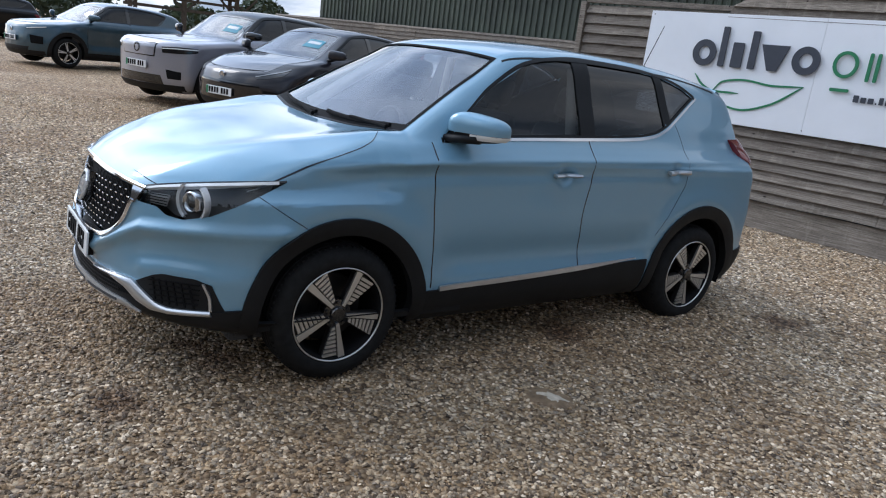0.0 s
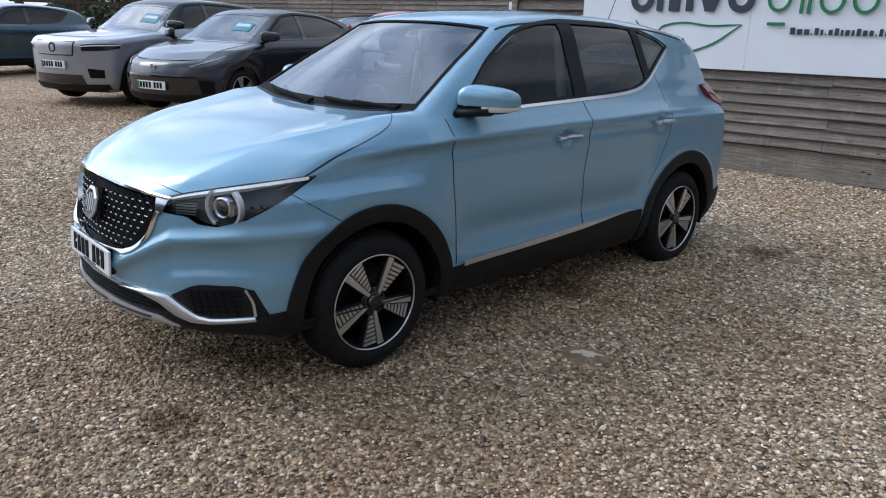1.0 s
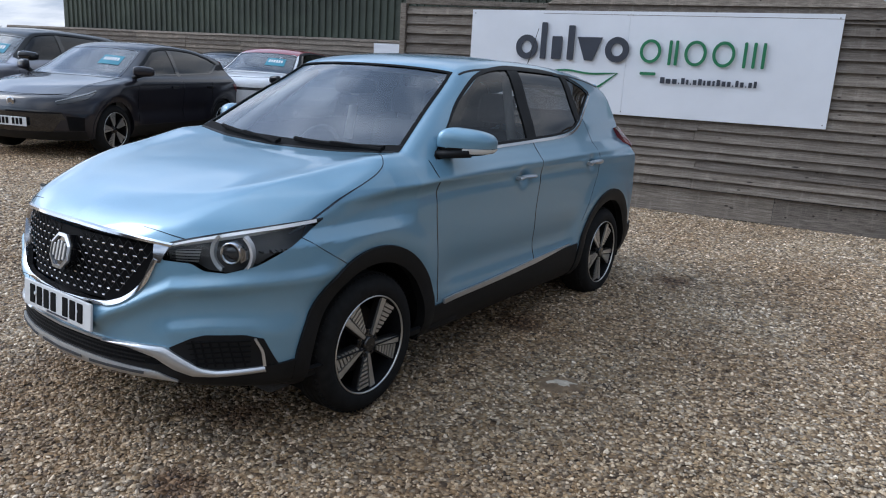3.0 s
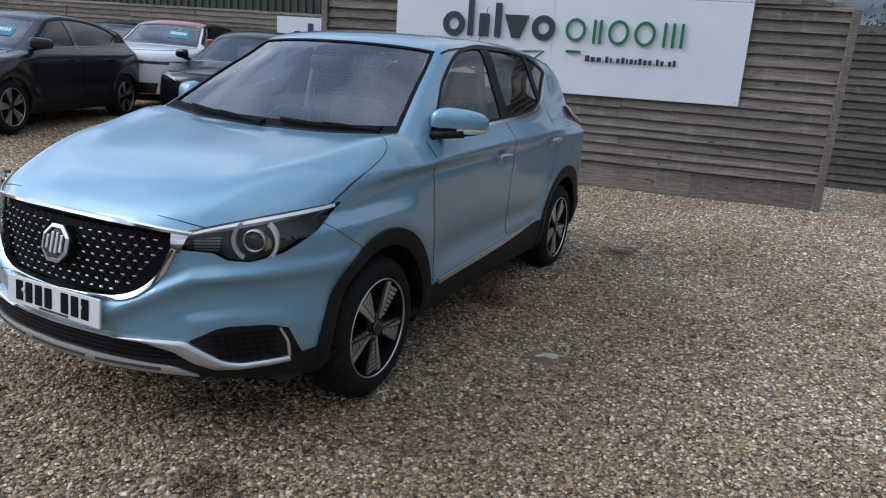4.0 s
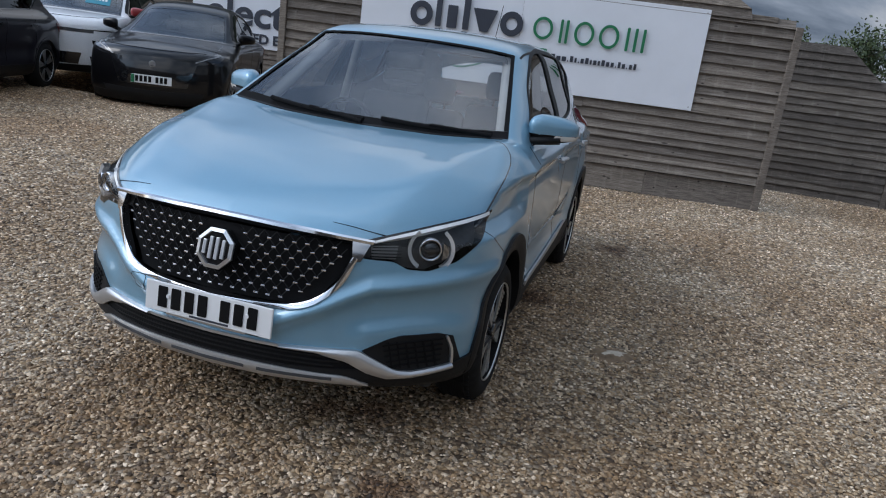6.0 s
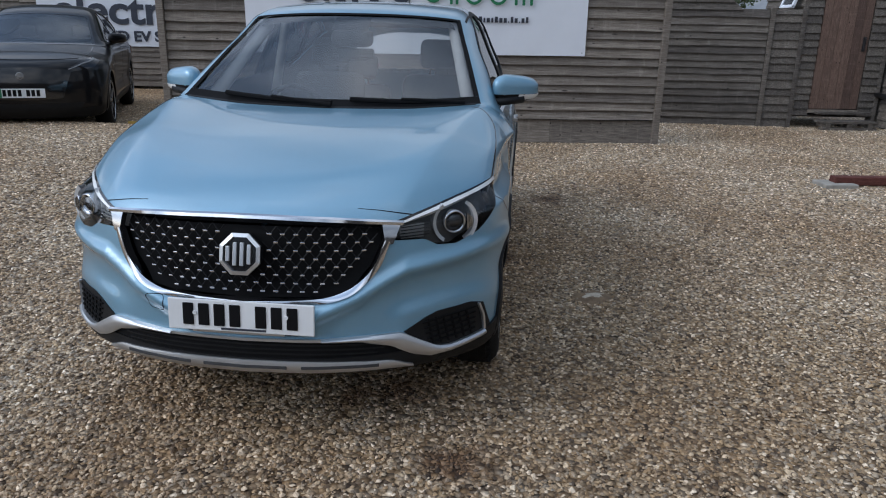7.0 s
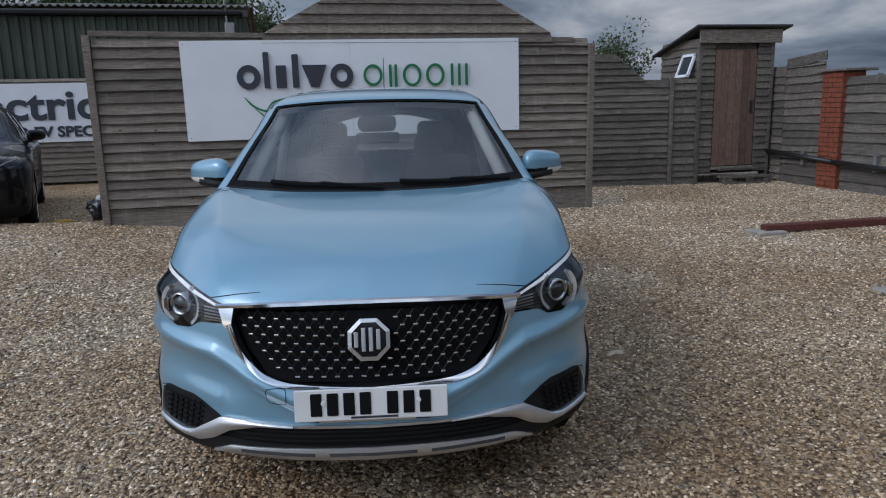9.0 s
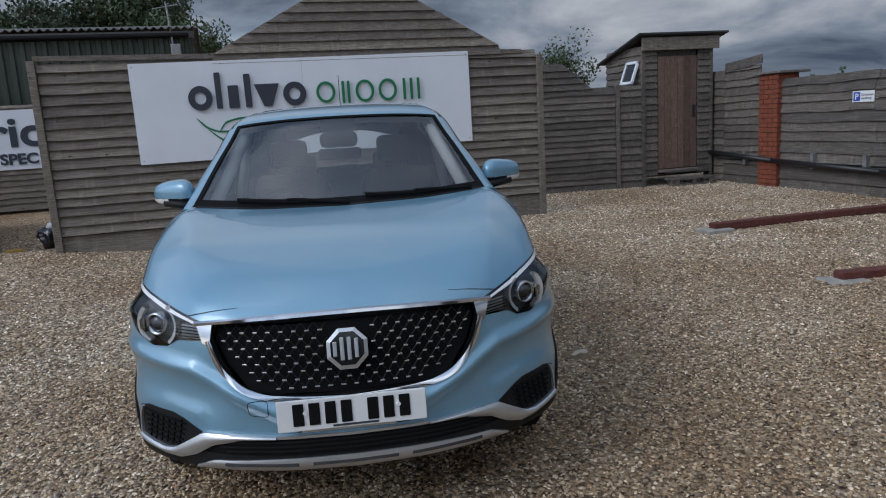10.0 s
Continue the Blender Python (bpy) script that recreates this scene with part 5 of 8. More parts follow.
def sculpt(x, y, z):
    f = 0.0
    fr = np.clip((-1.45 - y) / 0.3, 0, 1)                                  # front end only
    d = seg_dist(x, z, [(0.24, 0.525), (0.40, 0.60), (0.56, 0.685), (0.80, 0.715), (0.95, 0.72)])
    f = f - 0.024 * fr * np.exp(-(d / 0.030) ** 2)
    d = seg_dist(x, z, [(0.52, 0.58), (0.70, 0.60), (0.9, 0.60)])
    f = f + 0.020 * fr * np.exp(-(d / 0.07) ** 2)
    d = seg_dist(x, z, [(0.56, 0.520), (0.66, 0.540), (0.78, 0.540), (0.84, 0.510)])
    f = f - 0.006 * fr * np.exp(-(d / 0.030) ** 2)                         # ledge over the fog lamp bay
    hood = np.clip((-1.0 - y) / 0.15, 0, 1) * np.clip((z - 0.85) / 0.05, 0, 1)
    d = x - np.interp(y, [-2.2, -1.8, -1.5, -1.3, -1.1], [0.49, 0.590, 0.645, 0.685, 0.730])
    f = f + 0.22 * hood * (0.5 * (d + np.sqrt(d * d + 0.010 ** 2)) - 0.04 * np.exp(-(d / 0.12) ** 2))   # the wings fall away from a crease
    sd = np.clip((x - 0.6) / 0.1, 0, 1)
    lo = np.exp(-((z - 0.56) / 0.075) ** 2) * np.clip((y + 0.9) / 0.25, 0, 1) * np.clip((0.9 - y) / 0.25, 0, 1)
    f = f + 0.014 * sd * lo                                                # hollow along the foot of the doors
    for hy, hz in ((0.0, 0.985), (0.94, 1.012)):                           # bowls behind the handles
        f = f + 0.022 * sd * np.exp(-((y - hy) ** 2 + (z - hz) ** 2) / 0.045 ** 2)
    for hy, hz in HUBS:                                                    # haunches over the wheels
        r = np.hypot(y - hy, z - hz)
        f = f - 0.018 * sd * np.exp(-((r - 0.50) / 0.09) ** 2) * np.clip((z - 0.35) / 0.2, 0, 1)
    d = z - np.interp(y, [-1.6, -1.47, -1.09, -0.83, -0.32, 1.0, 1.9], [0.965, 0.984, 1.025, 1.045, 1.058, 1.075, 1.085])
    f = f + sd * np.clip((y + 1.5) / 0.3, 0, 1) * (0.012 * np.exp(-((d + 0.055) / 0.045) ** 2) - 0.009 * np.exp(-(d / 0.020) ** 2))
    return f


main = Solid(body_field(zc, drop, wz, plan, green, nose, bow, rear_y, 0.222, extra=sculpt), (-1.0, -2.34, 0.14), (1.0, 2.2, 1.72))
sk = Skin(main)

DLO_TOP = [(-0.80, 1.14), (-0.62, 1.27), (-0.45, 1.385), (-0.18, 1.515), (0.0, 1.553), (0.24, 1.573), (0.6, 1.566), (0.93, 1.533), (1.15, 1.478), (1.27, 1.428)]
DLO_BOT = [(-0.80, 1.135), (-0.4, 1.158), (0.2, 1.178), (0.6, 1.192), (0.79, 1.212), (0.90, 1.245), (1.01, 1.297), (1.27, 1.425)]
GRILLE_T = [(-0.480, 0.80), (-0.470, 0.842), (-0.25, 0.853), (0.0, 0.857), (0.25, 0.853), (0.470, 0.842), (0.480, 0.80)]
GRILLE_B = [(-0.478, 0.79), (-0.445, 0.705), (-0.36, 0.622), (-0.27, 0.596), (0.0, 0.587), (0.27, 0.596), (0.36, 0.622), (0.445, 0.705), (0.478, 0.79)]
LAMP_T = [(20.5, 0.848), (27.5, 0.873), (36.0, 0.895), (46.0, 0.915), (57.0, 0.930), (66.5, 0.938)]
LAMP_B = [(21.5, 0.790), (29.0, 0.786), (32.5, 0.760), (38.0, 0.754), (46.0, 0.784), (55.0, 0.850), (66.5, 0.932)]


def screen_xy(s, v):
    x = s * (0.735 + (0.570 - 0.735) * v)
    yb, yt = -1.095 + 0.20 * x * x, -0.405 + 0.20 * x * x
    return x, yb + (yt - yb) * v



def circle(hy, hz, r, a0=-40, a1=220, n=48):
    return [(hy + r * math.cos(radians(a)), hz + r * math.sin(radians(a))) for a in np.linspace(a0, a1, n)]


def ring_of(xy, s, v0, v1, n=14):
    """Outline of a screen, s to either side and from v0 to v1 up."""
    t = np.linspace(0, 1, n)
    return [xy(s * (2 * k - 1), v0) for k in t] + [xy(s, v0 + (v1 - v0) * k) for k in t[1:]] + [xy(s * (1 - 2 * k), v1) for k in t[1:]] + [xy(-s, v1 + (v0 - v1) * k) for k in t[1:-1]]


cuts = [
    ("side", [(a, b - 0.020) for a, b in DLO_TOP] + [(a, b + 0.010) for a, b in DLO_BOT[::-1]], lambda x, y, z: (z > 1.0) & (np.abs(x) > 0.4)),
    ("top", ring_of(screen_xy, 0.985, 0.04, 0.985), lambda x, y, z: (z > 1.06) & (y < 0)),
    lambda x, y, z: (y > 1.6) & (z > 1.15) & (z < 1.46) & (np.abs(x) < 0.50),
    ("side", circle(HUBS[0][0], 0.325, 0.42), lambda x, y, z: np.abs(x) > 0.45),
    ("side", circle(HUBS[1][0], 0.325, 0.43), lambda x, y, z: np.abs(x) > 0.45),
    ("front", [(a * 1.018, 0.72 + (b - 0.72) * 1.03) for a, b in GRILLE_T + GRILLE_B[::-1]], lambda x, y, z: y < -1.9),
    ("turn", LAMP_T + LAMP_B[::-1], lambda x, y, z: (y < -1.4) & (np.abs(x) > 0.35)),
]
skin_part("body", main, 0.0135, cuts, M["paint"], car)
skin_part("cabin_lining", main, 0.035, cuts[:5] + [lambda x, y, z: (z < 0.55) | (y < -1.15) | (y > 1.9)], M["matt"], car, "dark cabin lining", -0.035)
bm = bmesh.new()
box(bm, -0.72, 0.72, -1.75, 1.95, 0.19, 0.24, 0.02)
part("underbody", bm, M["matt"], car)

for side in (1, -1):
    S = {"side": side}
    # glass and its surrounds
    sk.panel("front_window", [(-0.66, 1.225), (-0.45, 1.365), (-0.18, 1.503), (0.0, 1.541), (0.165, 1.558)], [(-0.66, 1.150), (-0.4, 1.162), (0.0, 1.172), (0.14, 1.178)], "side", M["side_glass"], car, -0.006, 0.004, 26, 12, smooth=False, **S)
    sk.panel("rear_window", [(0.28, 1.562), (0.6, 1.556), (0.86, 1.525)], [(0.25, 1.185), (0.6, 1.197), (0.78, 1.217), (0.90, 1.255)], "side", M["dark_glass"], car, -0.006, 0.004, 22, 12, **S)
    sk.panel("quarter_window", [(0.93, 1.505), (1.13, 1.46), (1.225, 1.424)], [(0.965, 1.285), (1.06, 1.332), (1.225, 1.416)], "side", M["dark_glass"], car, -0.006, 0.004, 14, 6, **S)
    sk.strip("window_surround", [(-0.79, 1.142), (-0.62, 1.257), (-0.45, 1.370), (-0.18, 1.498), (0.0, 1.537), (0.24, 1.559), (0.6, 1.553), (0.93, 1.522), (1.15, 1.468), (1.265, 1.426)], (0.006, 0.012, 0.016, 0.018, 0.020, 0.020, 0.020, 0.018, 0.014), "side", M["trim"], car, 0.002, 0.014, 60, **S)
    sk.strip("window_seal", [(-0.78, 1.146), (-0.4, 1.163), (0.2, 1.182), (0.6, 1.197), (0.79, 1.218), (0.90, 1.252), (1.01, 1.304), (1.25, 1.424)], 0.012, "side", M["trim"], car, 0.002, 0.012, 50, **S)
    sk.panel("pillar_trim", [(0.160, 1.56), (0.282, 1.56)], [(0.143, 1.175), (0.256, 1.18)], "side", M["trim"], car, 0.001, 0.012, 6, 14, **S)
    sk.panel("pillar_trim", [(0.858, 1.53), (0.932, 1.515)], [(0.893, 1.245), (0.965, 1.28)], "side", M["trim"], car, 0.0, 0.012, 6, 12, **S)
    sk.panel("mirror_patch", [(-0.80, 1.142), (-0.655, 1.235)], [(-0.80, 1.135), (-0.655, 1.148)], "side", M["trim"], car, 0.001, 0.012, 8, 5, **S)
    sk.strip("window_trim", [(-0.79, 1.128), (-0.4, 1.148), (0.2, 1.167), (0.6, 1.180), (0.79, 1.200), (0.90, 1.233), (1.01, 1.285), (1.28, 1.418)], (0.010, 0.014, 0.016, 0.012), "side", M["chrome"], car, 0.004, 0.008, 60, **S)
    # doors
    sk.strip("shut_line", [(-0.86, 1.125), (-0.855, 1.05), (-0.85, 0.95), (-0.82, 0.60), (-0.81, 0.42)], 0.006, "side", M["gloss"], car, 0.0012, 0.003, 30, **S)
    sk.strip("shut_line", [(0.20, 1.165), (0.205, 1.05), (0.20, 0.95), (0.175, 0.75), (0.20, 0.58), (0.215, 0.45)], 0.006, "side", M["gloss"], car, 0.0012, 0.003, 30, **S)
    sk.strip("shut_line", [(1.00, 1.28), (1.06, 1.15), (1.05, 0.95), (0.98, 0.82), (0.84, 0.62)], 0.0024, "side", M["gloss"], car, 0.0012, 0.003, 30, **S)
    for hy, hz in ((0.0, 0.985), (0.94, 1.012)):
        h = sk.strip("door_handle", [(hy - 0.095, hz - 0.002), (hy, hz), (hy + 0.095, hz + 0.003)], (0.022, 0.031, 0.031, 0.022), "side", M["satin"], car, 0.032, 0.018, 16, label="satin silver door handle", bulge=0.006, nv=5, **S)
        for d in (-0.075, 0.075):
            sk.strip("handle_foot", [(hy + d - 0.014, hz), (hy + d + 0.014, hz)], 0.018, "side", M["satin"], h, 0.024, 0.03, 5, **S)
    # sill cladding with its bright strip
    sk.panel("sill_cladding", [(-0.84, 0.405), (-0.4, 0.415), (0.3, 0.445), (0.80, 0.470)], [(-0.84, 0.235), (-0.4, 0.230), (0.3, 0.230), (0.80, 0.235)], "side", M["trim"], car, 0.010, 0.02, 30, 8, **S)
    sk.strip("sill_strip", [(-0.76, 0.415), (-0.3, 0.428), (0.3, 0.455), (0.70, 0.478)], (0.024, 0.026, 0.026, 0.006), "side", M["satin"], car, 0.016, 0.012, 30, label="brushed silver sill strip", **S)
    # wheel arches
    for (hy, hz), r0, r1, a0, a1 in ((HUBS[0], 0.385, 0.462, -12, 197), (HUBS[1], 0.392, 0.475, -15, 197)):
        arc = lambda r: [(hy + r * math.cos(radians(a)), max(0.20, hz + r * math.sin(radians(a)))) for a in np.linspace(a0, a1, 44)]
        sk.panel("arch_cladding", arc(r1), arc(r0), "side", M["trim"], car, 0.012, 0.05, 44, 5, label="matt black wheel arch trim", bulge=0.004, **S)
        bm = bmesh.new()
        n = 30
        rows = []
        for x in (0.40, 0.84):
            rows.append([bm.verts.new((side * x, hy + 0.40 * math.cos(radians(-14 + 208 * i / n)), hz + 0.40 * math.sin(radians(-14 + 208 * i / n)))) for i in range(n + 1)])
        for i in range(n):
            bm.faces.new((rows[0][i], rows[0][i + 1], rows[1][i + 1], rows[1][i]))
        bm.faces.new(rows[0])
        part("wheel_well", bm, M["matt_black"], car)
    # bumper cladding round the corner
    sk.panel("bumper_cladding", [(-2.02, 0.36), (-1.93, 0.372), (-1.86, 0.385), (-1.76, 0.395), (-1.74, 0.395)], [(-2.02, 0.27), (-1.93, 0.262), (-1.86, 0.255), (-1.76, 0.245), (-1.70, 0.24)], "side", M["trim"], car, 0.010, 0.02, 16, 6, **S)
    sk.strip("bumper_seam", [(-1.695, 0.876), (-1.58, 0.80), (-1.49, 0.745)], 0.0028, "side", M["gloss"], car, 0.0012, 0.003, 14, **S)
    # tail
    t = sk.panel("tail_lamp", [(1.64, 1.200), (1.80, 1.205), (1.93, 1.18)], [(1.72, 1.10), (1.82, 1.055), (1.93, 1.030)], "side", M["red_lamp"], car, 0.010, 0.02, 16, 8, label="dark red tail lamp", bulge=0.02, **S)
    sk.panel("rear_cladding", [(1.72, 0.46), (1.85, 0.48), (1.97, 0.48)], [(1.70, 0.22), (1.85, 0.24), (1.95, 0.25)], "side", M["trim"], car, 0.010, 0.02, 12, 6, **S)
    # bonnet lines
    sk.strip("bonnet_line", [(0.808, -1.735), (0.822, -1.60), (0.826, -1.42), (0.815, -1.26), (0.790, -1.165), (0.745, -1.115), (0.700, -1.085)], 0.0036, "top", M["gloss"], car, 0.0012, 0.003, 40, **S)
    sk.strip("bonnet_line", [(0.562, 0.870), (0.52, 0.878), (0.45, 0.889), (0.38, 0.895)], (0.0030, 0.0022, 0.0010), "front", M["matt_black"], car, 0.0008, 0.003, 12, **S)
    sk.strip("roof_channel", [(0.600, -0.33), (0.600, 0.0), (0.600, 0.6), (0.585, 1.3), (0.575, 1.55)], 0.011, "top", M["trim"], car, 0.002, 0.006, 40, **S)

# bright and black work of the nose
gr = sk.panel("grille", GRILLE_T, GRILLE_B, "front", M["matt_black"], car, -0.035, 0.004, 50, 14, label="black radiator grille with bright studs")
rng = random.Random(2)
bm = bmesh.new()
box(bm, -0.0085, 0.0085, -0.004, 0.004, -0.0032, 0.0032, 0.0015)
stud_me = bpy.data.meshes.new("stud")
bm.to_mesh(stud_me)
bm.free()
stud_me.materials.append(M["chrome"])
ribs_bm = bmesh.new()
uv = []
for r in range(10):
    for c in range(-11, 12):
        x, z = (c + 0.5 * (r % 2)) * 0.046, 0.590 + r * 0.0285
        uv.append((x, z))
uv = np.array(uv)
ok = inside(uv[:, 0], uv[:, 1], [(a * 0.96, b - 0.012) for a, b in GRILLE_T] + [(a * 0.96, b + 0.014) for a, b in GRILLE_B[::-1]]) & (np.hypot(uv[:, 0], uv[:, 1] - 0.748) > 0.088)
uv = uv[ok]
pp, nn = sk.place(uv, "front")
for p, n, q in zip(pp, nn, uv):
    ob = new("stud", stud_me)
    ob.parent = gr
    ob.matrix_local = pose(*(p - n * 0.014), 0, 0, math.degrees(math.atan2(n[0], -n[1])))
for p, n, q in zip(pp, nn, uv):
    for dx, dz in ((0.023, 0.0285), (-0.023, 0.0285)):
        tube(ribs_bm, p - n * 0.024, Vector(p - n * 0.024) + Vector((dx, abs(dx) * 0.22 * (1 if dx * q[0] > 0 else -1), dz)), 0.0022, 0.0022, 4)
part("grille_mesh", ribs_bm, M["trim"], gr)
sk.strip("grille_surround", [(-0.535, 0.845), (-0.47, 0.851), (-0.25, 0.862), (0, 0.866), (0.25, 0.862), (0.47, 0.851), (0.535, 0.845)], 0.014, "front", M["chrome"], car, 0.008, 0.03, 50, label="chrome grille surround", bulge=0.004)
sk.strip("grille_surround", [(-0.487, 0.79), (-0.452, 0.70), (-0.365, 0.614), (-0.272, 0.588), (0.0, 0.578), (0.272, 0.588), (0.365, 0.614), (0.452, 0.70), (0.487, 0.79)], (0.018, 0.021, 0.017, 0.012, 0.017, 0.021, 0.018), "front", M["chrome"], car, 0.008, 0.03, 70, label="chrome grille surround", bulge=0.003)
for side in (1, -1):
    sk.panel("grille_corner", [(0.468, 0.846), (0.530, 0.850)], [(0.481, 0.775), (0.506, 0.780)], "front", M["chrome"], car, 0.006, 0.02, 8, 8, side, label="chrome wing of the grille")
    lamp = sk.panel("headlight", LAMP_T, LAMP_B, "turn", M["lamp_inner"], car, -0.055, 0.004, 30, 10, side, label="headlight with projector lens and light strip")
    sk.panel("lens_cover", LAMP_T, LAMP_B, "turn", M["lens"], lamp, 0.002, 0.004, 40, 10, side)
    sk.strip("light_strip", [(21.5, 0.838), (27.5, 0.861), (36.0, 0.883), (46.0, 0.903), (57.0, 0.921), (64.0, 0.930)], (0.007, 0.010, 0.011, 0.012), "turn", M["amber"], lamp, 0.004, 0.02, 30, side)
    sk.strip("bezel", [(20.5, 0.844), (27.5, 0.869), (36.0, 0.891), (46.0, 0.911), (57.0, 0.927), (66.5, 0.936)], 0.008, "turn", M["gloss"], lamp, 0.003, 0.01, 30, side)
    sk.panel("indicator", [(23.5, 0.835), (30.5, 0.848)], [(24.0, 0.790), (30.0, 0.790)], "turn", M["lilac"], lamp, -0.034, 0.01, 6, 5, side)
    for k in range(4):
        sk.strip("reflector_bar", [(23.2 + k * 0.2, 0.798 + 0.011 * k), (31.0, 0.800 + 0.012 * k)], 0.004, "turn", M["trim"], lamp, -0.014, 0.008, 8, side)
    p, n = sk.place(np.array([[38.5, 0.825], [38.5, 0.822]]), "turn", side)
    c, w = Vector(p[0]), Vector(n[0])
    w = Vector((w.x * 0.5, w.y, 0)).normalized()
    fr = w.to_track_quat("Z", "Y").to_matrix().to_4x4()
    fr.translation = c - w * 0.055
    bm = bmesh.new()
    lathe(bm, [(0.041, 0.0), (0.043, 0.04), (0.038, 0.046), (0.034, 0.02)], 28, "z")
    bmesh.ops.transform(bm, matrix=fr, verts=bm.verts)
    part("lens_ring", bm, M["chrome"], lamp, smooth=True)
    bm = bmesh.new()
    lathe(bm, [(0.035, 0.014), (0.032, 0.028), (0.024, 0.038), (0.011, 0.043), (0.0, 0.044)], 28, "z")
    bmesh.ops.transform(bm, matrix=fr, verts=bm.verts)
    part("projector", bm, M["gloss"], lamp, smooth=True)
    for k, (r, b0, b1) in enumerate(((0.070, 125, 240), (0.076, -58, 52))):
        bm = bmesh.new()
        rows = []
        for i in range(15):
            a = radians(b0 + (b1 - b0) * i / 14)
            rows.append([bm.verts.new(fr @ Vector((q * math.cos(a), q * math.sin(a), h))) for q, h in ((r, 0.036), (r + 0.013, 0.041), (r + 0.013, 0.010), (r, 0.010))])
        for a, b in zip(rows, rows[1:]):
            for j in range(4):
                bm.faces.new((a[j], a[(j + 1) % 4], b[(j + 1) % 4], b[j]))
        part("light_ring", bm, M["ring"], lamp)
    sg = 1 if fr.col[0].x * side > 0 else -1
    for k in range(5):
        bm = bmesh.new()
        u = sg * (0.046 + 0.0045 * k)
        box(bm, u - 0.001 + sg * 0.0, u + 0.001, -0.030 + 0.003 * k, 0.030 - 0.003 * k, 0.020, 0.050, 0, fr)
        part("reflector_rib", bm, M["chrome"], lamp)
    # fog lamp bay, blade
    fog = sk.panel("fog_bay", [(0.545, 0.452), (0.62, 0.497), (0.66, 0.512), (0.77, 0.515), (0.815, 0.497)], [(0.60, 0.405), (0.64, 0.375), (0.68, 0.366), (0.78, 0.372), (0.845, 0.378)], "front", M["trim"], car, 0.004, 0.01, 22, 8, side, label="black fog lamp bay with mesh")
    for k in range(5):
        z = 0.392 + k * 0.021
        sk.strip("mesh_bar", [(0.63 - 0.006 * k, z), (0.70, z + 0.012), (0.785, z + 0.016)], 0.005, "front", M["matt_black"], fog, 0.010, 0.006, 12, side)
    for k in range(6):
        x = 0.645 + k * 0.026
        sk.strip("mesh_bar", [(x, 0.388), (x - 0.022, 0.490)], 0.005, "front", M["matt_black"], fog, 0.009, 0.006, 10, side)
    sk.strip("fog_trim", [(0.795, 0.502), (0.812, 0.44), (0.816, 0.388)], 0.006, "front", M["satin"], fog, 0.014, 0.012, 10, side)
    sk.panel("bumper_blade", [(0.27, 0.447), (0.44, 0.455), (0.535, 0.455), (0.60, 0.415), (0.655, 0.382), (0.70, 0.374), (0.815, 0.388)], [(0.27, 0.436), (0.40, 0.434), (0.50, 0.412), (0.57, 0.371), (0.63, 0.350), (0.70, 0.350), (0.818, 0.366)], "front", M["satin"], car, 0.016, 0.03, 34, 6, side, label="satin silver bumper blade", bulge=0.008)
sk.strip("bumper_strip", [(-0.28, 0.442), (0, 0.443), (0.28, 0.442)], 0.010, "front", M["satin"], car, 0.012, 0.03, 24)
lg = sk.panel("lower_grille", [(-0.54, 0.430), (-0.3, 0.436), (0, 0.437), (0.3, 0.436), (0.54, 0.430)], [(-0.60, 0.385), (-0.3, 0.376), (0, 0.375), (0.3, 0.376), (0.60, 0.385)], "front", M["matt_black"], car, 0.003, 0.02, 30, 6, label="black lower grille")
for k in range(3):
    sk.strip("slat", [(-0.5 + 0.02 * k, 0.422 - 0.016 * k), (0, 0.424 - 0.016 * k), (0.5 - 0.02 * k, 0.422 - 0.016 * k)], 0.005, "front", M["trim"], lg, 0.007, 0.008, 24)
sk.panel("bumper_cladding", [(-0.86, 0.375), (-0.70, 0.358), (-0.60, 0.385), (-0.3, 0.376), (0, 0.375), (0.3, 0.376), (0.60, 0.385), (0.70, 0.358), (0.86, 0.375)], [(-0.86, 0.280), (-0.70, 0.288), (-0.60, 0.298), (-0.3, 0.310), (0, 0.312), (0.3, 0.310), (0.60, 0.298), (0.70, 0.288), (0.86, 0.280)], "front", M["trim"], car, 0.008, 0.02, 60, 9, label="matt black bumper foot")
skid = sk.panel("skid_plate", [(-0.575, 0.330), (-0.50, 0.357), (-0.25, 0.366), (0, 0.368), (0.25, 0.366), (0.50, 0.357), (0.575, 0.330)], [(-0.575, 0.325), (-0.47, 0.329), (-0.25, 0.327), (0, 0.326), (0.25, 0.327), (0.47, 0.329), (0.575, 0.325)], "front", M["satin"], car, 0.014, 0.03, 50, 5, label="satin silver skid plate", bulge=0.004)
for x0, x1 in ((-0.46, -0.20), (-0.15, 0.15), (0.20, 0.46)):
    sk.strip("slot", [(x0, 0.3465), ((x0 + x1) / 2, 0.347), (x1, 0.3465)], 0.008, "front", M["matt"], skid, 0.020, 0.006, 14)

# badge: an eight-sided bright ring with plain bars
badge_at, _ = sk.place(np.array([[0.0, 0.748]]), "front")
bm = bmesh.new()
o, i_ = [], []
for k in range(8):
    a = radians(22.5 + 45 * k)
    o.append((0.077 * math.cos(a), 0.077 * math.sin(a)))
    i_.append((0.063 * math.cos(a), 0.063 * math.sin(a)))
m = pose(0, badge_at[0][1] - 0.004, 0.748, 76, 0, 0)
prism(bm, o, -0.035, 0.004, m)
badge = part("badge", bm, M["gloss"], car, "eight-sided chrome badge")
bm = bmesh.new()
rings = []
for pts, h in ((o, 0.0), (o, 0.010), (i_, 0.014), (i_, 0.002)):
    rings.append([bm.verts.new(m @ Vector((u, v, h))) for u, v in pts])
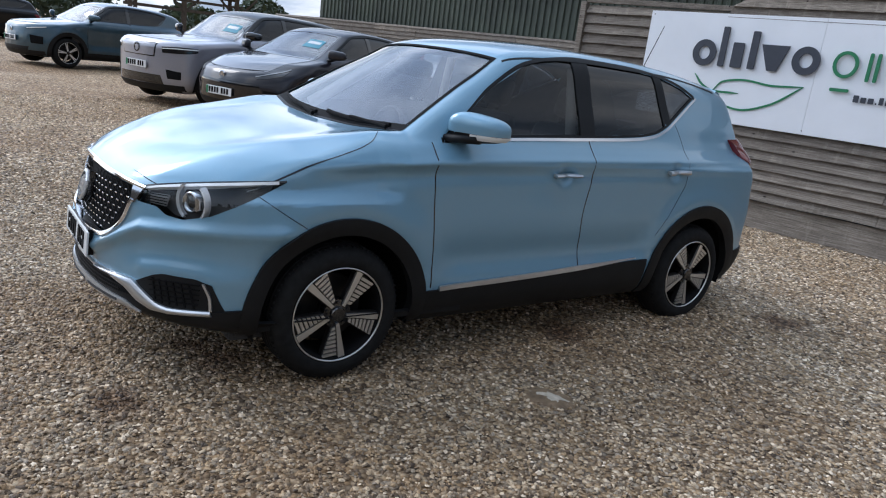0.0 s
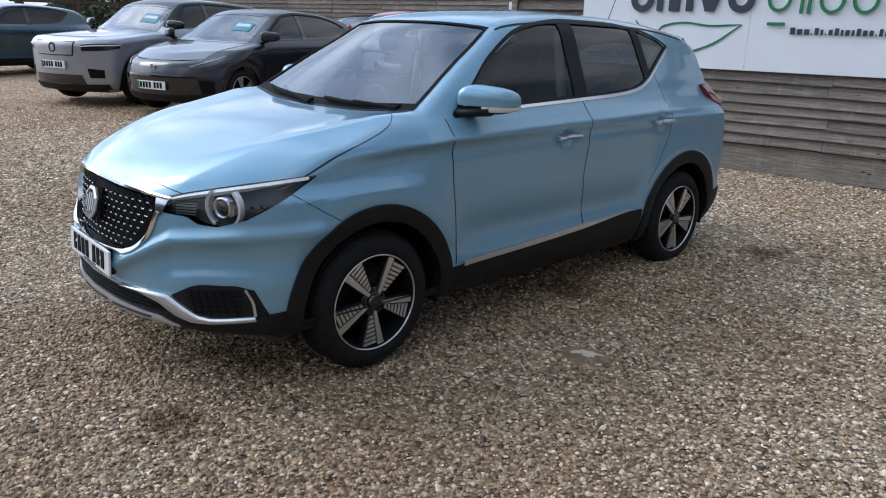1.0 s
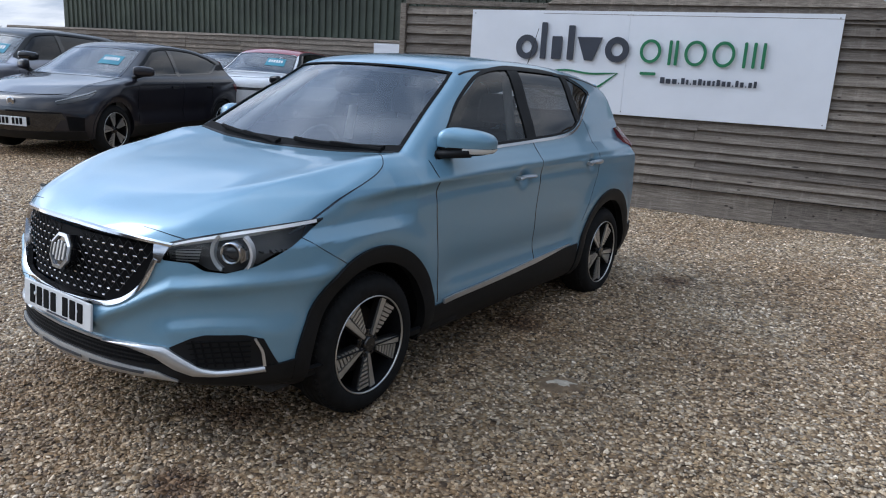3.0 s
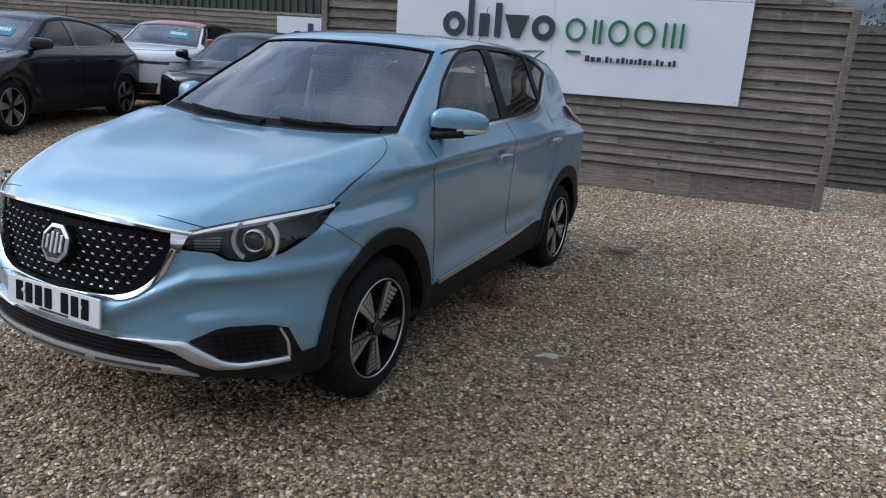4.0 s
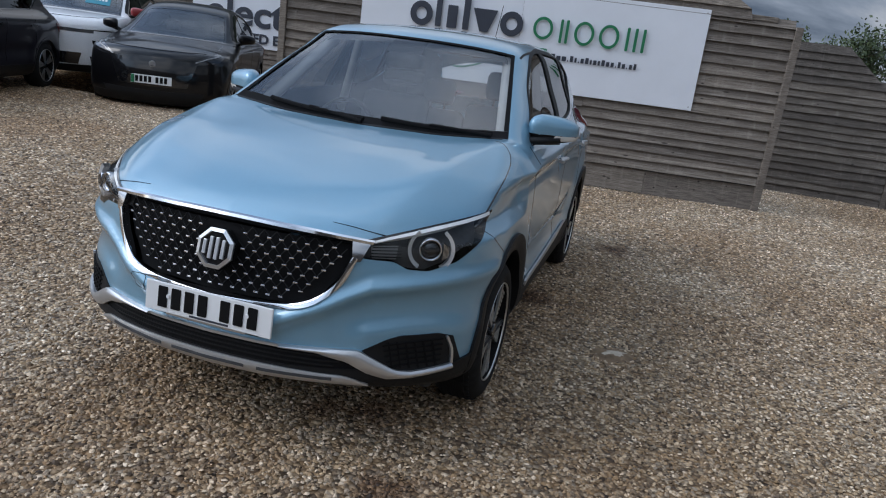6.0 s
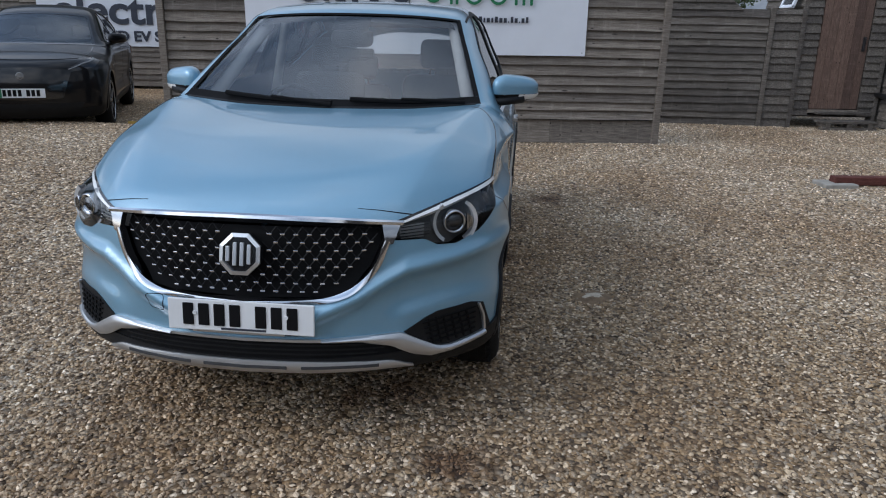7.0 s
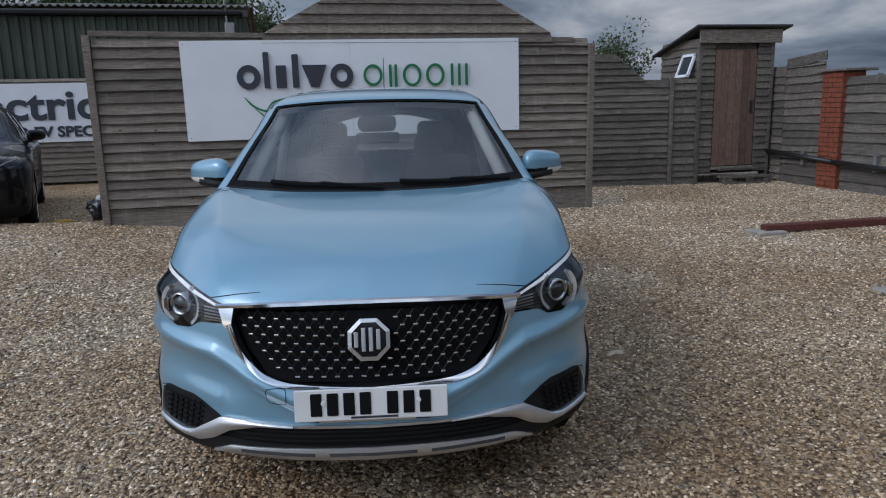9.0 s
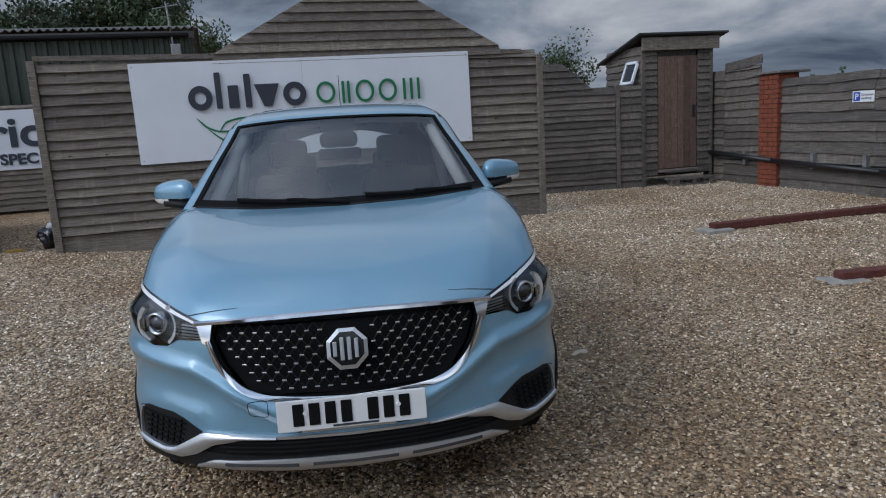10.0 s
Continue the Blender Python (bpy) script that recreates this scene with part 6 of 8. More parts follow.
for a, b in zip(rings, rings[1:]):
    for k in range(8):
        bm.faces.new((a[k], a[(k + 1) % 8], b[(k + 1) % 8], b[k]))
part("badge_ring", bm, M["satin"], badge)
for x0, x1, z0, z1 in ((-0.050, -0.036, -0.026, 0.026), (-0.025, -0.011, -0.040, 0.040), (0.0, 0.014, -0.040, 0.040), (0.025, 0.039, -0.034, 0.034)):
    bm = bmesh.new()
    box(bm, x0, x1, -0.012, -0.003, z0, z1, 0.002, pose(0, badge_at[0][1] - 0.004, 0.748, -14))
    part("badge_bar", bm, M["satin"], badge)
bm = bmesh.new()
box(bm, -0.20, 0.20, -2.226, -2.17, 0.464, 0.584, 0.006)
part("plate_holder", bm, M["trim"], car)
number_plate(car, pose(0, -2.234, 0.532, -4, 0, 0), ev=False)
bm = bmesh.new()
box(bm, -0.18, 0.15, -2.230, -2.226, 0.465, 0.472)
part("small_print_bar", bm, M["satin"], car)

# round-cornered cover of the towing eye
cover = [(-0.327 + 0.036 * math.copysign(abs(math.cos(a)) ** 0.45, math.cos(a)), 0.553 + 0.031 * math.copysign(abs(math.sin(a)) ** 0.45, math.sin(a))) for a in np.linspace(0.3, 0.3 + 2 * math.pi, 40)]
sk.strip("tow_eye_cover", cover, 0.0020, "front", M["matt_black"], car, 0.0008, 0.003, 80, smooth=False)

# windscreen
pane_grid("windscreen", sk, screen_xy, -0.985, 0.985, 0.05, 0.985, M["glass"], car, -0.004, ns=24, nv=16, label="windscreen reflecting cloud")
for nm, s0, s1, v0, v1 in (("bottom", -1, 1, 0.0, 0.090), ("top", -1, 1, 0.972, 1.0), ("left", 0.968, 1, 0.090, 0.972), ("right", -1, -0.968, 0.090, 0.972)):
    pane_grid("screen_border", sk, screen_xy, s0, s1, v0, v1, M["matt_black"], car, 0.0015, ns=24, nv=6 if nm in ("bottom", "top") else 24)
pane_grid("rear_screen", sk, lambda s, v: (s * (0.56 - 0.06 * v), 1.12 + 0.36 * v), -1, 1, 0, 1, M["glass"], car, 0.0, "rear", 16, 8)
sk.panel("spoiler", [(-0.52, 1.66), (0, 1.68), (0.52, 1.66)], [(-0.50, 1.78), (0, 1.80), (0.50, 1.78)], "top", M["paint"], car, 0.012, 0.03, 20, 5)
for k, pts in enumerate((((0.05, 0.022), (-0.25, 0.036), (-0.70, 0.062)), ((0.90, 0.022), (0.55, 0.036), (0.16, 0.064)))):
    pos, nor = sk.place(np.array([screen_xy(s, v) for s, v in resample(pts, 12)]), "top")
    bm = bmesh.new()
    loops = []
    for a, n0 in zip(pos, nor):
        side_way = np.cross(n0, pos[-1] - pos[0])
        side_way /= np.linalg.norm(side_way)
        loops.append([bm.verts.new(a + n0 * (0.019 + 0.010 * math.sin(j * math.pi / 3)) + side_way * 0.011 * math.cos(j * math.pi / 3)) for j in range(6)])
    for a, b in zip(loops, loops[1:]):
        for j in range(6):
            bm.faces.new((a[j], a[(j + 1) % 6], b[(j + 1) % 6], b[j]))
    bm.faces.new(loops[0][::-1])
    bm.faces.new(loops[-1])
    bmesh.ops.recalc_face_normals(bm, faces=bm.faces)
    wi = part("wiper", bm, M["matt_black"], car, "black wiper")
    bm = bmesh.new()
    tube(bm, pos[0] + nor[0] * 0.018 + np.array((0, -0.02, -0.008)), pos[6] + nor[6] * 0.030, 0.010, 0.007, 8)
    part("wiper_arm", bm, M["matt_black"], wi)
sk.panel("scuttle", [(-0.71, -1.005), (-0.4, -1.075), (0, -1.108), (0.4, -1.075), (0.71, -1.005)], [(-0.71, -0.985), (-0.4, -1.055), (0, -1.088), (0.4, -1.055), (0.71, -0.985)], "top", M["trim"], car, 0.002, 0.008, 30, 3)

# mirrors
for side in (1, -1):
    def shell(x, y, z):
        u, v, w = (x - 0.892) / 0.118, (y + 0.640 - 0.60 * (x - 0.892)) / 0.084, (z - 1.206 + 0.02 * (x - 0.91)) / (0.070 - 0.10 * np.clip(x - 0.88, -0.05, 0.2))
        v = np.where(v > 0, v * 1.25, v)
        return (np.abs(u) ** 3 + np.abs(v) ** 2.6 + np.abs(w) ** 3) ** (1 / 2.8) - 1

    so = Solid(lambda x, y, z: 0.08 * shell(x, y, z), (0.74, -0.85, 1.08), (1.06, -0.44, 1.34))
    p, q = cut_skin(so, 0.011, [lambda x, y, z: z < 1.182])
    p = p * (side, 1, 1)
    mir = link_mesh("door_mirror", mesh_np("door_mirror", p, q if side > 0 else q[:, ::-1]), M["paint"], car, "blue door mirror with black foot")
    p, q = cut_skin(so, 0.011, [lambda x, y, z: z > 1.186], -0.003)
    link_mesh("mirror_base", mesh_np("mirror_base", p * (side, 1, 1), q if side > 0 else q[:, ::-1]), M["trim"], mir)
    p, q = cut_skin(so, 0.009, [lambda x, y, z: (z > 1.182) | (z < 1.158) | (x < 0.910) | (y > -0.59 + 0.6 * (x - 0.892))], 0.003)
    link_mesh("indicator", mesh_np("indicator", p * (side, 1, 1), q if side > 0 else q[:, ::-1]), M["amber"], mir)
    bm = bmesh.new()
    tube(bm, (side * 0.770, -0.765, 1.142), (side * 0.93, -0.690, 1.162), 0.020, 0.024, 12)
    bmesh.ops.scale(bm, vec=(1, 1.5, 1), space=Matrix.Translation((0, 0.735, 0)), verts=bm.verts)
    part("mirror_arm", bm, M["trim"], mir, smooth=True)

# aerial
bm = bmesh.new()
tube(bm, (0, 1.44, 1.555), (0, 1.50, 1.60), 0.018, 0.008, 10)
tube(bm, (0, 1.49, 1.59), (0, 1.64, 1.90), 0.0035, 0.0025, 6)
part("aerial", bm, M["trim"], car, "thin black roof aerial")

# cabin
bm = bmesh.new()
box(bm, -0.70, 0.70, -0.98, -0.52, 0.70, 1.03, 0.05)
box(bm, -0.66, 0.66, -0.62, -0.45, 0.62, 0.93, 0.05)
part("dashboard", bm, M["matt"], car, smooth=True)
bm = bmesh.new()
rings = lathe(bm, [(0.180 + 0.017 * math.cos(a), 0.017 * math.sin(a)) for a in np.linspace(0, 2 * math.pi, 9)[:-1]], 30, "y", True)
box(bm, -0.17, 0.17, -0.012, 0.012, -0.03, 0.03, 0.008)
box(bm, -0.06, 0.06, -0.02, 0.02, -0.06, 0.06, 0.015)
box(bm, -0.015, 0.015, -0.012, 0.012, -0.17, 0.0, 0.005)
stw = part("steering_wheel", bm, M["trim"], car, "black steering wheel", True)
stw.matrix_local = pose(-0.37, -0.42, 1.00, -22, 0, 0)


def car_seat(x, y, low):
    bm = bmesh.new()
    box(bm, -0.25, 0.25, -0.27, 0.25, 0.48, 0.66, 0.06)
    st = part("seat", bm, M["seat"], car, "dark cloth seat", True)
    st.matrix_local = pose(x, y, -low)
    bm = bmesh.new()
    box(bm, -0.24, 0.24, -0.07, 0.07, 0.0, 0.62, 0.06)
    b = part("backrest", bm, M["seat"], st, smooth=True)
    b.matrix_local = pose(0, 0.24, 0.60, -14, 0, 0)
    bm = bmesh.new()
    box(bm, -0.13, 0.13, -0.045, 0.045, 0.66, 0.85, 0.04)
    tube(bm, (-0.06, 0, 0.55), (-0.06, 0, 0.70), 0.008)
    tube(bm, (0.06, 0, 0.55), (0.06, 0, 0.70), 0.008)
    h = part("headrest", bm, M["seat"], st, smooth=True)
    h.matrix_local = pose(0, 0.24, 0.60, -14, 0, 0)


for x, y, low in ((-0.37, 0.05, 0.0), (0.37, 0.05, 0.0), (-0.36, 0.95, 0.14), (0.36, 0.95, 0.14)):
    car_seat(x, y, low)
bm = bmesh.new()
box(bm, -0.12, 0.12, -0.50, -0.47, 1.325, 1.385, 0.014)
part("inside_mirror", bm, M["matt_black"], car)
bm = bmesh.new()
box(bm, -0.105, 0.105, -0.56, -0.40, 1.365, 1.445, 0.03)
part("sensor_housing", bm, M["trim"], car, "black camera housing behind the windscreen", True)
pane_grid("sensor_patch", sk, screen_xy, -0.17, 0.17, 0.80, 0.975, M["matt_black"], car, -0.010, ns=6, nv=5)
bm = bmesh.new()
box(bm, -0.02, 0.02, -0.50, -0.45, 1.41, 1.47, 0.005)
part("mirror_stem", bm, M["matt_black"], car)
for side in (1, -1):
    for pts in (((0.665, -0.80, 1.13), (0.530, -0.28, 1.47)),):
        bm = bmesh.new()
        a, b = Vector(pts[0]), Vector(pts[1])
        a.x *= side
        b.x *= side
        tube(bm, a, b, 0.036, 0.034, 8)
        part("pillar_lining", bm, M["lilac"], car, smooth=True)
    bm = bmesh.new()
    tube(bm, (side * 0.68, 0.20, 1.05), (side * 0.585, 0.20, 1.50), 0.03, 0.028, 8)
    part("pillar_lining", bm, M["lilac"], car, smooth=True)
wheels(car, ((0.765, HUBS[0][0]), (-0.765, HUBS[0][0]), (0.765, HUBS[1][0]), (-0.765, HUBS[1][0])), 0.325, 0.229, 0.215, ("turbine", math.pi))
# the cabin stands a little higher than the first lines
for ob in car.children_recursive:
    if ob.type == "MESH" and ob.matrix_local == Matrix() and "mirror" not in ob.name and "wheel" not in ob.parent.name and ob.name.split(".")[0] != "indicator":
        for v in ob.data.vertices:
            if v.co.z > 1.13:
                v.co.z += 0.038 * min((v.co.z - 1.13) / 0.35, 1) - 0.013 * min(max((v.co.z - 1.5) / 0.12, 0), 1)
car.matrix_world = pose(0, 0, -0.004)


# ---------------------------------------------------------------- the other parked cars
def parked_car(label, at, heading, k):
    """A parked car from its main lines. k: hub spacing hw, half width W, belt height belt, lines zc, glass outlines, lamps, paints."""
    W, belt, hw, R = k["W"], k["belt"], k["hw"], k["R"]
    top = empty("car")
    tagged(top, label, "car")
    f = belt / 1.14
    w2 = Curve(*[(z * f, w * W / 0.894) for z, w in ((0.10, 0.66), (0.20, 0.76), (0.30, 0.845), (0.44, 0.874), (0.62, 0.876), (0.80, 0.885), (0.98, 0.894), (1.05, 0.880), (1.10, 0.850), (1.14, 0.812), (1.18, 0.785), (1.25, 0.757), (1.35, 0.712), (1.45, 0.664), (1.55, 0.610), (1.65, 0.55), (1.9, 0.42))])
    y0, y1 = k["front"], k["rear"]
    nz = k["nose_z"]
    nose_ = Curve((0.1, y0 + 0.20), (0.22, y0 + 0.08), (0.36, y0 + 0.01), (0.55, y0), (nz - 0.12, y0 + k.get("rake", 0.03)), (nz - 0.02, y0 + 0.06 + k.get("rake", 0.03)), (nz + 0.1, y0 + 0.3), (nz + 0.8, y0 + 1.4))
    bow_ = Curve(*[(x * W / 0.894, b * k.get("bow", 1.0)) for x, b in ((0, 0), (0.2, 0.014), (0.4, 0.058), (0.5, 0.097), (0.62, 0.165), (0.72, 0.245), (0.80, 0.335), (0.85, 0.425), (0.90, 0.57), (0.95, 0.80), (1.2, 2.4))])
    rear_ = Curve((0.1, y1 - 0.2), (0.4, y1 - 0.02), (0.8, y1), (1.1, y1 - 0.03), (1.4, y1 - 0.1), (1.9, y1 - 0.2))
    flat = Curve((-3, 1), (-hw - 0.1, 1.0), (hw, 1.0), (y1 - 0.2, 0.965), (y1 + 0.1, 0.92))
    grn = Curve((-3, 1), (-0.9, 0.985), (0, 1.0), (hw * 0.6, 0.985), (y1 - 0.3, 0.92), (y1 + 0.2, 0.88))
    dr = Curve((-3, 0.06), (-1.5, k.get("fall", 0.07)), (-1.05, 0.02), (-0.4, 0.09), (1.5, 0.12), (2.6, 0.10))

    def shape(x, y, z):
        g = 0.0
        sd = np.clip((x - 0.6) / 0.1, 0, 1)
        for hy in (-hw, hw):
            r = np.hypot(y - hy, z - R)
            g = g - 0.02 * sd * np.exp(-((r - R - 0.13) / 0.08) ** 2) * np.clip((z - 0.3) / 0.2, 0, 1)
        g = g + 0.016 * sd * np.exp(-((z - 0.55) / 0.08) ** 2) * np.clip((hw - 0.3 - np.abs(y)) / 0.25, 0, 1)
        return g

    so = Solid(body_field(Curve(*k["zc"]), dr, w2, flat, grn, nose_, bow_, rear_, 0.20, extra=shape), (-1.05, y0 - 0.15, 0.12), (1.05, y1 + 0.15, k["H"] + 0.1))
    s = Skin(so, (0.2, y0 + 0.9))
    wb, wt = k["screen"]                       # (half width, y) at the foot and the top

    def scr(a, v):
        x = a * (wb[0] + (wt[0] - wb[0]) * v)
        return x, wb[1] + (wt[1] - wb[1]) * v + 0.20 * x * x

    gt, gb = k["glass"]
    piv = s.pivot
    cuts_ = [
        ("side", gt + gb[::-1], lambda x, y, z: (z > belt - 0.15) & (np.abs(x) > 0.4)),
        ("top", ring_of(scr, 0.97, 0.04, 0.97), lambda x, y, z: (z > belt - 0.12) & (y < 0.2)),
        ("side", circle(-hw, R, R + 0.055), lambda x, y, z: np.abs(x) > 0.45),
        ("side", circle(hw, R, R + 0.055), lambda x, y, z: np.abs(x) > 0.45),
    ]
    second = k.get("second")
    skin_part("body", so, 0.036, cuts_, M[k["paint"]], top, second=(M[second[0]], second[1]) if second else None)
    skin_part("cabin_lining", so, 0.07, cuts_[:2] + [lambda x, y, z: (z < 0.6) | (y < wb[1] - 0.2)], M["matt"], top, "", -0.04)
    pane_grid("windscreen", s, scr, -0.985, 0.985, 0.03, 0.98, M["glass"], top, 0.0, ns=14, nv=10)
    for s0, s1, v0, v1 in ((-1, 1, 0.0, 0.07), (-1, 1, 0.955, 1.0), (0.955, 1, 0.07, 0.955), (-1, -0.955, 0.07, 0.955)):
        pane_grid("screen_border", s, scr, s0, s1, v0, v1, M["gloss"], top, 0.003, ns=14, nv=8)
    if k.get("sticker"):
        a0, a1, b0, b1 = k["sticker"]
        st = pane_grid("price_sticker", s, scr, a0, a1, b0, b1, M["cyan"], top, 0.006, ns=6, nv=4, label="cyan price sticker with pale bars")
        for j in range(6):
            u = a0 + (a1 - a0) * (0.12 + 0.13 * j)
            pane_grid("bar", s, scr, u, u + (a1 - a0) * 0.09, b0 + (b1 - b0) * 0.42, b0 + (b1 - b0) * 0.76, M["plate"], st, 0.010, ns=3, nv=3)
    bm_ = bmesh.new()
    box(bm_, -wb[0] + 0.05, wb[0] - 0.05, wb[1] + 0.12, wb[1] + 0.5, 0.7, belt - 0.13, 0.05)
    part("dashboard", bm_, M["matt"], top)
    for x in (-0.37, 0.37):
        bm_ = bmesh.new()
        box(bm_, x - 0.23, x + 0.23, 0.22, 0.36, 0.55, belt + 0.02, 0.05)
        box(bm_, x - 0.12, x + 0.12, 0.30, 0.38, belt + 0.04, belt + 0.22, 0.04)
        part("seat", bm_, M["seat"], top, smooth=True)
    for side in (1, -1):
        Sd = {"side": side}
        s.panel("side_window", gt, gb, "side", M["dark_glass"], top, -0.006, 0.004, 30, 8, **Sd)
        s.strip("window_surround", gt, 0.03, "side", M["trim"], top, 0.003, 0.012, 30, **Sd)
        s.strip("window_trim", gb, 0.018, "side", M[k.get("trim", "gloss")], top, 0.003, 0.010, 30, **Sd)
        for py in k["pillars"]:
            s.strip("pillar_trim", [(py - 0.01, belt), (py + 0.02, k["H"] - 0.10)], 0.09, "side", M["gloss"], top, 0.001, 0.012, 10, **Sd)
        for py in k["doors"]:
            s.strip("shut_line", [(py + 0.02, belt - 0.02), (py, belt - 0.3), (py + 0.01, 0.42)], 0.008, "side", M["gloss"], top, 0.0015, 0.004, 12, **Sd)
        for hy in k["handles"]:
            s.strip("door_handle", [(hy - 0.09, belt - 0.15), (hy + 0.09, belt - 0.14)], 0.026, "side", M[k.get("handle", k["paint"])], top, 0.022, 0.014, 8, **Sd)
        s.panel("sill_cladding", [(-hw + R + 0.04, 0.37), (hw - R - 0.04, 0.37)], [(-hw + R + 0.04, 0.21), (hw - R - 0.04, 0.21)], "side", M["trim"], top, 0.008, 0.02, 14, 5, **Sd)
        for hy in (-hw, hw):
            aw = 0.075 if k.get("clad") else 0.022
            arc = lambda r: [(hy + r * math.cos(radians(a)), max(0.2, R + r * math.sin(radians(a)))) for a in np.linspace(-14, 194, 34)]
            s.panel("arch_cladding", arc(R + 0.045 + aw), arc(R + 0.035), "side", M["trim" if k.get("clad") else k["paint"]], top, 0.008, 0.05, 34, 3, **Sd)
            bm_ = bmesh.new()
            rows_ = [[bm_.verts.new((side * x, hy + (R + 0.05) * math.cos(radians(-14 + 208 * i / 20)), R + (R + 0.05) * math.sin(radians(-14 + 208 * i / 20)))) for i in range(21)] for x in (0.42, W - 0.05)]
            for i in range(20):
                bm_.faces.new((rows_[0][i], rows_[0][i + 1], rows_[1][i + 1], rows_[1][i]))
            bm_.faces.new(rows_[0])
            part("wheel_well", bm_, M["matt"], top)
        lt, lb = k["lamp"]
        lamp_ = s.panel("headlight", lt, lb, "turn", M["gloss"], top, 0.004, 0.02, 18, 6, side, label="headlight with bright strip")
        mid = [((a[0] + b[0]) / 2, (a[1] * 0.72 + b[1] * 0.28)) for a, b in zip(resample(lt, 6), resample(lb, 6))]
        s.strip("light_strip", mid, 0.012, "turn", M[k.get("strip", "amber")], lamp_, 0.010, 0.006, 14, side)
        for a0, a1, z0_, z1_ in k.get("vents", ()):
            s.panel("bumper_vent", [(a0, z1_), (a1, z1_ - 0.02)], [(a0 + 2, z0_), (a1, z0_)], "turn", M["matt_black"], top, 0.004, 0.015, 8, 5, side)
        # mirrors
        bm_ = bmesh.new()
        bmesh.ops.create_uvsphere(bm_, u_segments=20, v_segments=12, radius=1.0)
        for v in bm_.verts:
            c_ = v.co
            e_ = [math.copysign(abs(q) ** 0.62, q) for q in c_]
            v.co = Vector((side * (W + 0.055) + 0.118 * e_[0], wb[1] + 0.30 + side * 0.05 * e_[0] + (0.085 if e_[1] < 0 else 0.045) * e_[1], belt + 0.065 + 0.070 * e_[2] * (1 - 0.16 * side * e_[0])))
        mir_ = part("door_mirror", bm_, M[k.get("mirror", k["paint"])], top, smooth=True)
        bm_ = bmesh.new()
        tube(bm_, (side * (W - 0.11), wb[1] + 0.27, belt - 0.03), (side * (W + 0.02), wb[1] + 0.29, belt + 0.02), 0.026, 0.034)
        part("mirror_arm", bm_, M["trim"], mir_)
        s.panel("tail_lamp", [(y1 - 0.45, belt - 0.10), (y1 - 0.14, belt - 0.10)], [(y1 - 0.35, belt - 0.22), (y1 - 0.14, belt - 0.24)], "side", M["red_lamp"], top, 0.008, 0.02, 8, 5, side)
    for nm, view, a, b, mt, off in k.get("panels", ()):
        s.panel(nm, a, b, view, M[mt], top, off, 0.015, 30, 8)
    s.panel("bumper_cladding", [(-0.80 * W / 0.9, 0.33), (0, 0.31), (0.80 * W / 0.9, 0.33)], [(-0.80 * W / 0.9, 0.22), (0, 0.21), (0.80 * W / 0.9, 0.22)], "front", M["trim"], top, 0.006, 0.02, 30, 5)
    if "bonnet" in k:
        s.panel("bonnet", *k["bonnet"][:2], "top", M[k["bonnet"][2]], top, 0.003, 0.006, 24, 16, smooth=True)
    for bl in (1, -1):
        s.strip("bonnet_line", [(bl * 0.60, y0 + 0.35), (bl * 0.70, y0 + 0.7), (bl * 0.70, wb[1] + 0.02)], 0.008, "top", M["gloss"], top, 0.0015, 0.004, 16)
    s.strip("bonnet_line", [(-0.62, y0 + 0.34), (-0.35, y0 + 0.19), (0, y0 + 0.145), (0.35, y0 + 0.19), (0.62, y0 + 0.34)], 0.008, "top", M["matt_black"], top, 0.0035, 0.006, 24)
    if k.get("badge"):
        bz, br, bmat = k["badge"]
        at_, _ = s.place(np.array([[0.0, bz]]), "front")
        bm_ = bmesh.new()
        lathe(bm_, [(br, 0.0), (br, -0.012), (br * 0.75, -0.016), (br * 0.7, -0.008), (0, -0.008)], 18, "y")
        bd = part("badge", bm_, M[bmat], top)
        bd.matrix_local = pose(0, at_[0][1], bz)
    if k.get("plate"):
        at_, _ = s.place(np.array([[0.0, k["plate"]]]), "front")
        number_plate(top, pose(0, at_[0][1] - 0.018, k["plate"]), fine=False)
    wheels(top, ((W - 0.13, -hw), (-W + 0.13, -hw), (W - 0.13, hw), (-W + 0.13, hw)), R, R - 0.10, 0.215, (k.get("wheel", "five"), 0.2), M[k.get("spoke", "alloy")], False)
    x, y = at
    top.matrix_world = pose(x, y, float(ground_z(x, y)) - 0.008, 0, 0, heading)
    return top


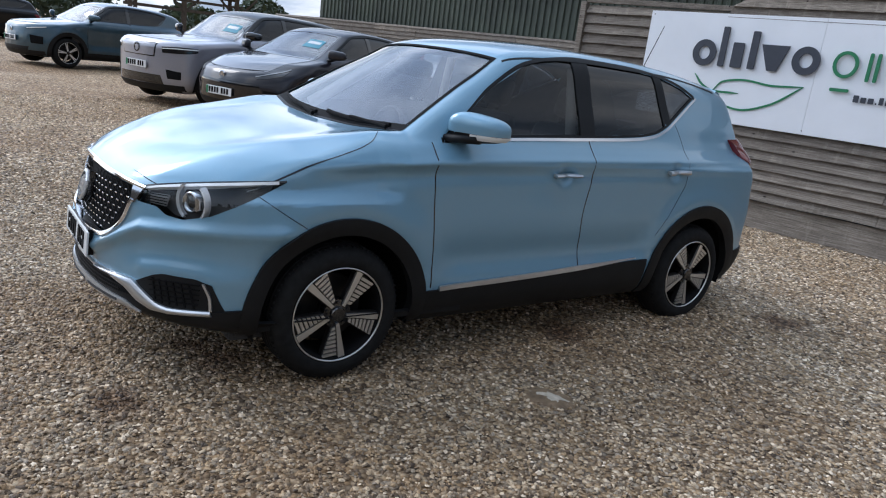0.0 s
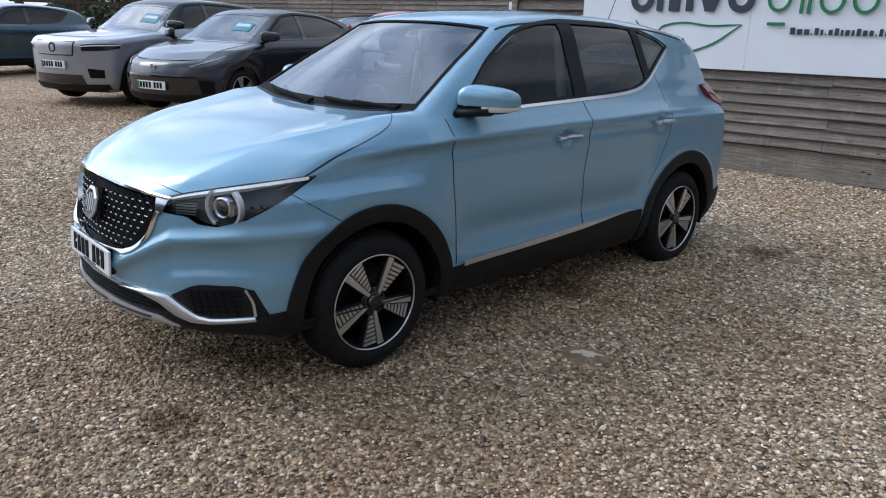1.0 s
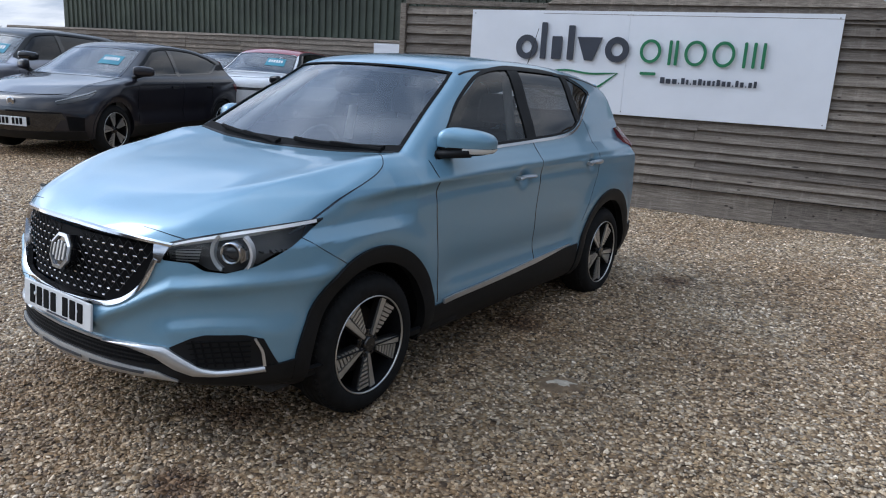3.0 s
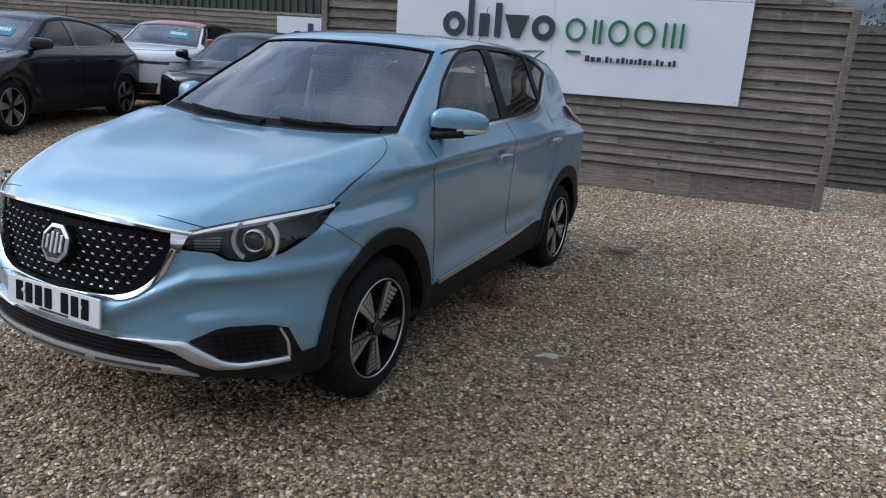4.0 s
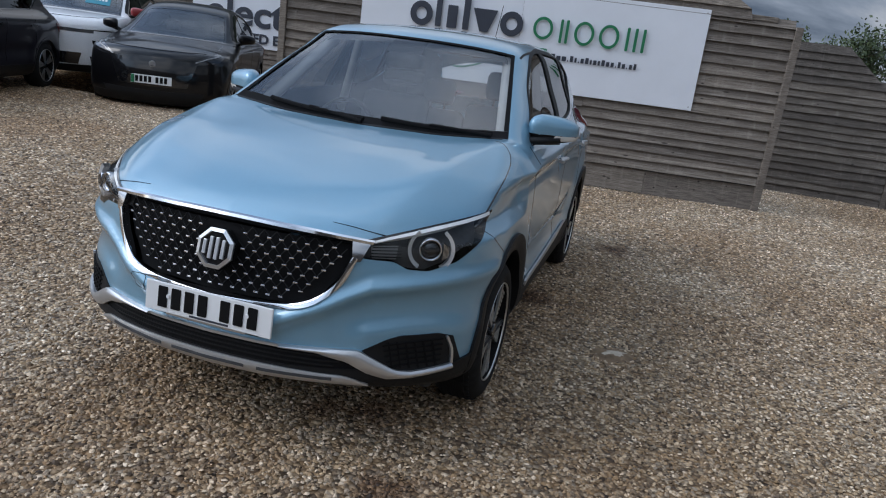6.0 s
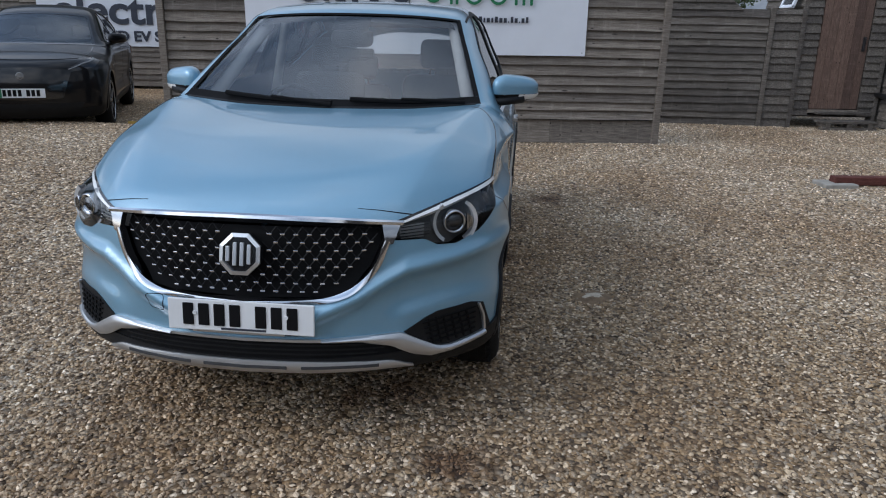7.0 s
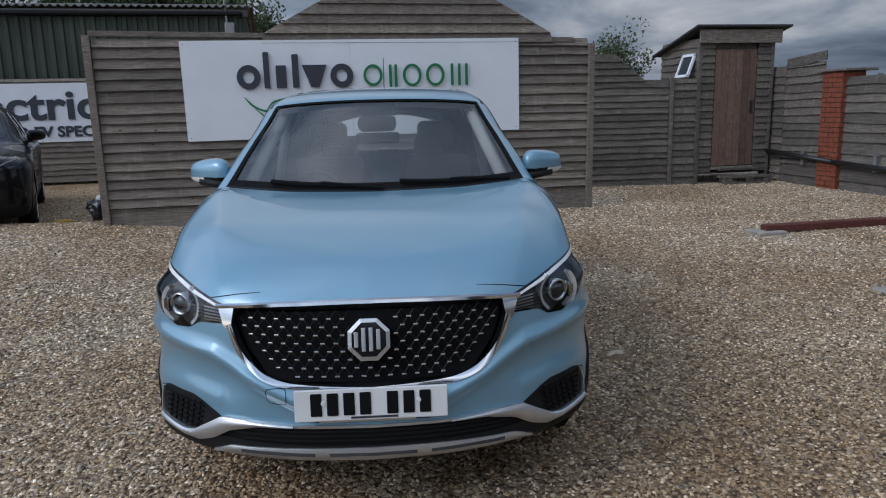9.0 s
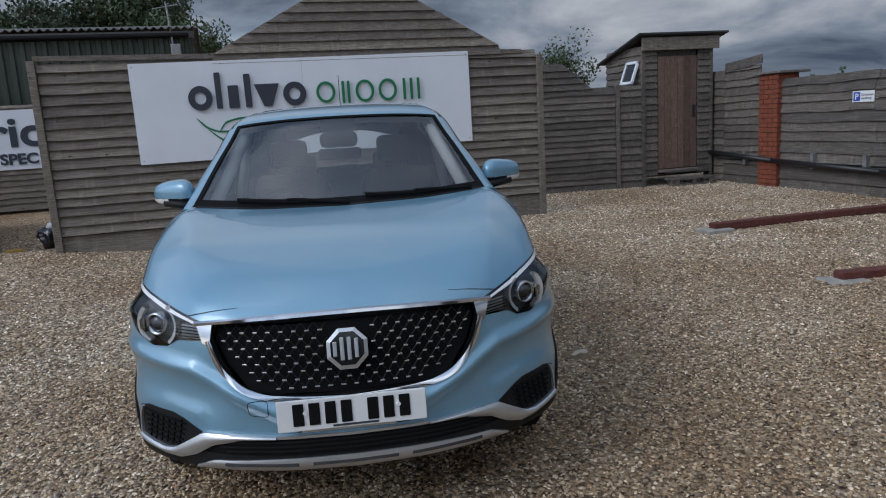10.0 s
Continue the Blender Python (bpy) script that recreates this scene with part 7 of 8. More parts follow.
HEAD = 21.0
parked_car("dark grey electric hatchback with a cyan price sticker", (-7.553, 2.644), 21.9, dict(
    W=0.918, belt=1.03, hw=1.3525, R=0.33, H=1.50, front=-2.16, rear=2.12, nose_z=0.74, rake=0.02, fall=0.05, strip="steel", paint="car_grey", mirror="car_grey", spoke="alloy", wheel="turbine",
    zc=((-2.5, 0.55), (-2.20, 0.66), (-2.10, 0.74), (-1.9, 0.82), (-1.5, 0.93), (-1.15, 0.995), (-1.08, 1.01), (-0.9, 1.10), (-0.5, 1.33), (-0.3, 1.43), (-0.1, 1.475), (0.3, 1.50), (0.9, 1.475), (1.5, 1.40), (1.8, 1.34), (1.95, 1.10), (2.1, 0.95), (2.3, 0.8)),
    screen=((0.70, -1.12), (0.56, -0.36)), sticker=(0.30, 0.78, 0.45, 0.72),
    glass=([(-0.78, 1.04), (-0.45, 1.22), (-0.1, 1.39), (0.3, 1.43), (0.8, 1.41), (1.25, 1.33), (1.5, 1.24)], [(-0.78, 1.03), (-0.2, 1.05), (0.5, 1.07), (1.1, 1.09), (1.5, 1.23)]),
    pillars=(0.22,), doors=(-0.88, 0.20, 1.0), handles=(-0.02, 0.92), handle="gloss",
    lamp=([(24, 0.70), (36, 0.755), (50, 0.80), (62, 0.83)], [(26, 0.655), (38, 0.68), (52, 0.735), (62, 0.82)]), vents=((33, 47, 0.34, 0.52),),
    panels=(("lower_grille", "front", [(-0.62, 0.47), (0, 0.46), (0.62, 0.47)], [(-0.50, 0.30), (0, 0.28), (0.50, 0.30)], "gloss", 0.004), ("bumper_panel", "front", [(-0.62, 0.57), (0, 0.60), (0.62, 0.57)], [(-0.66, 0.47), (0, 0.46), (0.66, 0.47)], "gloss", 0.003)),
    bonnet=([(-0.62, -1.86), (0, -2.04), (0.62, -1.86)], [(-0.70, -1.06), (0, -1.17), (0.70, -1.06)], "car_hood"),
    badge=(0.665, 0.055, "chrome"), plate=0.43))
SILVER_AT = (-9.756, 2.107)
parked_car("silver-grey compact crossover with a black roof", SILVER_AT, 21.4, dict(
    W=0.93, belt=1.15, hw=1.351, R=0.355, H=1.65, front=-2.24, rear=2.18, nose_z=1.00, rake=0.0, bow=0.8, fall=0.05, paint="car_silver", mirror="gloss", clad=True,
    second=("car_black", lambda x, y, z: (z > 1.24) & (y > -0.95)),
    zc=((-2.5, 0.8), (-2.28, 0.90), (-2.20, 0.985), (-2.05, 1.02), (-1.6, 1.07), (-1.1, 1.11), (-1.0, 1.12), (-0.85, 1.20), (-0.5, 1.46), (-0.35, 1.56), (-0.1, 1.62), (0.4, 1.65), (1.2, 1.635), (1.85, 1.58), (2.0, 1.45), (2.15, 1.1), (2.4, 0.9)),
    screen=((0.72, -1.02), (0.60, -0.42)), sticker=(0.35, 0.80, 0.40, 0.7),
    glass=([(-0.72, 1.17), (-0.45, 1.38), (-0.2, 1.53), (0.3, 1.57), (1.0, 1.55), (1.55, 1.50), (1.75, 1.46)], [(-0.72, 1.16), (-0.2, 1.17), (0.5, 1.18), (1.1, 1.21), (1.75, 1.45)]),
    pillars=(0.22, 1.12), doors=(-0.86, 0.20, 1.05), handles=(0.0, 0.95),
    lamp=([(21, 0.90), (34, 0.92), (50, 0.925), (58, 0.92)], [(22, 0.81), (34, 0.815), (48, 0.83), (58, 0.86)]), vents=((26, 42, 0.42, 0.56),),
    panels=(("grille_panel", "front", [(-0.40, 0.93), (0, 0.935), (0.40, 0.93)], [(-0.37, 0.75), (0, 0.745), (0.37, 0.75)], "car_silver", 0.010), ("grille_border", "front", [(-0.42, 0.945), (0, 0.95), (0.42, 0.945)], [(-0.39, 0.735), (0, 0.73), (0.39, 0.735)], "gloss", 0.004), ("lower_grille", "front", [(-0.50, 0.46), (0, 0.46), (0.50, 0.46)], [(-0.55, 0.32), (0, 0.32), (0.55, 0.32)], "gloss", 0.004)),
    badge=(0.85, 0.075, "gloss"), plate=0.60))
parked_car("teal blue compact crossover with black wheel arches", (-16.4, 0.88), 19.3, dict(
    W=0.90, belt=1.10, hw=1.30, R=0.335, H=1.56, front=-2.14, rear=2.04, nose_z=0.90, rake=0.03, fall=0.06, paint="car_teal", clad=True, spoke="alloy",
    zc=((-2.5, 0.7), (-2.2, 0.80), (-2.1, 0.885), (-1.9, 0.94), (-1.5, 1.0), (-1.1, 1.05), (-1.0, 1.07), (-0.85, 1.15), (-0.5, 1.37), (-0.3, 1.48), (-0.05, 1.54), (0.4, 1.56), (1.1, 1.53), (1.6, 1.47), (1.8, 1.38), (1.98, 1.05), (2.3, 0.9)),
    screen=((0.70, -1.02), (0.58, -0.36)),
    glass=([(-0.74, 1.11), (-0.45, 1.30), (-0.15, 1.46), (0.3, 1.49), (0.9, 1.46), (1.3, 1.39)], [(-0.74, 1.10), (-0.2, 1.12), (0.5, 1.13), (1.0, 1.16), (1.3, 1.37)]),
    pillars=(0.22,), doors=(-0.86, 0.20, 1.0), handles=(0.0, 0.92),
    lamp=([(20, 0.80), (34, 0.83), (50, 0.86)], [(20, 0.775), (34, 0.80), (50, 0.835)]), vents=((26, 46, 0.48, 0.66),),
    panels=(("lower_grille", "front", [(-0.55, 0.40), (0, 0.40), (0.55, 0.40)], [(-0.5, 0.27), (0, 0.27), (0.5, 0.27)], "trim", 0.004),),
    badge=(0.74, 0.05, "chrome"), plate=0.56))
parked_car("glossy black electric crossover with a long bonnet", (-6.12, 6.06), 24.1, dict(
    W=0.94, belt=1.10, hw=1.49, R=0.36, H=1.62, front=-2.36, rear=2.34, nose_z=0.92, rake=0.03, fall=0.09, paint="car_black", spoke="steel", wheel="five",
    zc=((-2.7, 0.6), (-2.42, 0.78), (-2.32, 0.88), (-2.1, 0.95), (-1.7, 1.02), (-1.2, 1.07), (-1.12, 1.085), (-0.95, 1.17), (-0.5, 1.43), (-0.3, 1.525), (0.0, 1.59), (0.4, 1.62), (1.0, 1.59), (1.6, 1.48), (2.0, 1.33), (2.2, 1.15), (2.5, 0.95)),
    screen=((0.72, -1.14), (0.58, -0.38)),
    glass=([(-0.82, 1.12), (-0.5, 1.31), (-0.1, 1.49), (0.3, 1.53), (0.8, 1.50), (1.3, 1.40), (1.6, 1.30)], [(-0.82, 1.11), (-0.2, 1.13), (0.5, 1.15), (1.1, 1.18), (1.6, 1.29)]),
    pillars=(0.25,), doors=(-0.94, 0.22, 1.1), handles=(),
    lamp=([(22, 0.82), (36, 0.90), (48, 0.93), (56, 0.94)], [(24, 0.775), (36, 0.80), (46, 0.83), (56, 0.90)]), strip="steel",
    panels=(("grille_panel", "front", [(-0.56, 0.80), (0, 0.83), (0.56, 0.80)], [(-0.44, 0.46), (0, 0.44), (0.44, 0.46)], "gloss", 0.006), ("lower_grille", "front", [(-0.66, 0.40), (0, 0.39), (0.66, 0.40)], [(-0.60, 0.30), (0, 0.28), (0.60, 0.30)], "trim", 0.006)),
    badge=(0.735, 0.045, "steel"), plate=0.53))
parked_car("white hatchback with a red roof and red mirrors", (-8.35, 6.40), 24.0, dict(
    W=0.88, belt=1.12, hw=1.27, R=0.33, H=1.57, front=-2.0, rear=2.0, nose_z=1.0, rake=0.02, bow=0.8, fall=0.05, paint="car_white", mirror="car_red", clad=True,
    second=("car_red", lambda x, y, z: z > 1.44),
    zc=((-2.4, 0.75), (-2.05, 0.88), (-1.96, 0.98), (-1.8, 1.03), (-1.4, 1.08), (-1.05, 1.10), (-0.98, 1.115), (-0.8, 1.21), (-0.5, 1.40), (-0.35, 1.49), (-0.1, 1.55), (0.4, 1.57), (1.2, 1.54), (1.7, 1.48), (1.85, 1.3), (1.95, 1.05), (2.3, 0.9)),
    screen=((0.70, -1.0), (0.58, -0.40)), sticker=(0.15, 0.72, 0.40, 0.75),
    glass=([(-0.72, 1.14), (-0.45, 1.31), (-0.2, 1.46), (0.3, 1.50), (1.0, 1.48), (1.5, 1.42)], [(-0.72, 1.13), (-0.2, 1.14), (0.5, 1.15), (1.1, 1.17), (1.5, 1.30)]),
    pillars=(0.22,), doors=(-0.86, 0.2, 1.0), handles=(0.0, 0.9),
    lamp=([(20, 0.86), (36, 0.87), (50, 0.875)], [(20, 0.835), (36, 0.84), (50, 0.845)]), vents=((26, 42, 0.56, 0.70), (24, 40, 0.32, 0.46)),
    panels=(("lower_grille", "front", [(-0.45, 0.50), (0, 0.50), (0.45, 0.50)], [(-0.40, 0.33), (0, 0.33), (0.40, 0.33)], "gloss", 0.004), ("upper_grille", "front", [(-0.60, 0.845), (0, 0.85), (0.60, 0.845)], [(-0.60, 0.80), (0, 0.80), (0.60, 0.80)], "gloss", 0.004)),
    badge=(0.86, 0.05, "chrome")))
for at_xy, lab, pt in (((-11.3, 7.6), "black hatchback parked by the fence", "car_black"), ((-22.5, 7.4), "pale silver hatchback parked beyond the crossovers", "car_silver"), ((-27.5, -1.2), "black hatchback parked beside a timber shelter", "car_black")):
    parked_car(lab, at_xy, HEAD, dict(
        W=0.89, belt=1.06, hw=1.29, R=0.32, H=1.50, front=-2.05, rear=2.05, nose_z=0.88, rake=0.03, fall=0.06, paint=pt,
        zc=((-2.4, 0.7), (-2.1, 0.80), (-2.0, 0.87), (-1.8, 0.92), (-1.4, 1.0), (-1.05, 1.04), (-0.98, 1.055), (-0.8, 1.14), (-0.5, 1.33), (-0.3, 1.43), (-0.05, 1.48), (0.4, 1.50), (1.2, 1.47), (1.65, 1.40), (1.85, 1.2), (2.0, 1.0), (2.3, 0.85)),
        screen=((0.69, -1.0), (0.57, -0.36)),
        glass=([(-0.72, 1.07), (-0.45, 1.25), (-0.2, 1.39), (0.3, 1.43), (1.0, 1.41), (1.45, 1.33)], [(-0.72, 1.06), (-0.2, 1.08), (0.5, 1.10), (1.1, 1.12), (1.45, 1.28)]),
        pillars=(0.22,), doors=(-0.86, 0.2, 1.0), handles=(0.0, 0.9),
        lamp=([(22, 0.78), (36, 0.82), (52, 0.86)], [(22, 0.70), (36, 0.71), (50, 0.78)]),
        panels=(("lower_grille", "front", [(-0.5, 0.50), (0, 0.50), (0.5, 0.50)], [(-0.45, 0.32), (0, 0.32), (0.45, 0.32)], "gloss", 0.004),),
        badge=(0.72, 0.05, "chrome"), plate=0.58))


# ---------------------------------------------------------------- timber shelter far off, trees, clutter
shelter = tagged(empty("timber_shelter", pose(-34.0, 5.3, 0.2, 0, 0, 75)), "open dark timber vehicle shelter with braced posts", "shelter")
for u in (0.0, 2.4, 4.8):
    for v in (0.0, 5.0):
        bm = bmesh.new()
        box(bm, u - 0.1, u + 0.1, v - 0.1, v + 0.1, 0, 2.9, 0.01)
        part("post", bm, M["bark"], shelter)
    for sgn in (-1, 1):
        bm = bmesh.new()
        tube(bm, (u + sgn * 0.08, 0, 1.9), (u + sgn * 0.95, 0, 2.8), 0.06, 0.06, 6)
        part("brace", bm, M["bark"], shelter)
for v in (0.0, 5.0):
    bm = bmesh.new()
    box(bm, -0.5, 5.3, v - 0.09, v + 0.09, 2.75, 3.0, 0.01)
    part("beam", bm, M["bark"], shelter)
for z0_, z1_ in ((1.82, 1.96), (2.28, 2.40)):
    bm = bmesh.new()
    box(bm, -0.3, 5.1, -0.06, 0.06, z0_, z1_, 0.01)
    part("rail", bm, M["bark"], shelter)
bm = bmesh.new()
box(bm, -0.7, 5.5, -0.6, 5.6, 0, 0.06, 0.01)
ob = part("roof", bm, M["felt"], shelter)
ob.matrix_local = pose(0, 0, 3.05, 4, 0, 0)


def tree(x, y, h, crown_r, n, material, seed, label, trunk=0.16, leaf=0.16, gaps=0.0, z0=None, base=0.35, bend=0.25):
    rng = random.Random(seed)
    t = tagged(empty("tree", pose(x, y, float(ground_z(x, y)) if z0 is None else z0)), label, "tree")
    bm = bmesh.new()
    tips = []

    def limb(a, d, length, r, depth):
        p = a
        for k in range(3):
            q = p + d * (length / 3)
            tube(bm, p, q, r * (1 - 0.2 * k), r * (0.8 - 0.2 * k), 6)
            d = (d + Vector((rng.uniform(-1, 1), rng.uniform(-1, 1), rng.uniform(-0.3, 0.6))) * bend).normalized()
            p = q
            if depth > 0 and k > 0:
                for _ in range(2):
                    dd = (d + Vector((rng.uniform(-1, 1), rng.uniform(-1, 1), rng.uniform(-0.2, 0.7))) * 0.9).normalized()
                    limb(p, dd, length * rng.uniform(0.45, 0.7), r * 0.5, depth - 1)
        tips.append((p, depth))

    limb(Vector((0, 0, -0.1)), Vector((rng.uniform(-0.05, 0.05), 0, 1)), h * base * 1.5, trunk, 0)
    for k in range(7):
        a = 2 * math.pi * k / 7 + rng.uniform(-0.3, 0.3)
        limb(Vector((0, 0, h * base * rng.uniform(0.7, 1.3))), Vector((math.cos(a), math.sin(a), rng.uniform(0.6, 1.6))).normalized(), crown_r * rng.uniform(0.6, 1.0), trunk * 0.5, 2)
    part("trunk", bm, M["bark"], t)
    g = np.random.RandomState(seed)
    clumps = []
    for p, dep in tips:
        if rng.random() < gaps:
            continue
        clumps.append((np.array(p), crown_r * rng.uniform(0.14, 0.30)))
    for _ in range(26):
        a, b = rng.uniform(0, 6.28), rng.uniform(-0.5, 1.0)
        rr = crown_r * rng.uniform(0.35, 0.95) * math.sqrt(max(0.05, 1 - b * b * 0.7))
        if rng.random() >= gaps:
            clumps.append((np.array((rr * math.cos(a), rr * math.sin(a), h * 0.62 + b * h * 0.34)), crown_r * rng.uniform(0.16, 0.34)))
    w = np.array([c[1] for c in clumps]) ** 2
    pick = g.choice(len(clumps), n, p=w / w.sum())
    cen = np.array([c[0] for c in clumps])[pick]
    rad = np.array([c[1] for c in clumps])[pick][:, None]
    off = g.normal(size=(n, 3))
    off /= np.linalg.norm(off, axis=1, keepdims=True)
    cen = cen + off * rad * g.uniform(0.3, 1.0, (n, 1)) ** 0.6
    u = g.normal(size=(n, 3))
    u /= np.linalg.norm(u, axis=1, keepdims=True)
    v = np.cross(u, g.normal(size=(n, 3)))
    v /= np.linalg.norm(v, axis=1, keepdims=True)
    s = leaf * g.uniform(0.5, 1.2, (n, 1))
    quad = np.stack([cen - u * s, cen + v * s * 0.5, cen + u * s, cen - v * s * 0.5], 1).reshape(-1, 3)
    me = mesh_np("crown", quad, np.arange(4 * n).reshape(-1, 4), False)
    link_mesh("crown", me, material, t)
    return t


for k, (x, y, h, r, n) in enumerate(((-13.4, 29.0, 7.0, 2.6, 15000), (-9.8, 29.0, 9.0, 3.2, 20000), (-7.4, 27.5, 8.6, 2.6, 18000), (-19.5, 30.0, 10.0, 4.0, 16000), (-25.0, 34.0, 8.5, 4.0, 14000))):
    tree(x, y, h, r, n, M["leaf_dark" if k % 2 else "leaf"], 40 + k, "broadleaf tree in full leaf behind the barn", 0.2, 0.10, 0.2)
tree(4.10, 12.0, 2.25, 1.25, 9000, M["leaf"], 71, "sparse young tree behind the timber fence", 0.05, 0.045, 0.12, base=0.4, bend=0.4)
tree(3.10, 12.6, 2.45, 0.95, 5000, M["leaf"], 75, "thin sapling behind the timber fence", 0.03, 0.036, 0.3, base=0.4, bend=0.3)
tree(18.7, 22.0, 2.6, 0.75, 2000, M["leaf_dark"], 73, "small tree beyond the boundary fence", 0.08, 0.09, 0.2)

g = np.random.RandomState(8)
n = 44000
a = g.uniform(0.55, 1.0, n) * math.pi
d = g.uniform(70, 95, n)
hh = 3.0 + 1.3 * np.sin(a * 23) + 1.0 * np.sin(a * 61 + 1) + g.normal(0, 0.3, n)
cen = np.stack([d * np.cos(a), d * np.sin(a), hh * g.uniform(0, 1, n) ** 0.6], 1)
u = g.normal(size=(n, 3))
u /= np.linalg.norm(u, axis=1, keepdims=True)
v = np.cross(u, g.normal(size=(n, 3)))
v /= np.linalg.norm(v, axis=1, keepdims=True)
s = g.uniform(0.15, 0.42, (n, 1))
wood = link_mesh("far_wood", mesh_np("far_wood", np.stack([cen - u * s, cen + v * s * 0.6, cen + u * s, cen - v * s * 0.6], 1).reshape(-1, 3), np.arange(4 * n).reshape(-1, 4), False), M["leaf_dark"])
tagged(wood, "distant belt of dark green trees and hedges", "woods", kind="stuff")

# rubbish by the end of the wall
bag = tagged(empty("rubbish_bag", pose(-3.78, 4.86, 0.19)), "black and white rubbish bags slumped beside the wall post", "rubbish")


def lump(x, y, z, rx, ry, rz, seed, name, mt):
    bm = bmesh.new()
    bmesh.ops.create_icosphere(bm, subdivisions=4, radius=1.0)
    for v in bm.verts:
        n = noise.noise(v.co * 2.1 + Vector((seed, 0, 0))) * 0.30 + abs(noise.noise(v.co * 5.0 + Vector((0, seed, 0)))) * 0.18
        q = v.co * (1 + n)
        v.co = Vector((x + q.x * rx, y + q.y * ry, max(0.0, z + q.z * rz)))
    return part(name, bm, M[mt], bag, smooth=True)


lump(0, 0, 0.12, 0.12, 0.12, 0.14, 1, "black_bag", "bag")
lump(0.02, 0.08, 0.25, 0.10, 0.08, 0.06, 2, "white_bag", "bag_white")
lump(-0.08, -0.02, 0.18, 0.08, 0.07, 0.08, 3, "grey_bag", "bag")
yb = tagged(link_mesh("bottle", (lambda b: (tube(b, (0, 0, 0.03), (0.16, 0, 0.03), 0.028, 0.028, 10), tube(b, (0.16, 0, 0.03), (0.21, 0, 0.03), 0.024, 0.012, 10), (lambda me: (b.to_mesh(me), b.free(), me)[2])(bpy.data.meshes.new("bottle")))[2])(bmesh.new()), M["yellow"]), "dull yellow plastic bottle lying on gravel", "bottle")
yb.matrix_world = pose(-4.30, 4.75, 0.165, 0, 0, 15)


# ---------------------------------------------------------------- bare patch, stains and loose gravel
def blob(name, x, y, rx, ry, z, mt, seed, label, rot=0.0):
    """A thin uneven mound."""
    bm = bmesh.new()
    rings = []
    for k, (f, h) in enumerate(((1.0, 0.0), (0.85, 0.35), (0.6, 0.75), (0.3, 1.0))):
        ring = []
        for i in range(28):
            a_ = 2 * math.pi * i / 28
            w_ = 1 + 0.45 * noise.noise(Vector((math.cos(a_) * 1.5 + seed, math.sin(a_) * 1.5, 0))) + 0.25 * noise.noise(Vector((math.cos(a_) * 5 + seed, math.sin(a_) * 5, 2)))
            ring.append(bm.verts.new((rx * f * w_ * math.cos(a_), ry * f * w_ * math.sin(a_), z * h + 0.3 * z * noise.noise(Vector((7 * f * math.cos(a_), 7 * f * math.sin(a_), seed))))))
        rings.append(ring)
    for p_, q_ in zip(rings, rings[1:]):
        for i in range(28):
            bm.faces.new((p_[i], p_[(i + 1) % 28], q_[(i + 1) % 28], q_[i]))
    bm.faces.new(rings[-1])
    ob = part(name, bm, M[mt], None, smooth=True)
    ob.matrix_world = pose(x, y, float(ground_z(x, y)) + 0.012 * math.sin(1.7 * x + 0.6 * y) * math.sin(1.3 * y) - 0.009, 0, 0, rot)
    return tagged(ob, label, "ground patch", kind="structure")


blob("bare_patch", 1.40, -0.395, 0.165, 0.105, 0.018, "earth", 3, "damp brown earth round a buried stone", 30)
blob("buried_stone", 1.405, -0.39, 0.086, 0.058, 0.025, "pale_stone", 5, "pale worn stone showing through the gravel", 25)

rs = np.random.RandomState(5)


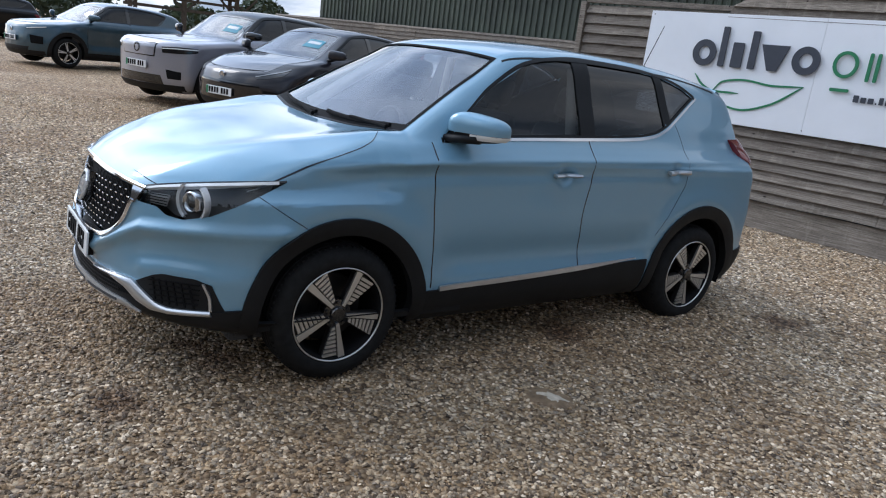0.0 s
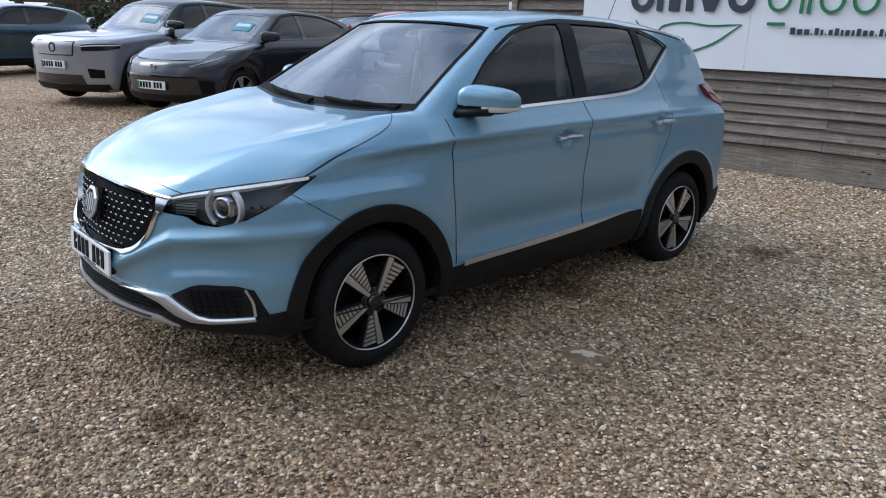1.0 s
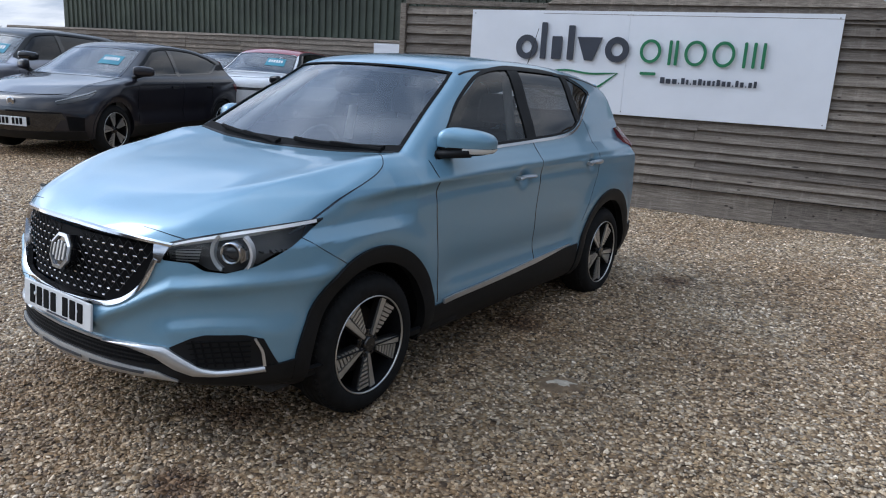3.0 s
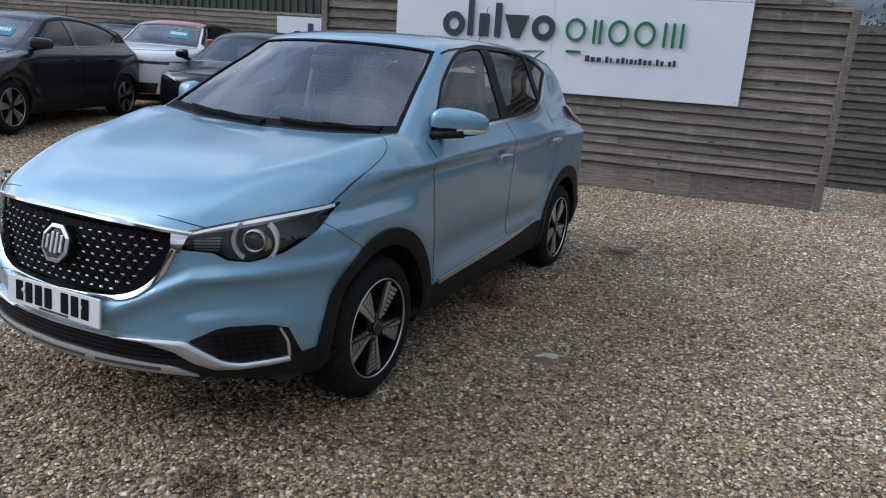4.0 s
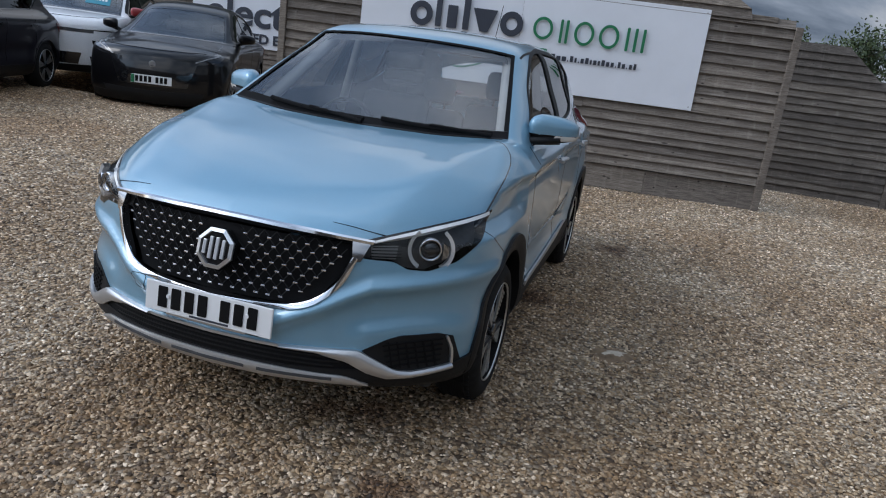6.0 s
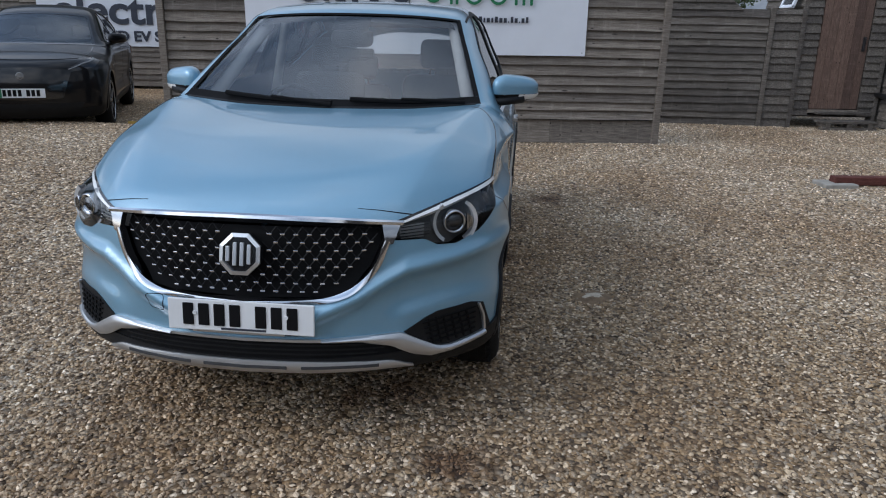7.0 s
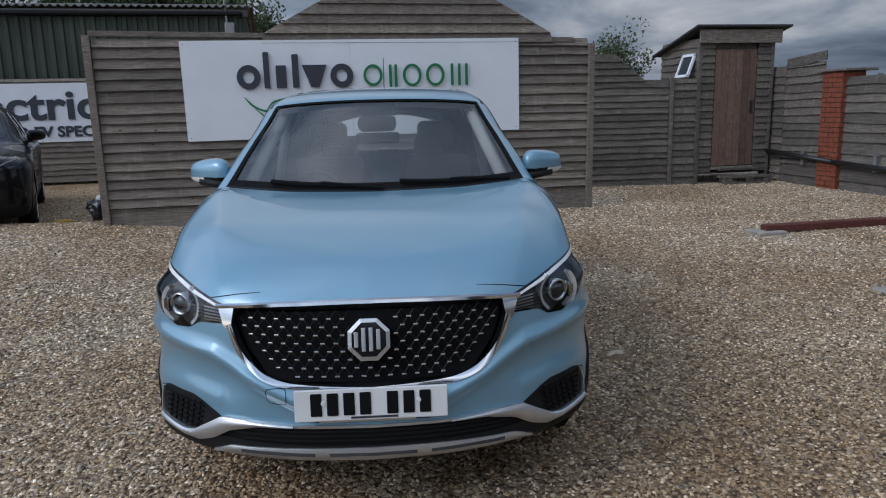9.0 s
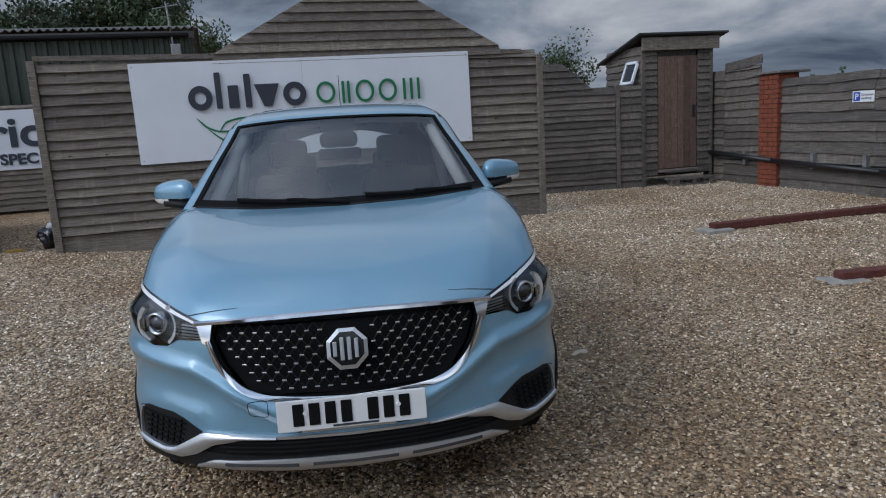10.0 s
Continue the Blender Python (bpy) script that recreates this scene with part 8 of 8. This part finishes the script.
def pebble_field(name, count, sample, lo, hi, label):
    """Angular stones: six corners on the ground and three on top, each stone with its own size, turn and tilt."""
    x, y = sample(count)
    n = len(x)
    s = np.exp(rs.uniform(np.log(lo), np.log(hi), n))
    a0 = rs.uniform(0, 2 * np.pi, n)
    ang6 = a0[:, None] + np.arange(6) * np.pi / 3 + rs.uniform(-0.25, 0.25, (n, 6))
    r6 = s[:, None] * rs.uniform(0.75, 1.15, (n, 6))
    el = rs.uniform(0.6, 1.0, n)[:, None]
    ax = rs.uniform(0, np.pi, n)[:, None]
    ang3 = a0[:, None] + np.arange(3) * 2 * np.pi / 3 + rs.uniform(-0.4, 0.4, (n, 3))
    r3 = s[:, None] * rs.uniform(0.30, 0.75, (n, 3))
    ang, r = np.concatenate([ang6, ang3], 1), np.concatenate([r6, r3], 1)
    px, py = r * np.cos(ang), r * np.sin(ang) * el
    c, q = np.cos(ax), np.sin(ax)
    px, py = px * c - py * q, px * q + py * c
    h = s[:, None] * rs.uniform(0.30, 0.72, (n, 1)) * np.concatenate([np.zeros((n, 6)), rs.uniform(0.75, 1.1, (n, 3))], 1)
    tx, ty = rs.normal(0, 0.22, (n, 1)), rs.normal(0, 0.22, (n, 1))
    pz = h + px * tx + py * ty + (ground_z(x, y) + 0.012 * np.sin(x * 1.7 + 0.6 * y) * np.sin(y * 1.3) - 0.006 + rs.uniform(-0.002, 0.006, n))[:, None]
    v = np.stack([px + x[:, None], py + y[:, None], pz], -1).reshape(-1, 3)
    tri = np.array([(0, 1, 6), (1, 7, 6), (1, 2, 7), (2, 3, 7), (3, 8, 7), (3, 4, 8), (4, 5, 8), (5, 6, 8), (5, 0, 6), (6, 7, 8)])
    f = (tri[None] + 9 * np.arange(n)[:, None, None]).reshape(-1, 3)
    me = mesh_np(name, v, f, False)
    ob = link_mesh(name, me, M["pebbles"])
    return tagged(ob, label, "gravel", kind="stuff")


def spread(x0, x1, y0, y1, dens):
    def sample(n):
        x, y = rs.uniform(x0, x1, n), rs.uniform(y0, y1, n)
        k = rs.uniform(0, 1, n) < dens(x, y)
        k &= np.hypot((x - 1.405) / 0.13, (y + 0.39) / 0.085) > rs.uniform(0.15, 1.15, n)
        return x[k], y[k]
    return sample


def near(x, y):
    """Full cover by the camera's side of the car, thinning out with distance."""
    d = seg_dist(x, y, [(3.0, -1.9), (1.9, -2.5), (0.6, -2.9), (-0.6, -2.9)])
    return np.clip(1.25 - d / 3.6, 0.10, 1.0)


pebble_field("gravel_stones", 225000, spread(-3.6, 4.9, -3.9, 2.6, near), 0.0060, 0.0132, "loose angular flint stones in grey, tan and white")


def outer(x, y):
    """The rest of the yard, thinning out with distance, sparser where the near stones lie."""
    d = np.clip(0.95 - 0.05 * np.hypot(x - 1, y), 0.3, 1.0)
    return d * np.where((x > -3.6) & (x < 4.9) & (y < 2.6), 1 - 0.95 * near(x, y), 1.0)


pebble_field("gravel_stones", 190000, spread(-9.5, 7.2, -2.5, 8.0, outer), 0.0085, 0.0160, "loose angular flint stones in grey, tan and white")
